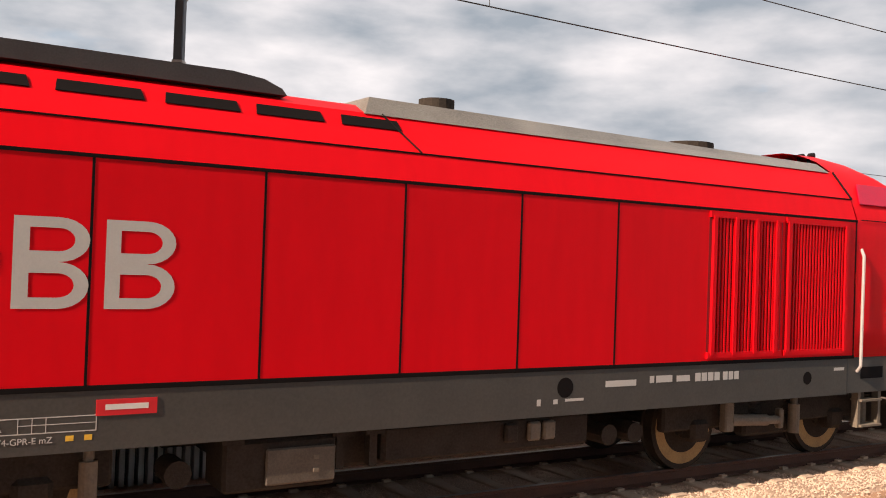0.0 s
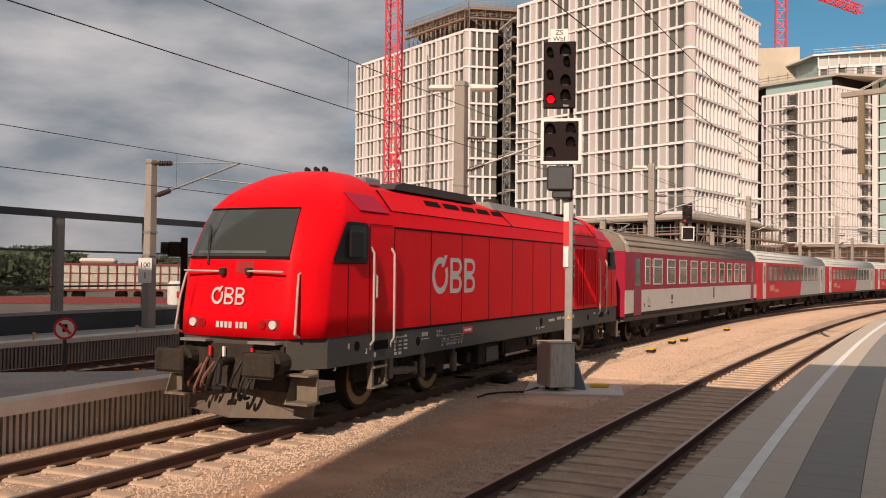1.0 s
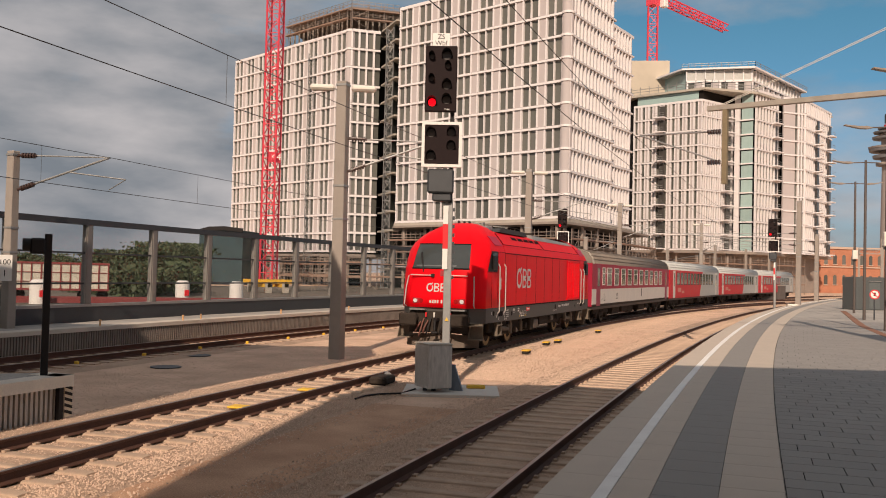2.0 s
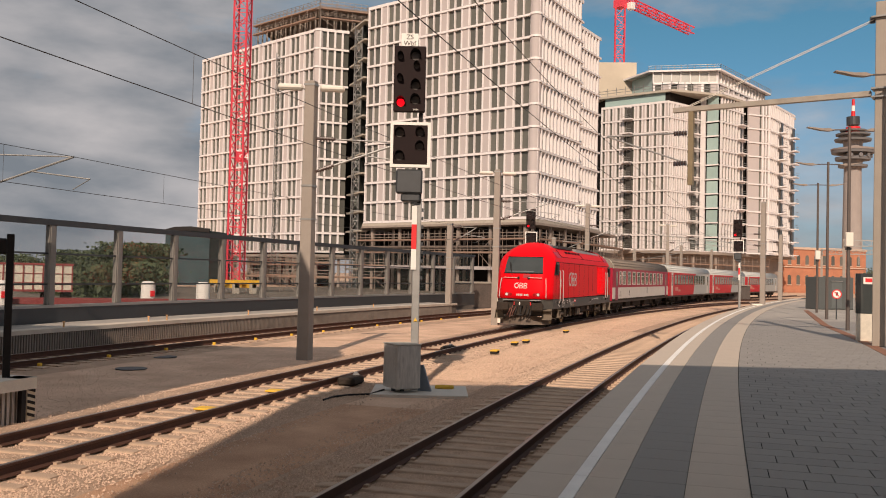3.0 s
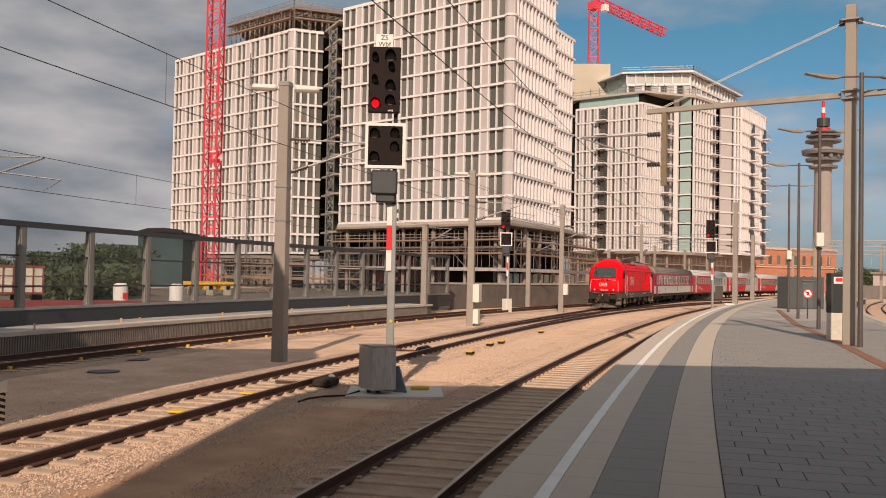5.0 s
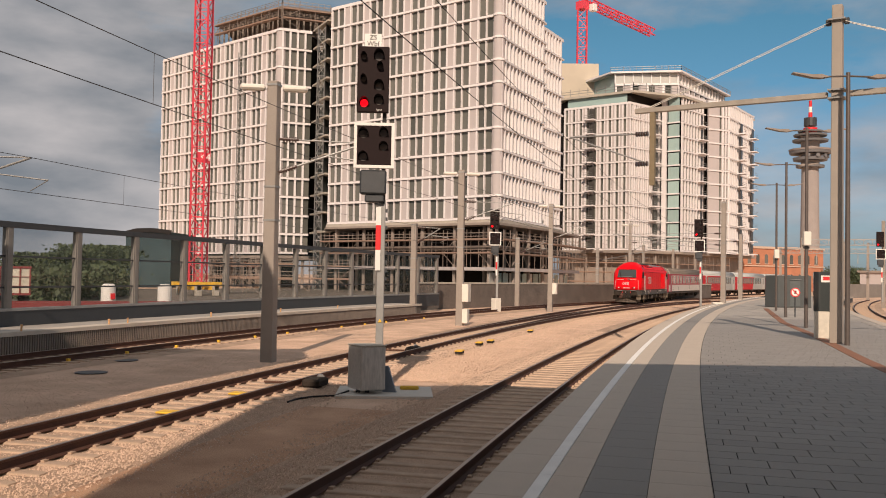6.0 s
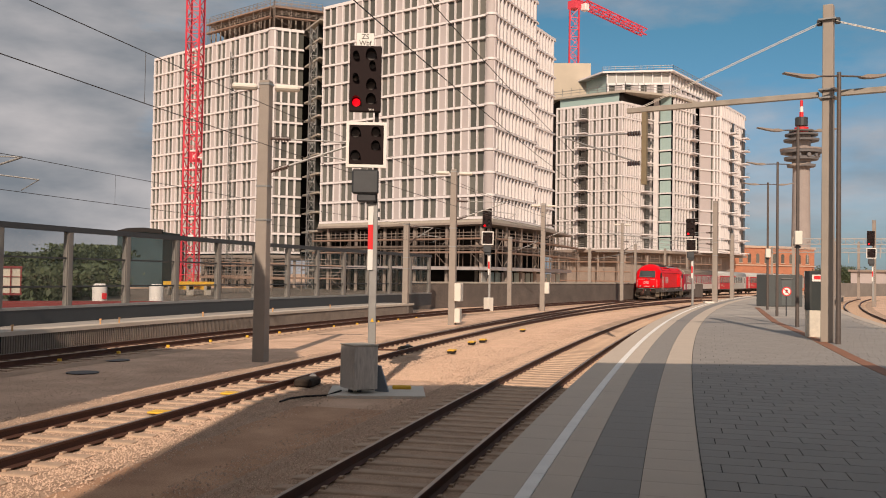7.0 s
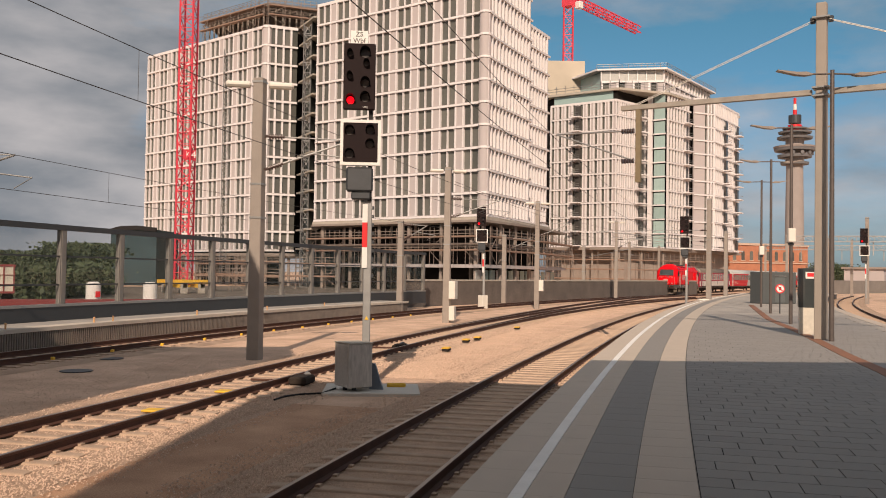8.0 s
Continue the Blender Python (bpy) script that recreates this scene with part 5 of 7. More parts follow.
def freight_wagons():
    red = mat("wagon_red", (0.22, 0.04, 0.038), 0.7, var=0.2)
    pale = mat("pale_wagon_panel", (0.55, 0.53, 0.44), 0.7, var=0.25, scale=1.5)
    for k in range(2, 4):
        cx, cy = -0.6 + 7.0 * k, 80.2 - 2.2 * k
        root = empty("freight_wagon", pose(cx, cy, -0.2, 0, 0, -17.5), "red-framed freight wagon with pale panelled sides", "freight wagon", "freight wagons in the siding")
        bm = bmesh.new()
        box(bm, -3.4, 3.4, -1.3, 1.3, 0.9, 2.75)
        part("body", bm, pale, root)
        for i in range(11):
            bm = bmesh.new()
            x = -3.4 + 0.68 * i
            box(bm, x - 0.05, x + 0.05, -1.38, -1.30, 0.75, 2.8)
            part("frame_post", bm, red, root)
        for z in (0.75, 1.4, 2.1, 2.75):
            bm = bmesh.new()
            box(bm, -3.5, 3.5, -1.365, 1.365, z, z + (0.16 if z in (0.75, 2.75) else 0.05))
            part("frame_rail", bm, red, root)
        for x in (-2.3, 2.3):
            bm = bmesh.new()
            for d in (-0.7, 0.7):
                tube(bm, (x + d, -0.8, 0.42), (x + d, 0.8, 0.42), 0.42, seg=18)
            part("wheelset", bm, M_DIRT, root)
        if k % 2 == 0:
            bm = bmesh.new()
            box(bm, -1.5, 1.2, -0.9, 0.9, 2.91, 3.3, 0.15)
            part("roof_load", bm, M_LAMP, root)
    for x0, y0, x1, y1 in ((-6, 76, 38, 64.7), (-4, 72.5, 34, 62.7)):
        bm = bmesh.new()
        beam(bm, (x0, y0, 0.02), (x1, y1, 0.02), 0.36)
        tagged(part("low_wall", bm, red), "low rust-red wall beyond the barrier", "wall", kind="structure")


def tanks():
    for x, y, m in ((28.5, 69.5, True), (32.6, 68.4, False), (16.8, 66.0, True)):
        root = empty("water_tank", pose(x, y, -0.2), "small white cylindrical tank", "tank", "white tanks")
        bm = bmesh.new()
        tube(bm, (0, 0, 0), (0, 0, 1.5), 0.55, seg=20)
        tube(bm, (0, 0, 1.5), (0, 0, 1.68), 0.55, 0.35, seg=20)
        part("body", bm, M_WHITE, root, smooth=False)
        if m:
            bm = bmesh.new()
            box(bm, -0.05, 0.30, -0.62, -0.50, 0.5, 0.95)
            part("label_plate", bm, M_SIGNRED, root)


LEAVES = mat("hedge_leaves", (0.075, 0.10, 0.045), 0.75, var=0.4, scale=1.2, rand=0.8, island=True, tint=(0.022, 0.033, 0.017))


def tree(x, y, h, spread, seed, low=False):
    """A tapered trunk, limbs and a ragged crown; low: a bush whose leaves reach the ground."""
    rng = np.random.default_rng(seed)
    root = empty("bush" if low else "tree", pose(x, y, -0.2), "dense dark green bush beyond the barrier" if low else "broad green tree beyond the barrier", "bush" if low else "tree", "bushes beyond the tracks" if low else "trees beyond the tracks")
    bm = bmesh.new()
    tube(bm, (0, 0, 0), (0.1, 0.1, h * 0.55), 0.22, 0.12, seg=8)
    tips = []
    for k in range(9):
        a = rng.uniform(0, 6.28)
        r = spread * rng.uniform(0.25, 0.62)
        q = Vector((math.cos(a) * r, math.sin(a) * r, h * rng.uniform(0.22 if low else 0.45, 0.86)))
        tube(bm, (0.05, 0.05, h * rng.uniform(0.1, 0.4)), q, 0.09, 0.03, seg=6)
        tips.append(q)
    part("trunk", bm, M_BARK, root)
    n = 5200
    c = np.array(tips)[rng.integers(0, 9, n)] + rng.normal(0, 1, (n, 3)) * (spread * 0.24, spread * 0.24, h * (0.17 if low else 0.12))
    c[:, 2] = np.clip(c[:, 2], 0.1 if low else 0.6, h)
    s = rng.uniform(0.06, 0.16, (n, 1))
    d1, d2 = rng.normal(0, 1, (n, 3)), rng.normal(0, 1, (n, 3))
    v = np.stack([c - d1 * s, c + d2 * s, c + d1 * s, c - d2 * s], 1).reshape(-1, 3)
    f = np.arange(4 * n).reshape(-1, 4)
    tagged(raw("crown", v.tolist(), f.tolist(), LEAVES, root), "dense uneven green foliage", kind="stuff")


M_BARK = mat("bark", (0.10, 0.075, 0.05), 0.9, var=0.3)


def greenery():
    rng = random.Random(3)
    k = 0
    for b0, b1, dist, h, step, low in ((2.5, 7.6, 112, 5.2, 1.3, False), (8, 17, 150, 4.0, 1.7, False), (17.6, 23.2, 128, 5.3, 1.0, False), (17.8, 23.4, 96, 2.9, 0.95, True), (2.5, 8.0, 98, 3.4, 1.3, True)):
        b = b0
        while b < b1:
            a = radians(b)
            dd = dist + rng.uniform(-9, 9)
            tree(math.sin(a) * dd, math.cos(a) * dd, h * rng.uniform(0.75, 1.15), rng.uniform(2.8, 4.2), k, low)
            b += step * rng.uniform(0.75, 1.25)
            k += 1
    for x, y in ((236, 104), (262, 112)):
        tree(x, y, 7.0, 5.0, k)
        k += 1


def far_station():
    """Beyond the platform end: a long low wall, a pale shed and gantries over the tracks."""
    m, L = facade_frame((150.0, 70.0), (330.0, 88.0))
    bm = bmesh.new()
    box(bm, 0, L, -0.5, 0, -0.3, 2.3, m=m)
    tagged(part("parapet", bm, mat("far_parapet_grey", (0.22, 0.20, 0.18), 0.85, var=0.25, scale=0.4)), "long low grey parapet beyond the tracks", "wall", kind="structure")
    root = empty("track_shed", pose(238.0, 86.0, -0.2, 0, 0, 6), "low pale shed with a flat roof beyond the tracks", "shed")
    bm = bmesh.new()
    box(bm, -16, 16, 0, 9, 0, 5.2)
    part("wall", bm, M_FACADE, root)
    bm = bmesh.new()
    box(bm, -16.5, 16.5, -0.6, 9.5, 5.2, 5.7)
    part("roof", bm, M_BARECONC, root)
    for i in range(9):
        bm = bmesh.new()
        box(bm, -14.6 + 3.4 * i, -12.6 + 3.4 * i, -0.06, 0.02, 1.4, 3.8)
        part("window", bm, M_WINDOW, root)
    for x, y, yaw, w in ((116.0, 42.0, -62, 26.0), (146.0, 58.0, -64, 30.0)):
        root = empty("signal_gantry", pose(x, y, -0.2, 0, 0, yaw), "grey lattice gantry spanning the tracks", "gantry", "gantries over the tracks")
        for sx in (-1, 1):
            bm = bmesh.new()
            beam(bm, (sx * w / 2, 0, 0), (sx * w / 2, 0, 8.2), 0.35)
            part("post", bm, M_MAST, root)
        bm = bmesh.new()
        lattice(bm, (-w / 2, 0, 7.7), (w / 2, 0, 7.7), 0.7, 1.0, 0.05)
        part("lattice_beam", bm, M_STEEL, root)
        for k in range(4):
            bm = bmesh.new()
            beam(bm, (-w * 0.32 + w * 0.2 * k, 0, 7.3), (-w * 0.32 + w * 0.2 * k, 0, 5.7), 0.12)
            part("drop_post", bm, M_STEEL, root)


def dark_hall():
    root = empty("curved_hall", Matrix(), "low dark hall with a curved roof behind the barrier", "building")
    m, L = facade_frame((63.0, 147.0), (68.4, 141.6))
    bm = bmesh.new()
    pts = [(0, -0.2), (L, -0.2), (L, 9.0), (L * 0.6, 9.3), (L * 0.25, 9.2), (0, 8.7)]
    poly(bm, [m @ Vector((x, 0, z)) for x, z in pts], (8, 8, 0))
    part("shell", fixed(bm), mat("dull_teal_cladding", (0.045, 0.075, 0.085), 0.65, var=0.3, scale=0.4, spec=0.15), root)
    bm = bmesh.new()
    for (x0, z0), (x1, z1) in zip(pts[2:], pts[3:]):
        beam(bm, m @ Vector((x0, 0.2, z0)), m @ Vector((x1, 0.2, z1)), 0.7)
    part("roof_edge", bm, M_BLACK, root)


concrete_mast(15.2, 24.6, -0.2, 8.55, 0.40, 0.33, 34, "beige concrete mast with two white luminaires", [(TRACK_A, 21.2, 0.1)], 2)
concrete_mast(35.2, 37.0, -0.2, 8.5, 0.40, 0.33, 34, "concrete mast with pale equipment boxes at its foot", [(TRACK_A, 44.5, 0.1)], 2, ((0.1, 0.55, 0.3, 0.8), (1.3, 0.75, 0.35, 1.0)))
concrete_mast(56.0, 48.3, -0.2, 8.5, 0.40, 0.33, 34, "concrete mast with luminaires between two tracks", [(TRACK_A, 68.0, 0.1)], 2, ((1.4, 0.6, 0.35, 0.9),))
concrete_mast(86.2, 62.4, -0.2, 8.9, 0.40, 0.33, 34, "concrete mast with luminaires between two tracks", [(TRACK_A, 101.0, 0.1)], 2)
concrete_mast(6.75, 29.8, -0.2, 5.95, 0.33, 0.27, 30, "concrete mast with white kilometre boards beside the far track", [(TRACK_C, 0.0, 0.0)], drop=0.92)
concrete_mast(40.5, 47.2, -0.2, 6.1, 0.40, 0.36, 30, "short concrete mast beside the far track", [(TRACK_C, 37.5, 0.0)], drop=0.92)
concrete_mast(61.7, 57.2, -0.2, 6.2, 0.40, 0.36, 30, "short concrete mast beside the far track", [(TRACK_C, 60.8, 0.0)], drop=0.92)
concrete_mast(90.5, 70.4, -0.2, 6.2, 0.40, 0.36, 30, "short concrete mast beside the far track", [(TRACK_C, 91.0, 0.0)], drop=0.92)
concrete_mast(73.2, 42.9, -0.2, 9.6, 0.44, 0.36, 20, "tall concrete mast at the end of the platform", [(TRACK_A, 80.0, -0.2)])
concrete_mast(88.6, 49.9, -0.2, 7.5, 0.42, 0.35, 20, "concrete mast beyond the platform end", [(TRACK_A, 97.0, -0.2)])
concrete_mast(-7.4, 20.4, PZ + 0.25, 13.0, 0.23, 0.20, 0, "slim dark blue-grey pole on the island platform", finish=mat("dark_pole_paint", (0.05, 0.06, 0.075), 0.45, metal=0.2))
for px, py, ph in ((104.5, 41.5, 9.5), (118.0, 44.0, 9.0), (132.0, 58.0, 8.5), (150.0, 62.0, 9.0), (112.0, 33.0, 9.5), (121.0, 85.0, 8.0), (140.0, 92.0, 8.0), (160.0, 100.0, 8.0)):
    concrete_mast(px, py, -0.2, ph, 0.4, 0.34, 10, "distant concrete mast beyond the platform")


def kilometre_boards():
    root = empty("kilometre_board", pose(6.55, 29.52, 2.0, 0, 0, -14), "white kilometre board with black numerals", "sign")
    bm = bmesh.new()
    box(bm, -0.20, 0.20, -0.02, 0.0, 0, 0.78)
    part("board", bm, M_WHITE, root)
    words("100", 0.22, pose(0, -0.024, 0.56, 90, 0, 0), M_BLACK, root)
    words("1", 0.28, pose(0, -0.024, 0.22, 90, 0, 0), M_BLACK, root)




def track_pegs():
    """Yellow clips along the far rail, orange pegs on the low platform edge."""
    bm = bmesh.new()
    box(bm, -0.05, 0.05, -0.05, 0.05, 0, 0.10, 0.012)
    clip = bpy.data.meshes.new("rail_clip")
    bm.to_mesh(clip)
    bm.free()
    clip.materials.append(M_YELLOW)
    for i in range(15):
        ob = new("rail_clip", clip)
        ob.matrix_basis = pose(*TRACK_C.at(-8.0 + 2.9 * i, -0.92, -0.19), 0, 0, TRACK_C.yaw(-8.0 + 2.9 * i))
        tagged(ob, "small yellow clip at the foot of the rail", "rail clip", "yellow clips along the far rail")
    bm = bmesh.new()
    tube(bm, (0, 0, 0), (0, 0, 0.16), 0.03, seg=8)
    tube(bm, (0, 0, 0.16), (0, 0, 0.20), 0.05, 0.04, seg=8)
    peg = bpy.data.meshes.new("survey_peg")
    bm.to_mesh(peg)
    bm.free()
    peg.materials.append(mat("pale_orange_peg", (0.66, 0.36, 0.16), 0.6, var=0.1))
    for st in (-6.0, -2.4, 1.9, 6.3, 7.4, 13.2, 19.5, 26.0):
        ob = new("survey_peg", peg)
        ob.matrix_basis = pose(*TRACK_C.at(st, 1.75, 0.57))
        tagged(ob, "short orange peg on the concrete coping", "peg", "pegs on the low platform")


kilometre_boards()
track_pegs()
catenary(TRACK_A, (-26.0, -3.0, 21.2, 44.5, 68.0, 101.0, 124.0), 0.1)
catenary(TRACK_C, (-46, -23, 0.0, 37.5, 60.8, 91.0), drop=0.92)
catenary(TRACK_D, (12.0, 34.0, 58.0, 84.0))
catenary(TRACK_B, (-30, 0.0, 33.0, 60.0, 90.0))
main_signal(13.35, 16.75, -40, "two-board light signal showing red, beside a grey relay cabinet", True)
main_signal(51.9, 50.3, -45, "light signal with a white-framed lower board beside the far track", False, -2.4)
main_signal(70.5, 43.5, -50, "light signal showing red at the platform end", False, 0.0)
main_signal(97.2, 38.7, -60, "light signal showing red beyond the platform", False, 0.6)
bm_ = bmesh.new()
box(bm_, -0.3, 0.3, -0.25, 0.25, 0, 1.1, 0.02)
relay_box = tagged(part("relay_box", bm_, M_LAMP), "pale relay box beside the track", "relay box")
relay_box.matrix_basis = pose(50.9, 49.4, -0.24)
bm_ = bmesh.new()
box(bm_, -0.4, 0.4, -0.3, 0.3, 0, 0.9, 0.02)
grit_box = tagged(part("grit_box", bm_, M_LAMP), "cream box at the platform end", "box")
grit_box.matrix_basis = pose(70.0, 41.6, -0.24, 0, 0, -45)
round_sign(48.9, 24.2, PZ, 1.94, 0.26, -50, "round red-rimmed prohibition sign on a slim post")
round_sign(2.6, 18.15, PZ, 1.35, 0.205, -10, "round red-rimmed prohibition sign at the platform end")
for lx, ly, case in ((28.88, 12.57, False), (38.1, 18.36, True), (48.5, 24.55, False), (58.35, 30.22, True)):
    lamp_post(lx, ly, 8.68, -46, case)
cross_mast()
advert_totem()
switch_cabinet()
dwarf_signal()
rail_furniture()
crane_near()
crane_far()
podium()
podium_left()
top_storey()
gap_hoist()
stone_wall()
apartment_extras()
brick_house()
radio_tower()
freight_wagons()
tanks()
greenery()
far_station()
dark_hall()


# ---- the train: x runs away from the camera along the track, -y is the platform side, z = 0 the rail ----
CAB = [  # z, front x, where the side begins, half width of the flat front, half width of the side
    (1.42, 9.12, 8.62, 1.04, 1.44), (1.80, 9.11, 8.58, 1.04, 1.44), (2.60, 9.02, 8.46, 1.01, 1.44), (2.68, 9.00, 8.44, 1.00, 1.44), (3.05, 8.83, 8.26, 0.97, 1.44),
    (3.30, 8.70, 8.10, 0.94, 1.435), (3.55, 8.54, 7.93, 0.90, 1.345), (3.78, 8.30, 7.68, 0.80, 1.185), (3.97, 7.98, 7.36, 0.66, 1.02), (4.15, 7.62, 7.05, 0.47, 0.76),
    (4.27, 7.15, 6.80, 0.28, 0.46), (4.32, 6.75, 6.60, 0.10, 0.18)]
SECTION = [(1.44, 1.42), (1.44, 3.28), (1.34, 3.58), (1.03, 3.97), (0.62, 4.11), (0.0, 4.15)]


def cab_level(z):
    """Front x, side start, flat half width, half width at a height."""
    for a, b in zip(CAB, CAB[1:]):
        if a[0] <= z <= b[0]:
            f = (z - a[0]) / (b[0] - a[0])
            return [a[i] + (b[i] - a[i]) * f for i in range(1, 5)]
    return list(CAB[-1][1:])


def cab_ring(lv, out=0.0):
    xf, xs, fw, w = lv
    half = [(xf + 0.05 + out, 0.0), (xf + 0.035 + out, fw * 0.5), (xf + out, fw * 0.93), (xf - 0.05 + out, fw + 0.05 + out * 0.5), ((xf + xs) / 2 + out * 0.7, (fw + w) / 2 + 0.03 + out * 0.7), (xs + 0.06, w - 0.012 + out), (xs - 0.05, w + out)]
    return half


def cab_shell(root, sx):
    bm = bmesh.new()
    rings = []
    for z, *lv in CAB:
        half = cab_ring(lv)
        pts = [(6.42, -half[-1][1])] + [(x, -y) for x, y in reversed(half[1:])] + half + [(6.42, half[-1][1])]
        rings.append([bm.verts.new((sx * x, y, z)) for x, y in pts])
    for a, b in zip(rings, rings[1:]):
        for i in range(len(a) - 1):
            bm.faces.new((a[i], a[i + 1], b[i + 1], b[i]))
    bm.faces.new(rings[-1])
    bm.faces.new(rings[0])
    return part("cab_shell", fixed(bm), M_RED, root, "glossy red cab shell", smooth=True)


def cab_patch(bm, sx, z0, z1, u0, u1, out, nz=4):
    """A patch on the flat front between two heights; u runs over the flat width from -1 to 1."""
    rows = []
    for i in range(nz + 1):
        z = z0 + (z1 - z0) * i / nz
        xf, xs, fw, w = cab_level(z)
        row = []
        for j in range(7):
            u = u0 + (u1 - u0) * j / 6
            y = u * fw
            bulge = 0.05 * (1 - min(1, abs(u)) ** 2)
            row.append(bm.verts.new((sx * (xf + bulge + out), y, z)))
        rows.append(row)
    for a, b in zip(rows, rows[1:]):
        for j in range(6):
            bm.faces.new((a[j], a[j + 1], b[j + 1], b[j]))
    return fixed(bm)


def mark(root, m, size):
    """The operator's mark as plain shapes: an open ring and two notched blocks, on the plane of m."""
    bm = bmesh.new()
    r0, r1, n = 0.255 * size, 0.385 * size, 40
    for i in range(n):
        a0, a1 = radians(62 + 328 * i / n), radians(62 + 328 * (i + 1) / n)
        q = [(r * math.cos(a), r * 1.22 * math.sin(a), 0) for r, a in ((r0, a0), (r1, a0), (r1, a1), (r0, a1))]
        poly(bm, q)
    poly(bm, [(0.05 * size, 0.22 * size, 0), (0.16 * size, 0.22 * size, 0), (0.34 * size, 0.52 * size, 0), (0.20 * size, 0.52 * size, 0)])
    for x0 in (0.49 * size, 1.22 * size):
        w, h = 0.62 * size, 0.46 * size
        t = 0.125 * size
        poly(bm, [(x0, -h, 0), (x0 + t, -h, 0), (x0 + t, h, 0), (x0, h, 0)])
        for zc, hh in ((0.235 * size, 0.225 * size), (-0.225 * size, 0.235 * size)):
            for i in range(12):
                a0, a1 = radians(-90 + 15 * i), radians(-75 + 15 * i)
                q = []
                for k, a in ((1.0, a0), (1.0, a1), (0.50, a1), (0.50, a0)):
                    q.append((x0 + w - 0.27 * size + 0.25 * size * math.cos(a) * (1 if k == 1.0 else 0.52), zc + hh * math.sin(a) * (1 if k == 1.0 else 0.52), 0))
                poly(bm, q)
            for z0, z1 in ((zc + hh * 0.52, zc + hh), (zc - hh, zc - hh * 0.52)):
                poly(bm, [(x0 + t, z0, 0), (x0 + w - 0.27 * size, z0, 0), (x0 + w - 0.27 * size, z1, 0), (x0 + t, z1, 0)])
    bmesh.ops.transform(bm, matrix=m, verts=bm.verts)
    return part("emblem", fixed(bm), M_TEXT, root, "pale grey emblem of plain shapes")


def bars(root, m, sizes, material=None, name="lettering_bar", label=""):
    """Unreadable writing as plain bars: (x, z, w, h) on the plane of m."""
    for x, z, w, h in sizes:
        bm = bmesh.new()
        poly(bm, [(x, z, 0), (x + w, z, 0), (x + w, z + h, 0), (x, z + h, 0)], (0, 0, 0.001))
        bmesh.ops.transform(bm, matrix=m, verts=bm.verts)
        part(name, fixed(bm), material or M_TEXT, root, label)


def wheel_mesh(r, name, tyre, disc):
    bm = bmesh.new()
    tube(bm, (0, -0.07, 0), (0, 0.07, 0), r, seg=32)
    tube(bm, (0, 0.07, 0), (0, 0.10, 0), r + 0.03, seg=32)
    me = bpy.data.meshes.new(name)
    bm.to_mesh(me)
    bm.free()
    me.materials.append(tyre)
    bm = bmesh.new()
    seg = 32
    ri, ro = r * 0.62, r * 0.88
    for i in range(seg):
        a, b = 2 * math.pi * i / seg, 2 * math.pi * (i + 1) / seg
        poly(bm, [(ri * math.cos(a), -0.076, ri * math.sin(a)), (ro * math.cos(a), -0.076, ro * math.sin(a)), (ro * math.cos(b), -0.076, ro * math.sin(b)), (ri * math.cos(b), -0.076, ri * math.sin(b))])
    rim = bpy.data.meshes.new("rim")
    fixed(bm).to_mesh(rim)
    bm.free()
    rim.materials.append(disc)
    bm = bmesh.new()
    tube(bm, (0, -0.12, 0), (0, -0.05, 0), 0.16, seg=16)
    hub = bpy.data.meshes.new("hub")
    bm.to_mesh(hub)
    bm.free()
    hub.materials.append(M_DIRT)
    return me, rim, hub


TURNING = []
M_RIM = mat("wheel_rim_ochre", (0.34, 0.21, 0.085), 0.7, var=0.25, scale=8.0)
LOCO_WHEEL = wheel_mesh(0.55, "wheel", M_DIRT, M_RIM)
COACH_WHEEL = wheel_mesh(0.46, "wheel", M_DIRT, M_DIRTLITE)


def wheel(root, kit, x, y, r):
    w = shared("wheel", kit[0], pose(x, y, r, 0, 0, 0 if y < 0 else 180), root)
    shared("rim", kit[1], Matrix(), w)
    shared("hub", kit[2], Matrix(), w)
    TURNING.append((w, x, y, r))


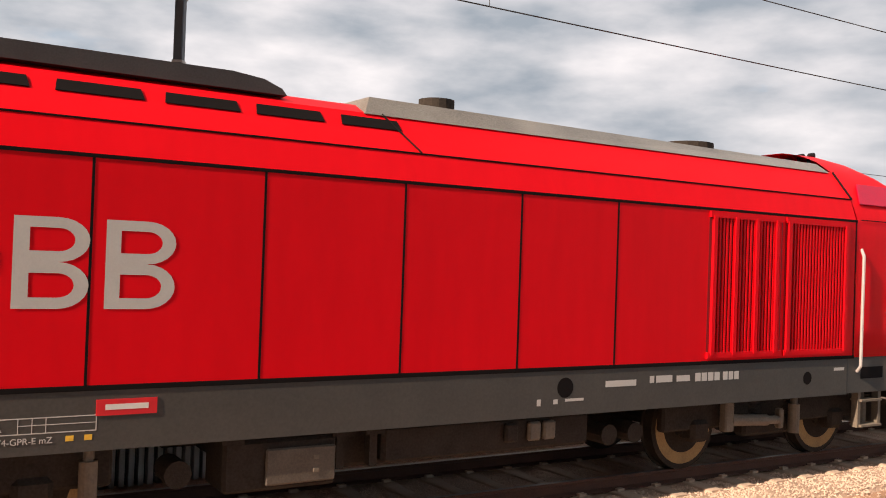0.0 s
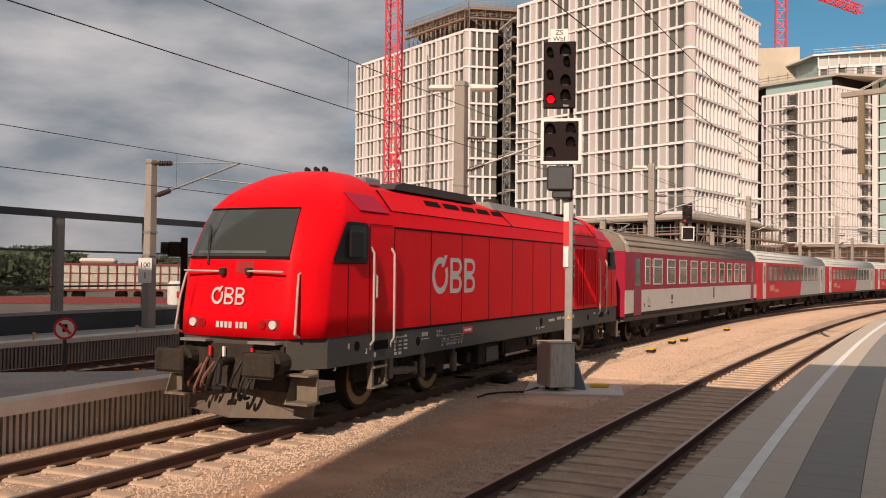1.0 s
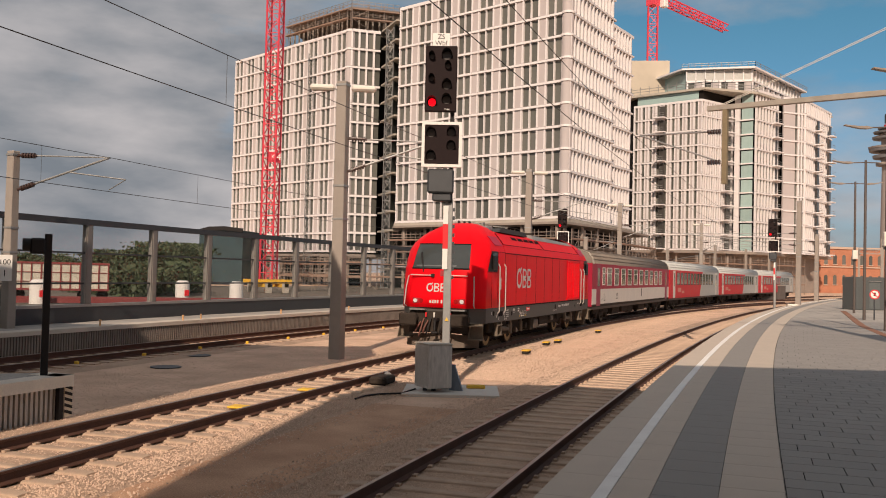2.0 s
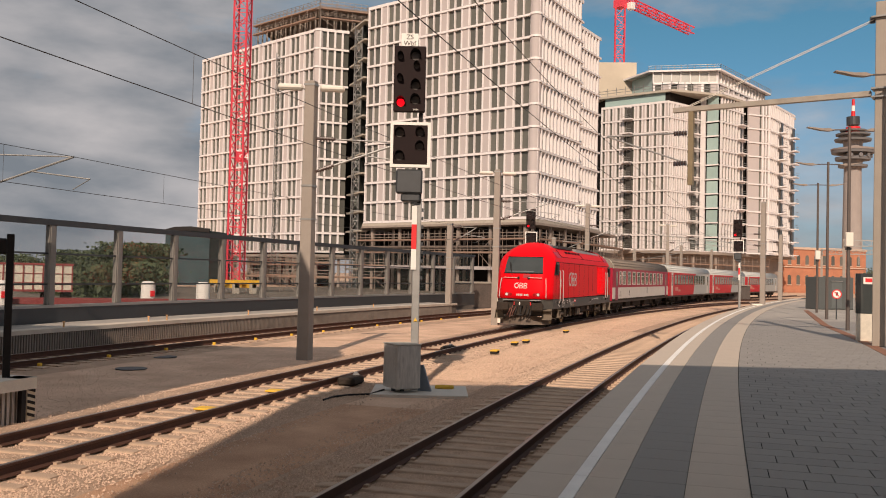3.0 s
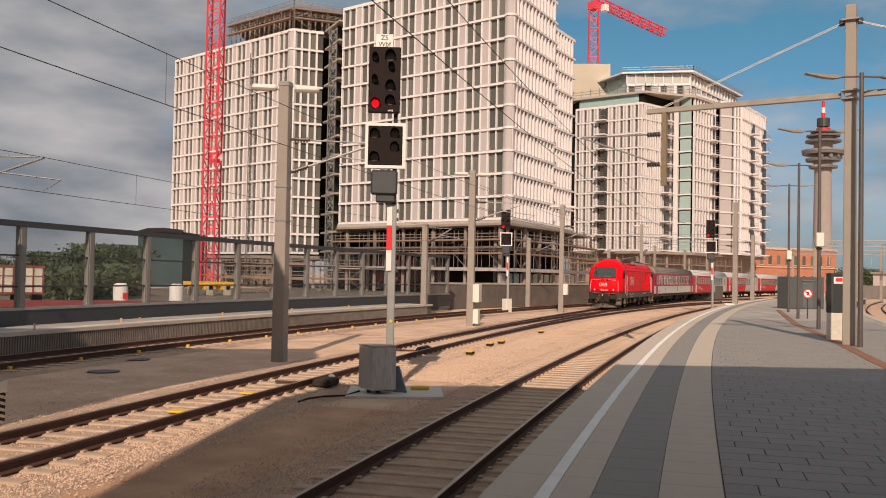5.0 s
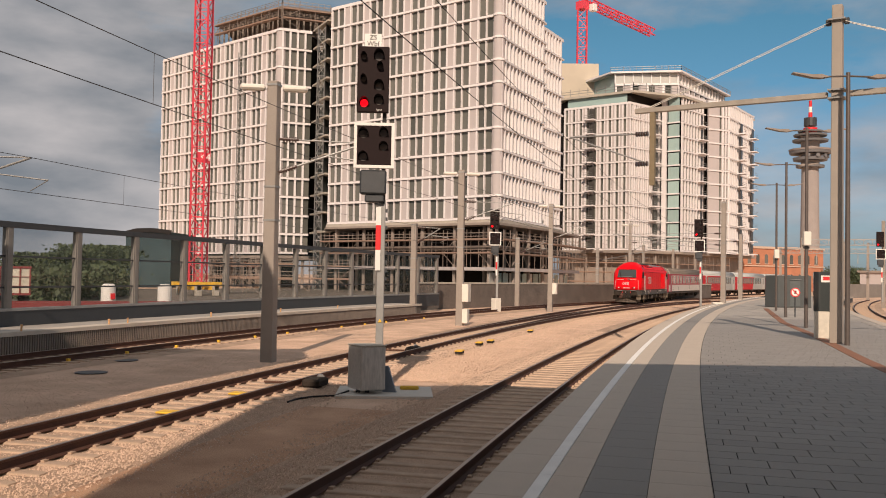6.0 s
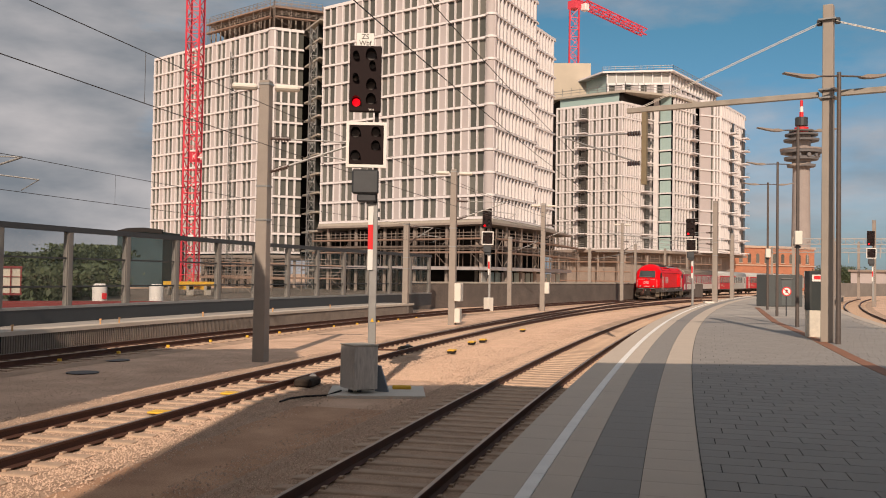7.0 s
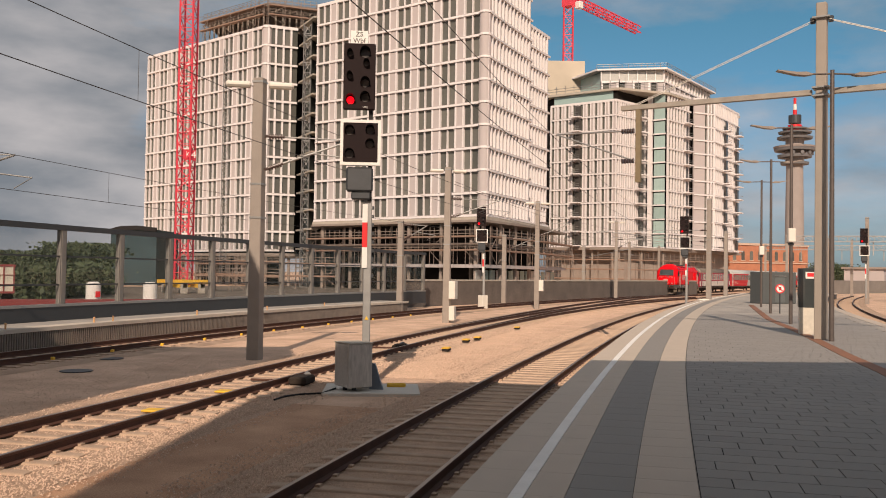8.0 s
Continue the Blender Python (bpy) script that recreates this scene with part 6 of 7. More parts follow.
def bogie(root, cx, kit, r, base, loco_type):
    """Frame, springs, axle boxes and dampers round two axles."""
    for dx in (-base / 2, base / 2):
        for y in (-0.75, 0.75):
            wheel(root, kit, cx + dx, y, r)
        bm = bmesh.new()
        tube(bm, (cx + dx, -0.7, r), (cx + dx, 0.7, r), 0.09, seg=12)
        part("axle", bm, M_DIRT, root)
    for y in (-1.02, 1.02):
        bm = bmesh.new()
        box(bm, cx - base / 2 - 0.62, cx + base / 2 + 0.62, y - 0.07, y + 0.07, 0.54, 0.90, 0.03)
        box(bm, cx - 0.55, cx + 0.55, y - 0.10, y + 0.10, 0.40, 0.66, 0.04)
        part("bogie_frame", bm, M_DIRT, root)
        for dx in (-base / 2, base / 2):
            bm = bmesh.new()
            box(bm, cx + dx - 0.16, cx + dx + 0.16, y - 0.12, y + 0.10, r - 0.16, r + 0.12, 0.05)
            part("axle_box", bm, M_DIRT, root)
        for dx in (-0.34, 0.34):
            bm = bmesh.new()
            for k in range(6):
                tube(bm, (cx + dx, y, 0.66 + k * 0.055), (cx + dx, y, 0.69 + k * 0.055), 0.13, seg=14)
            tube(bm, (cx + dx, y, 0.64), (cx + dx, y, 1.0), 0.09, seg=12)
            part("spring", bm, M_DIRT, root)
    if loco_type:
        for y in (-1.22, 1.22):
            bm = bmesh.new()
            tube(bm, (cx - 0.95, y, 0.66), (cx - 0.25, y, 0.62), 0.075, seg=12)
            tube(bm, (cx - 0.25, y, 0.62), (cx - 0.02, y, 0.61), 0.055, seg=12)
            box(bm, cx - 1.08, cx - 0.92, y - 0.06, y + 0.06, 0.52, 0.95, 0.02)
            box(bm, cx - 0.04, cx + 0.05, y - 0.05, y + 0.05, 0.50, 0.76, 0.02)
            part("yaw_damper", bm, M_DIRTLITE, root, "pale dusty yaw damper")
            for x in (cx + 0.30, cx + 1.75):
                bm = bmesh.new()
                tube(bm, (x, y, 0.42), (x, y, 0.80), 0.075, seg=12)
                tube(bm, (x, y, 0.78), (x, y, 1.08), 0.045, seg=10)
                box(bm, x - 0.07, x + 0.07, y - 0.03, y + 0.08, 0.95, 1.12, 0.02)
                part("vertical_damper", bm, M_DIRTLITE, root, "pale dusty vertical damper")


def rail_bar(root, pts, r, material, name="handrail"):
    bm = bmesh.new()
    for a, b in zip(pts, pts[1:]):
        tube(bm, a, b, r, seg=8)
    for p in pts[1:-1]:
        bmesh.ops.create_icosphere(bm, subdivisions=1, radius=r, matrix=Matrix.Translation(p))
    return part(name, bm, material, root)


def loco():
    root = empty("diesel_locomotive", Matrix(), "red diesel locomotive with dark grey underframe, raked windscreen and dusty bogies", "locomotive")
    rail_m = mat("handrail_grey", (0.52, 0.47, 0.44), 0.45, metal=0.3)
    slot_m = M_SEAM
    # engine room body
    bm = bmesh.new()
    prof = [(-y, z) for y, z in SECTION] + [(y, z) for y, z in reversed(SECTION[:-1])]
    a = [bm.verts.new((-6.40, y, z)) for y, z in prof]
    b = [bm.verts.new((6.40, y, z)) for y, z in prof]
    for i in range(len(prof) - 1):
        bm.faces.new((a[i], a[i + 1], b[i + 1], b[i]))
    bm.faces.new((a[-1], a[0], b[0], b[-1]))
    bm.faces.new(a)
    bm.faces.new(b)
    part("body", fixed(bm), M_RED, root, "flat red engine room body")
    for sx in (-1, 1):
        cab_shell(root, sx)
        part("windscreen", cab_patch(bmesh.new(), sx, 2.70, 3.50, -0.985, 0.985, 0.012), M_GLASSDARK, root, "dark raked windscreen", smooth=True)
        for z0, z1, u0, u1 in ((2.67, 2.71, -1.0, 1.0), (3.49, 3.525, -1.0, 1.0)):
            part("windscreen_seal", cab_patch(bmesh.new(), sx, z0, z1, u0, u1, 0.016, 1), M_SEAM, root)
        part("sun_visor", cab_patch(bmesh.new(), sx, 2.76, 2.80, -0.55, 0.85, 0.017, 1), mat("dashboard_edge", (0.10, 0.11, 0.11), 0.5), root)
        part("front_panel", cab_patch(bmesh.new(), sx, 2.44, 2.63, -0.36, -0.02, 0.008, 1) if sx < 0 else cab_patch(bmesh.new(), sx, 2.44, 2.63, 0.02, 0.36, 0.008, 1), mat("dull_red_panel", (0.33, 0.02, 0.025), 0.5), root)
        for y0, y1 in ((-0.98, -0.30), (0.22, 0.98)):
            xf = cab_level(2.46)[0]
            rail_bar(root, [(sx * (xf + 0.10), y0, 2.46), (sx * (xf + 0.13), y1, 2.47)], 0.018, rail_m)
        for y in (-0.30, 0.22):
            bm = bmesh.new()
            box(bm, sx * 9.02, sx * 9.18, y - 0.05, y + 0.05, 2.40, 2.52, 0.02)
            part("rail_bracket", bm, M_DIRT, root)
        bm = bmesh.new()
        xf = cab_level(3.0)[0]
        beam(bm, (sx * (xf + 0.24), -sx * 0.56, 2.58), (sx * (xf + 0.02), -sx * 0.70, 3.12), 0.03)
        beam(bm, (sx * (xf + 0.10), -sx * 0.66, 2.80), (sx * (xf + 0.01), -sx * 0.72, 3.22), 0.04)
        part("wiper", bm, M_BLACK, root)
        for y in (-0.80, 0.80):
            for dy, rr, m in ((0.0, 0.068, M_WHITE), (-math.copysign(0.20, y), 0.07, M_SIGNRED)):
                bm = bmesh.new()
                tube(bm, (sx * 9.05, y + dy, 1.63), (sx * 9.165, y + dy, 1.63), rr, seg=20)
                part("headlight" if dy == 0 else "tail_light", bm, mat("lamp_lens", (0.62, 0.62, 0.60), 0.08) if dy == 0 else mat("red_lens", (0.35, 0.01, 0.01), 0.2), root)
            bm = bmesh.new()
            box(bm, sx * 9.06, sx * 9.14, y - 0.33 if y > 0 else y - 0.11, y + 0.11 if y > 0 else y + 0.33, 1.53, 1.73, 0.02)
            part("lamp_housing", bm, mat("lamp_recess_red", (0.36, 0.01, 0.015), 0.4), root)
            rail_bar(root, [(sx * 8.98, 1.48 * y, 1.44), (sx * 9.12, 1.50 * y, 1.50), (sx * 9.04, 1.47 * y, 2.05), (sx * 8.95, 1.42 * y, 2.42), (sx * 8.84, 1.40 * y, 2.46)], 0.02, rail_m)
        face = pose(sx * 9.17, 0, 2.07, 90, 0, 90 * sx) @ pose(-0.30, 0, 0)
        mark(root, face @ pose(0.0, 0, -0.012, -7, 0, 0), 0.30)
        bars(root, pose(sx * 9.175, 0, 1.56, 90, 0, 90 * sx), [(-0.30 + i * 0.085 + (0.05 if i > 3 else 0), 0, 0.06, 0.10) for i in range(7)], name="number_bar", label="white vehicle number shown as plain bars")
        # chassis end: beam, corner plates, buffers, plough, coupling
        bm = bmesh.new()
        pts = [(8.55, -1.43), (9.06, -1.02), (9.10, 1.02), (8.55, 1.43), (6.3, 1.43), (6.3, -1.43)]
        poly(bm, [(sx * x, y, 0.93) for x, y in pts], (0, 0, 0.487))
        part("chassis_end", fixed(bm), M_SKIRT, root)
        for y in (-0.875, 0.875):
            bm = bmesh.new()
            box(bm, sx * 9.56, sx * 9.64, y - 0.30, y + 0.30, 0.84, 1.24, 0.05)
            tube(bm, (sx * 9.05, y, 1.05), (sx * 9.58, y, 1.05), 0.13, 0.10, seg=14)
            tube(bm, (sx * 9.02, y, 1.05), (sx * 9.30, y, 1.05), 0.20, seg=14)
            part("buffer", bm, M_DIRT, root, "dusty brown rectangular buffer head")
            bm = bmesh.new()
            ys = math.copysign(1.22, y)
            box(bm, sx * 8.75, sx * 9.10, ys - 0.22, ys + 0.22, 0.40, 0.44)
            box(bm, sx * 8.80, sx * 9.08, ys - 0.22, ys + 0.20, 0.84, 0.87)
            box(bm, sx * 8.78, sx * 8.82, ys - 0.21, ys + 0.21, 0.42, 0.93)
            poly(bm, [(sx * 9.08, ys + 0.2, 0.42), (sx * 8.8, ys + 0.2, 0.42), (sx * 8.8, ys + 0.2, 0.85), (sx * 8.9, ys + 0.2, 0.85)], (0, 0.02, 0))
            part("corner_step", fixed(bm), M_DIRTLITE, root, "dusty pale corner step")
        bm = bmesh.new()
        poly(bm, [(sx * 9.2, 0, 0.13), (sx * 8.7, -1.25, 0.14), (sx * 8.62, -1.25, 0.50), (sx * 8.98, 0, 0.60), (sx * 8.62, 1.25, 0.50), (sx * 8.7, 1.25, 0.14)], (sx * -0.04, 0, 0))
        part("snow_plough", fixed(bm), mat("plough_dust_brown", (0.13, 0.10, 0.078), 0.8, var=0.3, scale=4.0), root, "dust-brown rail guard plough")
        bm = bmesh.new()
        box(bm, sx * 8.9, sx * 9.12, -1.0, 1.0, 0.60, 1.30)
        part("buffer_beam", bm, M_DIRT, root)
        bm = bmesh.new()
        tube(bm, (sx * 9.1, 0, 1.04), (sx * 9.42, 0, 1.02), 0.06, seg=10)
        tube(bm, (sx * 9.42, 0, 1.02), (sx * 9.46, 0, 0.70), 0.045, seg=8)
        tube(bm, (sx * 9.44, -0.1, 0.62), (sx * 9.44, 0.1, 0.62), 0.05, seg=8)
        part("screw_coupling", bm, M_BLACK, root)
        rng = random.Random(4)
        for y, top in ((-0.52, 0.95), (-0.40, 1.05), (-0.24, 1.1), (0.22, 1.1), (0.34, 1.0), (0.48, 1.06), (0.60, 0.95)):
            bm = bmesh.new()
            last = Vector((sx * 9.14, y, top))
            low = rng.uniform(0.42, 0.62)
            for k in range(1, 9):
                f = k / 8
                p = Vector((sx * (9.14 + 0.22 * math.sin(math.pi * f)), y + rng.uniform(-0.01, 0.01) + 0.16 * f, top - (top - low) * math.sin(math.pi * min(f * 0.62, 0.5))))
                tube(bm, last, p, 0.026, seg=6)
                last = p
            part("brake_hose", bm, M_BLACK if y < 0.3 else mat("faded_red_hose", (0.16, 0.06, 0.045), 0.7), root)
        for y, m in ((-0.44, M_SIGNRED), (0.12, M_WHITE), (0.40, M_SIGNRED)):
            bm = bmesh.new()
            box(bm, sx * 9.16, sx * 9.20, y - 0.02, y + 0.02, 1.10, 1.26)
            part("cock_handle", bm, m, root)
        for sy in (-1, 1):
            bm = bmesh.new()
            box(bm, sx * 8.98, sx * 9.28, sy * 0.42, sy * 0.95, 1.33, 1.37)
            part("shunter_step", fixed(bm), M_STEEL, root)
        # cab sides
        for sy in (-1, 1):
            y = sy * 1.448
            bm = bmesh.new()
            poly(bm, soft_corners([(sx * 8.47, y, 2.63), (sx * 7.36, y, 2.63), (sx * 7.36, y, 3.31), (sx * 8.06, y, 3.31)], 0.09), (0, sy * 0.006, 0))
            part("side_window_surround", fixed(bm), M_BLACK, root)
            bm = bmesh.new()
            poly(bm, soft_corners([(sx * 8.0, y + sy * 0.006, 2.70), (sx * 7.44, y + sy * 0.006, 2.70), (sx * 7.44, y + sy * 0.006, 3.25), (sx * 7.95, y + sy * 0.006, 3.25)], 0.07), (0, sy * 0.006, 0))
            part("side_window", fixed(bm), M_SIDEGLASS, root)
            bm = bmesh.new()
            box(bm, sx * 7.62, sx * 8.04, sy * 1.475, sy * 1.53, 2.70, 3.16, 0.025)
            part("folded_mirror", bm, M_BLACK, root)
            for x in (7.25, 6.53):
                rail_bar(root, [(sx * x, sy * 1.44, 2.90), (sx * (x - 0.02), sy * 1.495, 2.80), (sx * (x - 0.03), sy * 1.495, 1.30), (sx * (x - 0.03), sy * 1.44, 1.22)], 0.022, rail_m)
            rail_bar(root, [(sx * 7.14, sy * 1.45, 2.42), (sx * 7.14, sy * 1.50, 2.40), (sx * 7.14, sy * 1.50, 2.05), (sx * 7.14, sy * 1.45, 2.02)], 0.025, rail_m, "door_handle")
            bm = bmesh.new()
            for x0, x1, z0, z1 in ((7.99, 7.975, 1.43, 2.62), (7.30, 7.288, 1.43, 3.30), (7.30, 6.50, 3.295, 3.307), (8.47, 7.36, 2.612, 2.624)):
                box(bm, sx * x0, sx * x1, sy * 1.442, sy * 1.446, z0, z1)
            part("door_seam", bm, M_SEAM, root)
            bm = bmesh.new()
            for x in (7.08, 6.62):
                box(bm, sx * x - 0.03, sx * x + 0.03, sy * 1.36 - 0.05, sy * 1.36 + 0.05, 0.44, 0.93)
            for z in (0.45, 0.80):
                box(bm, sx * 6.62, sx * 7.08, sy * 1.36 - 0.09, sy * 1.36 + 0.09, z, z + 0.03)
            part("boarding_step", bm, M_DIRTLITE, root, "dusty pale boarding step")
            bm = bmesh.new()
            box(bm, sx * 7.10, sx * 6.60, sy * 1.425, sy * 1.436, 1.12, 1.28)
            part("step_recess", bm, M_SEAM, root)
        for sy in (-1, 1):
            for x, z in ((7.66, 1.23), (5.45, 1.17)):
                bm = bmesh.new()
                tube(bm, (sx * x, sy * 1.425, z), (sx * x, sy * 1.437, z), 0.085, seg=20)
                part("lifting_hole", bm, M_SEAM, root)
        poly_b = bmesh.new()
        poly(poly_b, [(sx * 7.75, -1.17, 3.82), (sx * 6.75, -1.17, 3.82), (sx * 6.55, -1.37, 3.52), (sx * 7.52, -1.37, 3.52)], (0, -0.012, 0.010))
        part("roof_hatch_panel", fixed(poly_b), mat("darker_red_panel", (0.50, 0.0, 0.03), 0.45), root)
        bm = bmesh.new()
        for y in (-0.28, -0.1, 0.1):
            tube(bm, (sx * 6.9, y, 4.18), (sx * 6.9, y, 4.33), 0.025, seg=10)
            tube(bm, (sx * 6.9, y, 4.33), (sx * 7.0, y, 4.33), 0.025, 0.045, seg=10)
        part("horn", bm, M_BLACK, root)
    # sole bar along the body
    bm = bmesh.new()
    box(bm, -6.29, 6.29, -1.435, 1.435, 0.92, 1.415)
    part("underframe", bm, M_SKIRT, root, "dark grey underframe skirt")
    # seams, ribs, grilles
    for sy in (-1, 1):
        for x in (-6.42, -4.95, -3.52, -2.08, -0.67, 0.72, 2.06, 6.40):
            bm = bmesh.new()
            box(bm, x - 0.011, x + 0.011, sy * 1.440, sy * 1.4435, 1.43, 3.28)
            part("panel_seam", bm, M_SEAM, root)
        bm = bmesh.new()
        for z, y, h in ((3.28, 1.441, 0.016), (1.425, 1.439, 0.022)):
            box(bm, -6.42, 6.42, sy * y, sy * (y + 0.006), z - h, z + h)
        part("cantrail_seam", bm, M_SEAM, root)
        bm = bmesh.new()
        beam(bm, (-6.42, sy * 1.342, 3.582), (6.42, sy * 1.342, 3.582), 0.016)
        beam(bm, (-0.45, sy * 1.345, 3.59), (-0.75, sy * 1.04, 3.975), 0.016)
        beam(bm, (-6.41, sy * 1.345, 3.59), (-6.41, sy * 1.04, 3.975), 0.02)
        beam(bm, (6.41, sy * 1.345, 3.59), (6.41, sy * 1.04, 3.975), 0.02)
        part("roof_seam", bm, M_SEAM, root)
        for x0, x1 in ((-4.66, -3.98), (-3.79, -3.08), (-2.91, -2.24), (-2.09, -1.42), (-1.24, -0.59)):
            bm = bmesh.new()
            poly(bm, [(x0, sy * 1.165, 3.81), (x1, sy * 1.165, 3.81), (x1 - 0.02, sy * 1.085, 3.912), (x0 + 0.02, sy * 1.085, 3.912)], (0, sy * 0.006, 0.004))
            part("vent_slot", fixed(bm), slot_m, root)
        # two framed grilles with upright ribs
        for x0, x1, ribs in ((3.52, 4.86, (3.60, 3.98, 4.36, 4.74)), (4.92, 6.22, (4.98, 6.16))):
            bm = bmesh.new()
            for x in ribs:
                box(bm, x - 0.03, x + 0.03, sy * 1.44, sy * 1.478, 1.52, 3.20)
            for z in (1.48, 3.18):
                box(bm, x0, x1, sy * 1.44, sy * 1.470, z, z + 0.07)
            part("grille_frame", bm, M_RED, root)
            k = 0
            while (x := x0 + 0.10 + 0.062 * k) < x1 - 0.06:
                bm = bmesh.new()
                box(bm, x, x + 0.028, sy * 1.441, sy * 1.460, 1.55, 3.18)
                part("grille_slat", bm, M_RED, root)
                k += 1
            # darker red sheet: the shade between the slats is put into its colour
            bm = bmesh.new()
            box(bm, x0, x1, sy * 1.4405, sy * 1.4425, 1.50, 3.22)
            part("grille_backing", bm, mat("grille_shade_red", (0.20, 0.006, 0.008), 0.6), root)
        # writing on the skirt and the side
        f = pose(0, sy * 1.4375, 0, 90, 0, 0 if sy < 0 else 180)
        g = pose(0, sy * 1.4445, 0, 90, 0, 0 if sy < 0 else 180)
        k = 1 if sy < 0 else -1
        cx = lambda x: x * k
        mark(root, g @ pose(-4.54 if sy < 0 else 3.0, 2.415, 0) @ Matrix.Diagonal((1.035, 0.867, 1, 1)), 0.90)
        bm = bmesh.new()
        box(bm, -3.43, -2.95, sy * 1.436, sy * 1.444, 1.20, 1.33)
        part("name_plate", bm, M_SIGNRED, root, "red name plate")
        bars(root, f @ pose(0, 0, 0.0075), [(min(cx(-3.36), cx(-3.02)), 1.245, 0.34, 0.045)], M_WHITE)
        words("19.28 m", 0.075, f @ pose(cx(-4.55), 1.31, 0), M_TEXT, root)
        words("10.36 m", 0.075, f @ pose(cx(-4.55), 1.23, 0), M_TEXT, root)
        words("SW4-GPR-E mZ", 0.07, f @ pose(cx(-3.98), 1.03, 0), M_TEXT, root)
        words("A", 0.09, f @ pose(cx(-4.14), 1.14, 0), M_TEXT, root)
        words("140", 0.08, f @ pose(cx(-4.32), 1.14, 0), M_TEXT, root)
        words("2", 0.13, f @ pose(cx(-7.35), 1.12, 0), M_TEXT, root)
        words("E", 0.10, f @ pose(cx(-7.22), 1.17, 0), M_TEXT, root)
        words("E", 0.10, f @ pose(cx(-6.50), 1.17, 0), M_TEXT, root)
        words("Dienstgew. 80t", 0.065, f @ pose(cx(-6.10), 1.30, 0), M_TEXT, root)
        bm = bmesh.new()
        for x0, x1, z0, z1 in ((-4.42, -3.42, 1.205, 1.213), (-4.42, -3.42, 1.085, 1.093), (-4.42, -4.412, 1.085, 1.21), (-3.428, -3.42, 1.085, 1.21), (-4.0, -3.42, 1.15, 1.156), (-4.0, -3.994, 1.09, 1.21), (-3.9, -3.894, 1.09, 1.21), (-3.8, -3.794, 1.09, 1.21)):
            box(bm, x0, x1, sy * 1.4352, sy * 1.4372, z0, z1)
        part("data_grid", bm, M_TEXT, root)
        bm = bmesh.new()
        for x, z in ((-4.40, 1.03), (-3.62, 1.035), (-3.48, 1.035)):
            bm = bmesh.new()
            box(bm, x - 0.03, x + 0.03, sy * 1.4352, sy * 1.4372, z - 0.022, z + 0.022, 0.001)
            part("inspection_mark", bm, M_YELLOW, root)
        bars(root, f, [(min(cx(x), cx(x + w)), z, w, h) for x, z, w, h in (
            (2.62, 1.22, 0.07, 0.08), (2.72, 1.22, 0.26, 0.08), (3.05, 1.22, 0.22, 0.07), (3.36, 1.21, 0.09, 0.10), (3.47, 1.21, 0.09, 0.10), (3.58, 1.21, 0.09, 0.10), (3.69, 1.21, 0.09, 0.10), (3.84, 1.21, 0.08, 0.10), (3.94, 1.21, 0.08, 0.10), (4.04, 1.21, 0.08, 0.10),
            (1.95, 1.20, 0.46, 0.07), (-6.38, 1.19, 0.05, 0.05), (-6.22, 1.20, 0.13, 0.035), (-6.02, 1.20, 0.14, 0.035), (-6.38, 1.12, 0.05, 0.05), (-6.22, 1.13, 0.12, 0.035),
            (-6.02, 1.13, 0.14, 0.035), (-6.38, 1.05, 0.05, 0.05), (-6.22, 1.06, 0.12, 0.035), (-6.02, 1.06, 0.14, 0.035), (-6.38, 0.98, 0.10, 0.05), (-6.22, 0.98, 0.11, 0.05),
            (-5.30, 1.25, 0.08, 0.075), (-5.20, 1.25, 0.07, 0.075), (-5.11, 1.25, 0.07, 0.075), (-5.32, 1.19, 0.34, 0.018), (1.0, 1.04, 0.05, 0.07), (1.22, 1.05, 0.06, 0.05), (1.38, 1.07, 0.26, 0.03), (-7.10, 1.0, 0.07, 0.08), (-7.95, 1.2, 0.05, 0.09), (6.0, 1.25, 0.22, 0.04))])
        bm = bmesh.new()
        tube(bm, (1.38, sy * 1.425, 1.22), (1.38, sy * 1.4375, 1.22), 0.11, seg=20)
        part("filler_hole", bm, M_SEAM, root)
    # roof: radiator box, silver walkway, exhaust
    bm = bmesh.new()
    poly(bm, [(-5.6, -0.95, 4.06), (-5.5, -0.95, 4.15), (-5.2, -0.95, 4.215), (-2.25, -0.95, 4.215), (-1.95, -0.95, 4.18), (-1.77, -0.95, 4.11), (-1.72, -0.95, 4.05)], (0, 1.9, 0))
    part("radiator_cover", fixed(bm), mat("sooty_roof_box", (0.045, 0.045, 0.045), 0.75, var=0.3, scale=3.0), root, "sooty black roof equipment cover")
    bm = bmesh.new()
    poly(bm, [(-0.95, -1.06, 3.96), (6.3, -1.06, 3.96), (6.3, -0.85, 4.10), (-0.80, -0.85, 4.17)], (0, 1.7, 0.03))
    part("roof_walkway", fixed(bm), mat("bare_metal_roof", (0.31, 0.29, 0.26), 0.45, metal=0.5, var=0.35, scale=1.5), root, "streaky bare metal roof plates")
    bm = bmesh.new()
    tube(bm, (0.2, -0.5, 4.1), (0.2, -0.5, 4.30), 0.20, seg=16)
    tube(bm, (4.3, -0.3, 4.1), (4.3, -0.3, 4.24), 0.35, seg=16)
    part("exhaust", bm, M_DIRT, root)
    bm = bmesh.new()
    box(bm, -6.35, -5.75, -0.75, -0.25, 4.08, 4.24, 0.03)
    part("roof_box", bm, M_STEEL, root)
    # between the bogies
    bm = bmesh.new()
    box(bm, -2.10, 1.95, -1.10, 1.10, 0.50, 0.92, 0.05)
    box(bm, -0.75, 1.85, -1.30, 1.30, 0.55, 0.92, 0.04)
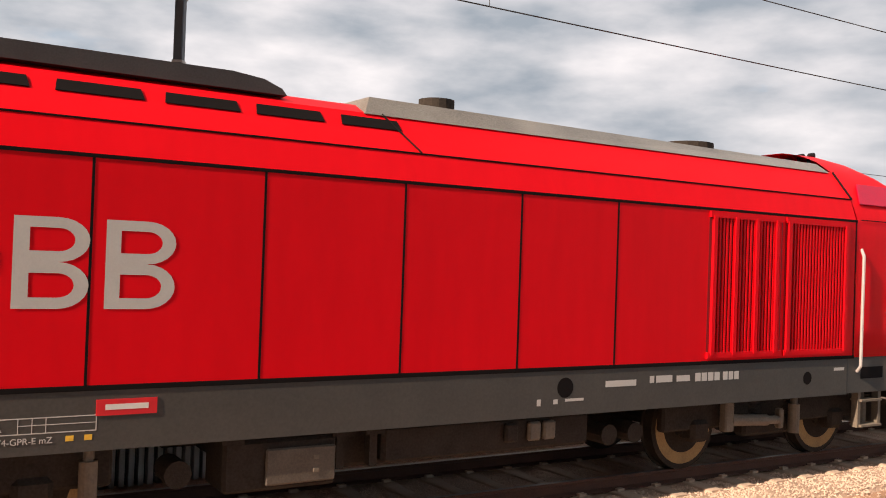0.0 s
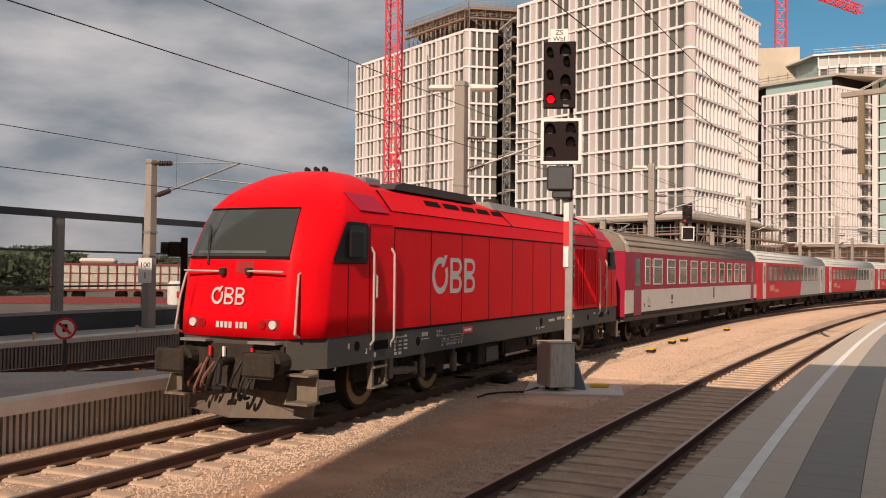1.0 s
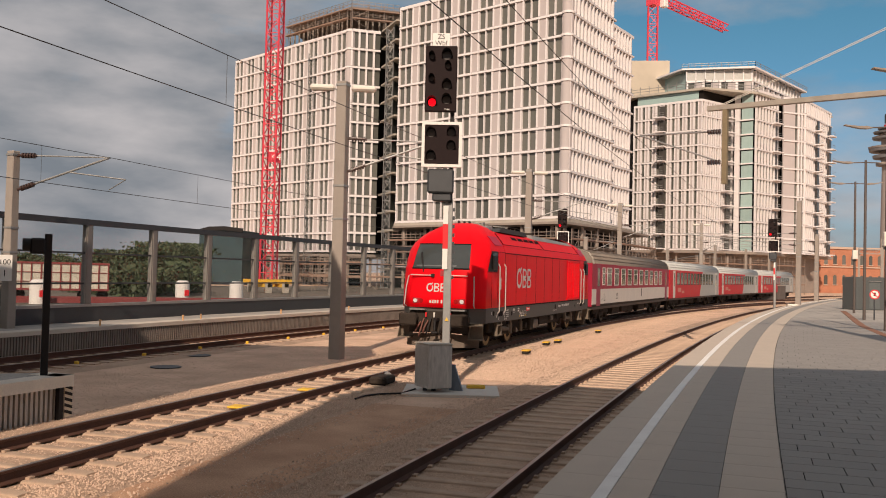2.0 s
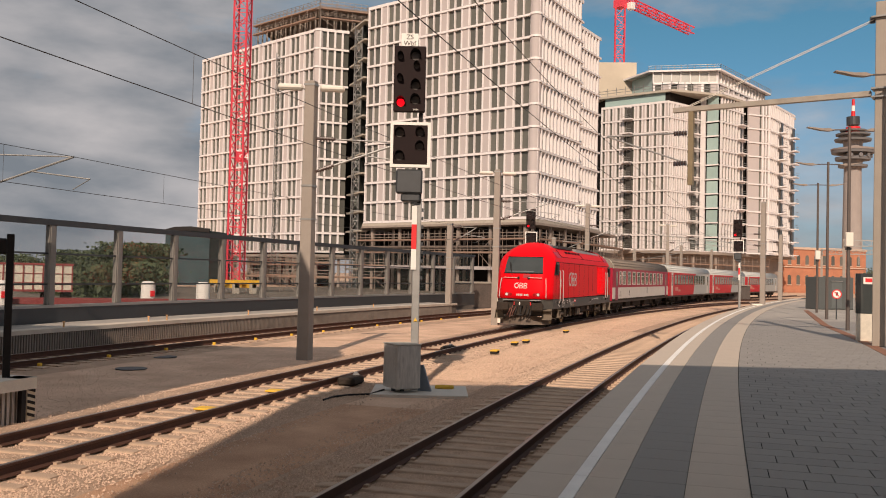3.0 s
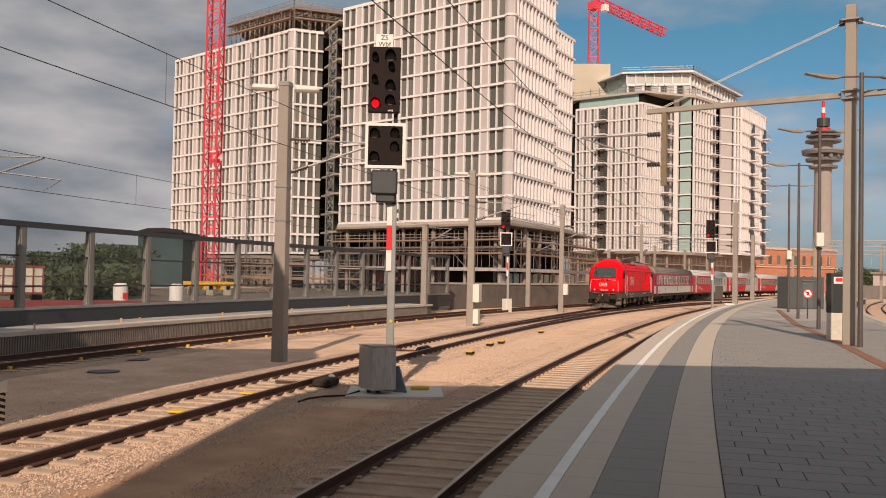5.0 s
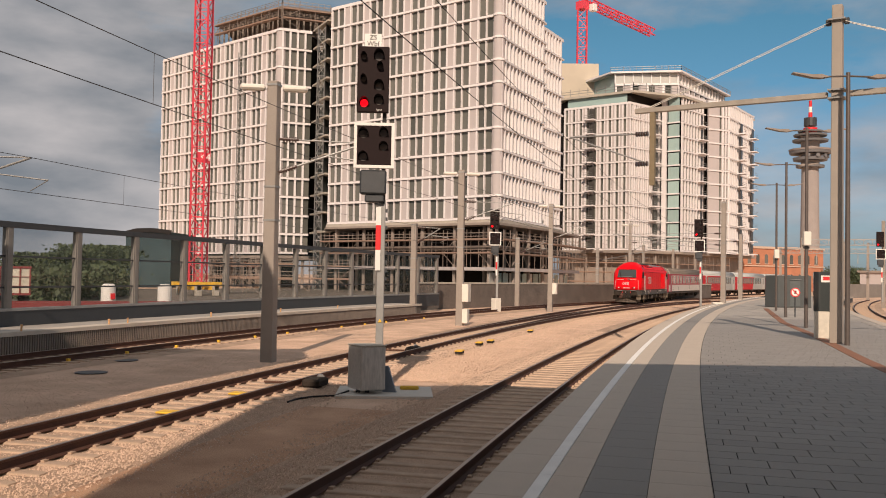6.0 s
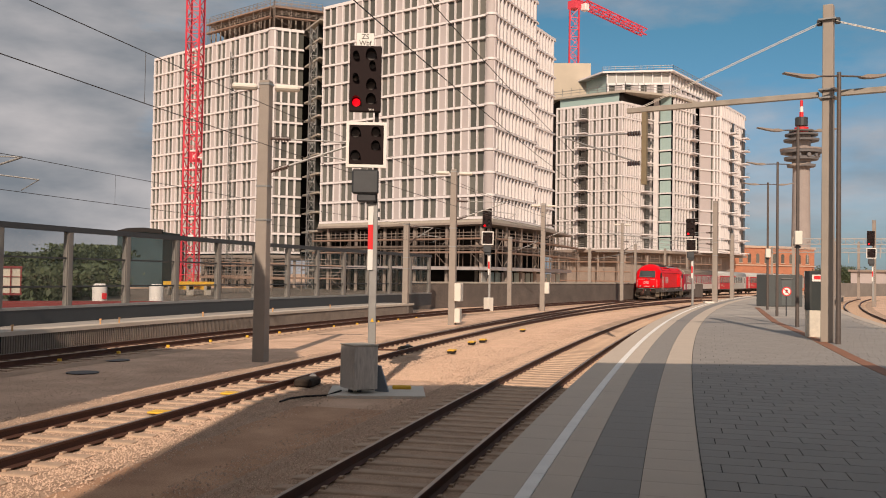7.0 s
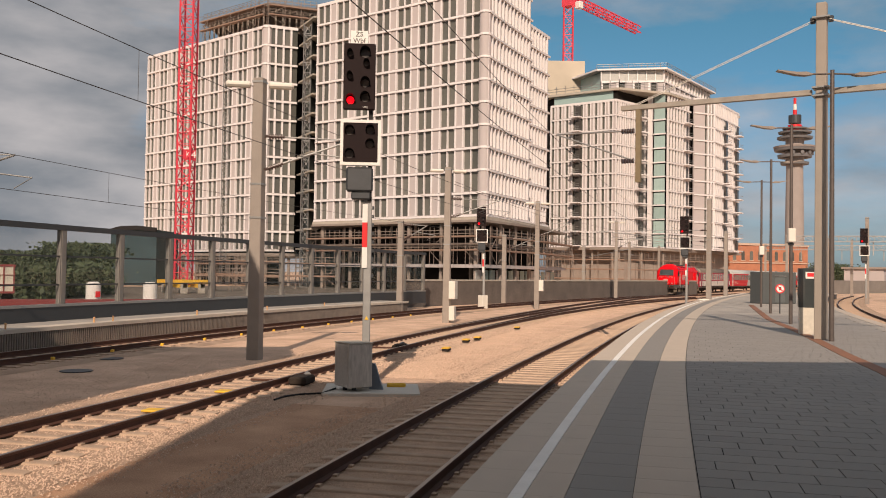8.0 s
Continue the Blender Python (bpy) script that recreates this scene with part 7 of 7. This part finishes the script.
    part("fuel_tank", bm, M_DIRT, root, "dust-brown fuel tank")
    for sy in (-1, 1):
        bm = bmesh.new()
        box(bm, -2.33, -1.25, sy * 0.8, sy * 1.32, 0.42, 0.88, 0.03)
        part("battery_box", bm, M_DIRT, root)
        bm = bmesh.new()
        box(bm, -1.95, -1.27, sy * 1.325, sy * 1.36, 0.47, 0.80, 0.015)
        cover = part("box_cover", bm, mat("dusty_cover_plate", (0.11, 0.088, 0.068), 0.7, var=0.3, scale=5.0), root, "dusty cover plate with two catches")
        for zc in (0.58, 0.70):
            bm = bmesh.new()
            box(bm, -1.50, -1.44, sy * 1.362, sy * 1.372, zc - 0.02, zc + 0.02, 0.004)
            part("catch", bm, M_DIRTLITE, cover)
        for x in (-2.25, -1.2, -0.85):
            bm = bmesh.new()
            box(bm, x - 0.10, x + 0.10, sy * 1.2, sy * 1.34, 0.86, 0.93)
            box(bm, x - 0.04, x + 0.04, sy * 1.2, sy * 1.30, 0.55, 0.90)
            part("bracket", bm, M_DIRT, root)
        for x in (0.75, 1.05, 1.25):
            bm = bmesh.new()
            box(bm, x - 0.08, x + 0.08, sy * 1.30, sy * 1.37, 0.66, 0.86, 0.02)
            part("filler_cap", bm, M_DIRTLITE if x > 0.9 else M_DIRT, root)
        for x in (2.2, 2.6, -2.7):
            bm = bmesh.new()
            tube(bm, (x, sy * 0.9, 0.62), (x, sy * 1.25, 0.62), 0.12, seg=12)
            part("air_reservoir", bm, M_DIRT, root)
    bogie(root, -5.18, LOCO_WHEEL, 0.55, 2.70, True)
    bogie(root, 5.18, LOCO_WHEEL, 0.55, 2.70, True)
    return root


def coach_body(root, bands, roof_mat, L, zr=4.02):
    """Side bands in colour, a ribbed roof, closed ends."""
    for z0, z1, x0, x1, m, nm, slant in bands:
        for sy in (-1, 1):
            bm = bmesh.new()
            poly(bm, [(x0, sy * 1.41, z0), (x1 - slant * 0.5, sy * 1.41, z0), (x1 + slant * 0.5, sy * 1.41, z1), (x0 + 0, sy * 1.41, z1)] if slant >= 0 else
                 [(x0 - slant * -0.5, sy * 1.41, z0), (x1, sy * 1.41, z0), (x1, sy * 1.41, z1), (x0 + slant * -0.5, sy * 1.41, z1)], (0, -sy * 0.05, 0))
            part(nm, fixed(bm), m, root)
    bm = bmesh.new()
    prof = [(-1.41, 3.22), (-1.36, 3.50), (-1.12, 3.80), (-0.62, 3.98), (0, zr), (0.62, 3.98), (1.12, 3.80), (1.36, 3.50), (1.41, 3.22)]
    a = [bm.verts.new((-L, y, z)) for y, z in prof]
    b = [bm.verts.new((L, y, z)) for y, z in prof]
    for i in range(len(prof) - 1):
        bm.faces.new((a[i], a[i + 1], b[i + 1], b[i]))
    bm.faces.new(a)
    bm.faces.new(b)
    part("roof", fixed(bm), roof_mat, root, smooth=True)
    for y0, z0 in ((1.375, 3.46), (1.26, 3.65), (1.05, 3.84), (0.80, 3.93), (0.40, 4.0)):
        for sy in (-1, 1):
            bm = bmesh.new()
            beam(bm, (-L + 0.3, sy * y0, z0), (L - 0.3, sy * y0, z0), 0.03)
            part("roof_rib", bm, roof_mat, root)
    bm = bmesh.new()
    box(bm, -L, L, -1.36, 1.36, 0.95, 3.25)
    part("interior", bm, M_BLACK, root, "dark carriage interior")
    bm = bmesh.new()
    box(bm, -L + 0.1, L - 0.1, -1.33, 1.33, 0.82, 1.02)
    part("sole_bar", bm, mat("coach_frame_brown", (0.13, 0.105, 0.085), 0.8), root)
    for x0, x1, y, z in ((-6.5, -4.6, 1.1, 0.40), (-3.9, -2.0, 1.15, 0.45), (-1.2, 0.4, 1.0, 0.35), (1.5, 3.8, 1.15, 0.42), (4.8, 6.2, 1.05, 0.45)):
        bm = bmesh.new()
        box(bm, x0, x1, -y, y, z, 0.84, 0.05)
        part("equipment_box", bm, M_DIRT, root)
    for sx in (-1, 1):
        bogie(root, sx * 9.5, COACH_WHEEL, 0.46, 2.5, False)
        for y in (-0.875, 0.875):
            bm = bmesh.new()
            tube(bm, (sx * L, y, 1.05), (sx * (L + 0.15), y, 1.05), 0.10, seg=12)
            tube(bm, (sx * (L + 0.12), y, 1.05), (sx * (L + 0.18), y, 1.05), 0.22, seg=18)
            part("buffer", bm, M_DIRT, root)
        bm = bmesh.new()
        box(bm, sx * L, sx * (L + 0.14), -0.62, 0.62, 1.15, 3.35, 0.06)
        part("gangway", bm, M_BLACK, root)


def coach_windows(root, xs, w, z0, z1, frame_m, name="window"):
    pane_m = M_COACHGLASS
    fr = bmesh.new()
    for x0, x1, a, b in ((-w / 2 - 0.05, -w / 2, z0 - 0.05, z1 + 0.05), (w / 2, w / 2 + 0.05, z0 - 0.05, z1 + 0.05), (-w / 2, w / 2, z1, z1 + 0.05), (-w / 2, w / 2, z0 - 0.05, z0), (-w / 2, w / 2, z1 - 0.30, z1 - 0.265)):
        box(fr, x0, x1, -1.424, -1.408, a, b)
    fm = bpy.data.meshes.new("window_frame")
    fr.to_mesh(fm)
    fr.free()
    fm.materials.append(frame_m)
    gl = bmesh.new()
    box(gl, -w / 2, w / 2, -1.418, -1.409, z0, z1)
    gm = bpy.data.meshes.new(name)
    gl.to_mesh(gm)
    gl.free()
    gm.materials.append(pane_m)
    for x in xs:
        for turn in (0, 180):
            o = shared(name, gm, pose(x, 0, 0, 0, 0, turn), root)
            shared("window_frame", fm, Matrix(), o)


M_COACHGLASS = mat("coach_window_glass", (0.085, 0.105, 0.085), 0.08, var=0.3, scale=1.0, rand=0.5)
M_CRIMSON = mat("crimson_coach_band", (0.34, 0.018, 0.042), 0.45, var=0.12, scale=1.5, spec=0.15)
M_COACHWHITE = mat("offwhite_coach_band", (0.62, 0.58, 0.53), 0.5, var=0.1, scale=1.5)
M_COACHRED = mat("bright_coach_red", (0.56, 0.014, 0.022), 0.42, var=0.12, scale=1.5, spec=0.15)
M_COACHGREY = mat("light_grey_coach", (0.42, 0.43, 0.41), 0.45, var=0.08, scale=1.5)
M_ROOFDIRTY = mat("sooty_brown_roof", (0.20, 0.165, 0.135), 0.8, var=0.25, scale=1.5, stretch=(0.3, 1, 1))
M_ROOFPALE = mat("pale_grey_roof", (0.50, 0.51, 0.49), 0.6, var=0.12, scale=1.5)


def coach_crimson():
    root = empty("passenger_coach", Matrix(), "passenger coach with crimson window band, off-white lower side and sooty roof", "railway coach", "coaches of the train")
    L = 13.1
    coach_body(root, [(2.02, 3.24, -L, L, M_CRIMSON, "window_band", 0), (0.98, 1.10, -L, L, M_DIRT, "dirty_skirt", 0), (1.10, 1.90, -L, -L + 1.0, M_COACHWHITE, "end_panel", 0), (1.10, 1.90, -L + 1.95, L - 1.95, M_COACHWHITE, "lower_band", 0), (1.10, 1.90, L - 1.0, L, M_COACHWHITE, "end_panel", 0),
                      (1.90, 2.02, -L, L, M_CRIMSON, "waist_stripe", 0)], M_ROOFDIRTY, L)
    for sx in (-1, 1):
        for sy in (-1, 1):
            bm = bmesh.new()
            box(bm, sx * (L - 1.95), sx * (L - 1.0), sy * 1.40, sy * 1.416, 1.0, 3.2)
            d = part("door", bm, mat("dark_crimson_door", (0.27, 0.02, 0.05), 0.5), root)
            bm = bmesh.new()
            box(bm, sx * (L - 1.72), sx * (L - 1.22), sy * 1.417, sy * 1.424, 2.05, 3.0)
            part("door_window", bm, M_COACHGLASS, d)
        bm = bmesh.new()
        prof = [(-1.42, 3.22), (-1.37, 3.51), (-1.13, 3.82), (-0.62, 4.0), (0, 4.05), (0.62, 4.0), (1.13, 3.82), (1.37, 3.51), (1.42, 3.22)]
        for (y0, z0), (y1, z1) in zip(prof, prof[1:]):
            poly(bm, [(sx * L, y0, z0), (sx * L, y1, z1), (sx * (L - 0.45), y1, z1), (sx * (L - 0.45), y0, z0)])
        part("roof_edge", fixed(bm), mat("cream_roof_edge", (0.58, 0.50, 0.38), 0.6), root, "cream roof end strip")
        bm = bmesh.new()
        box(bm, sx * (L + 0.004), sx * (L + 0.02), -1.40, 1.40, 1.0, 3.25)
        part("end_wall", bm, M_CRIMSON, root)
    coach_windows(root, [-10.35 + 0.0], 0.55, 2.15, 3.02, M_COACHWHITE)
    coach_windows(root, [-8.9 + 1.98 * i for i in range(10)], 1.15, 2.12, 3.02, M_COACHWHITE)
    words("2", 0.42, pose(-9.72, -1.418, 2.85, 90, 0, 0), M_COACHWHITE, root, "class_number")
    bars(root, pose(0, -1.4165, 0, 90, 0, 0), [(-10.8, 1.28, 0.10, 0.12), (-10.3, 1.25, 0.34, 0.06), (-10.3, 1.36, 0.05, 0.28), (-10.05, 1.36, 0.05, 0.2), (-7.0, 1.3, 0.4, 0.06), (-6.9, 1.45, 0.25, 0.2), (1.0, 1.35, 0.28, 0.5)], M_SKIRT)
    return root


def coach_shuttle():
    root = empty("commuter_coach", Matrix(), "red and light grey commuter coach with a slanted colour break", "railway coach", "coaches of the train")
    L = 13.1
    coach_body(root, [(0.98, 3.24, -L, 2.0, M_COACHRED, "red_side", 1.6), (0.98, 3.24, 2.004, L, M_COACHGREY, "grey_side", -1.6)], M_ROOFPALE, L)
    for sx in (-1, 1):
        for sy in (-1, 1):
            bm = bmesh.new()
            box(bm, sx * (L - 2.4), sx * (L - 1.5), sy * 1.40, sy * 1.418, 1.0, 3.2)
            d = part("door", bm, M_COACHWHITE, root)
            bm = bmesh.new()
            box(bm, sx * (L - 2.2), sx * (L - 1.7), sy * 1.419, sy * 1.426, 1.95, 3.0)
            part("door_window", bm, M_COACHGLASS, d)
        bm = bmesh.new()
        box(bm, sx * (L + 0.004), sx * (L + 0.02), -1.40, 1.40, 1.0, 3.25)
        part("end_wall", bm, M_COACHRED, root)
    coach_windows(root, [-9.4 + 1.62 * i for i in range(12)], 1.1, 2.10, 3.0, M_SKIRT)
    bars(root, pose(0, -1.4165, 0, 90, 0, 0), [(-9.6, 1.45, 1.5, 0.35), (-7.9, 1.35, 1.2, 0.2)], mat("faded_pink_patch", (0.60, 0.25, 0.2), 0.6))
    return root


def rest(arc, s, half):
    """The pose of a vehicle whose bogies stand half metres before and behind s."""
    a, b = arc.at(s - half), arc.at(s + half)
    d = b - a
    return Matrix.Translation((a + b) / 2) @ pose(0, 0, 0, 0, 0, math.degrees(math.atan2(d.y, d.x)))


LOCO = loco()
COACHES = [coach_crimson(), coach_shuttle(), coach_shuttle(), coach_shuttle()]
TIMES = [0.0, 0.5, 1.0, 1.5, 2.0, 2.5, 3.0, 3.5, 4.0, 4.5, 5.0, 5.5, 6.0, 6.5, 7.0, 7.5, 8.0]


def loco_at(t):
    return 6.65 + 16.1 * (t - 0.5) + 0.11 * (t - 0.5) ** 2


def motions():
    walk(LOCO, [(t, rest(TRACK_A, loco_at(t), 5.18)) for t in TIMES])
    for i, c in enumerate(COACHES):
        walk(c, [(t, rest(TRACK_A, loco_at(t) + 23.0 + 26.6 * i, 9.5)) for t in TIMES])
    steps = [k / 30 for k in range(241)]
    for w, x, y, r in TURNING:
        walk(w, [(t, pose(x, y, r) @ pose(0, 0, 0, 0, math.degrees((loco_at(t) - loco_at(0)) / r) % 360, 0) @ pose(0, 0, 0, 0, 0, 0 if y < 0 else 180)) for t in steps])


piece = sleeper_mesh()
track(TRACK_A, "track_a", -40, 190, "railway track on concrete sleepers beside the signal", (-6, 60), piece)
track(TRACK_B, "track_b", -40, 130, "railway track along the platform edge", (-6, 60), piece)
track(TRACK_E, "track_e", -40, 150, "railway track along the other platform edge", (-5, -4), piece)
track(TRACK_C, "track_c", -45, 150, "far railway track beside a low platform", (-5, -4), piece)
track(TRACK_D, "track_d", 0, 95, "railway track branching off over a switch", (30, 31), piece, -0.008, 16.0)
stones(TRACK_B, -3, 45, ((0.9, 2.6), (0.9, 1.9)), 52000, "ballast_stones_b", 1, (0.009, 0.021), 0.004)
stones(TRACK_A, -10, 70, ((-2.6, -0.9), (-2.0, -0.9)), 46000, "ballast_stones_a", 2, (0.010, 0.023), 0.004)
stones(TRACK_B, -4, 30, ((-0.68, 0.68), (-1.5, -0.85)), 34000, "ballast_stones_between", 3, (0.009, 0.017), -0.001)
stones(TRACK_A, -6, 34, ((-0.68, 0.68), (0.9, 2.3)), 34000, "ballast_stones_left", 4, (0.009, 0.019), 0.0)
stones(TRACK_A, -6, 38, ((1.9, 9.5), (1.9, 6.0)), 32000, "gravel_field", 5, (0.007, 0.016), -0.034)
stones(TRACK_A, 17, 75, ((-5.2, -1.2), (-3.6, -1.0)), 52000, "gravel_verge", 6, (0.011, 0.025), -0.026)
motions()
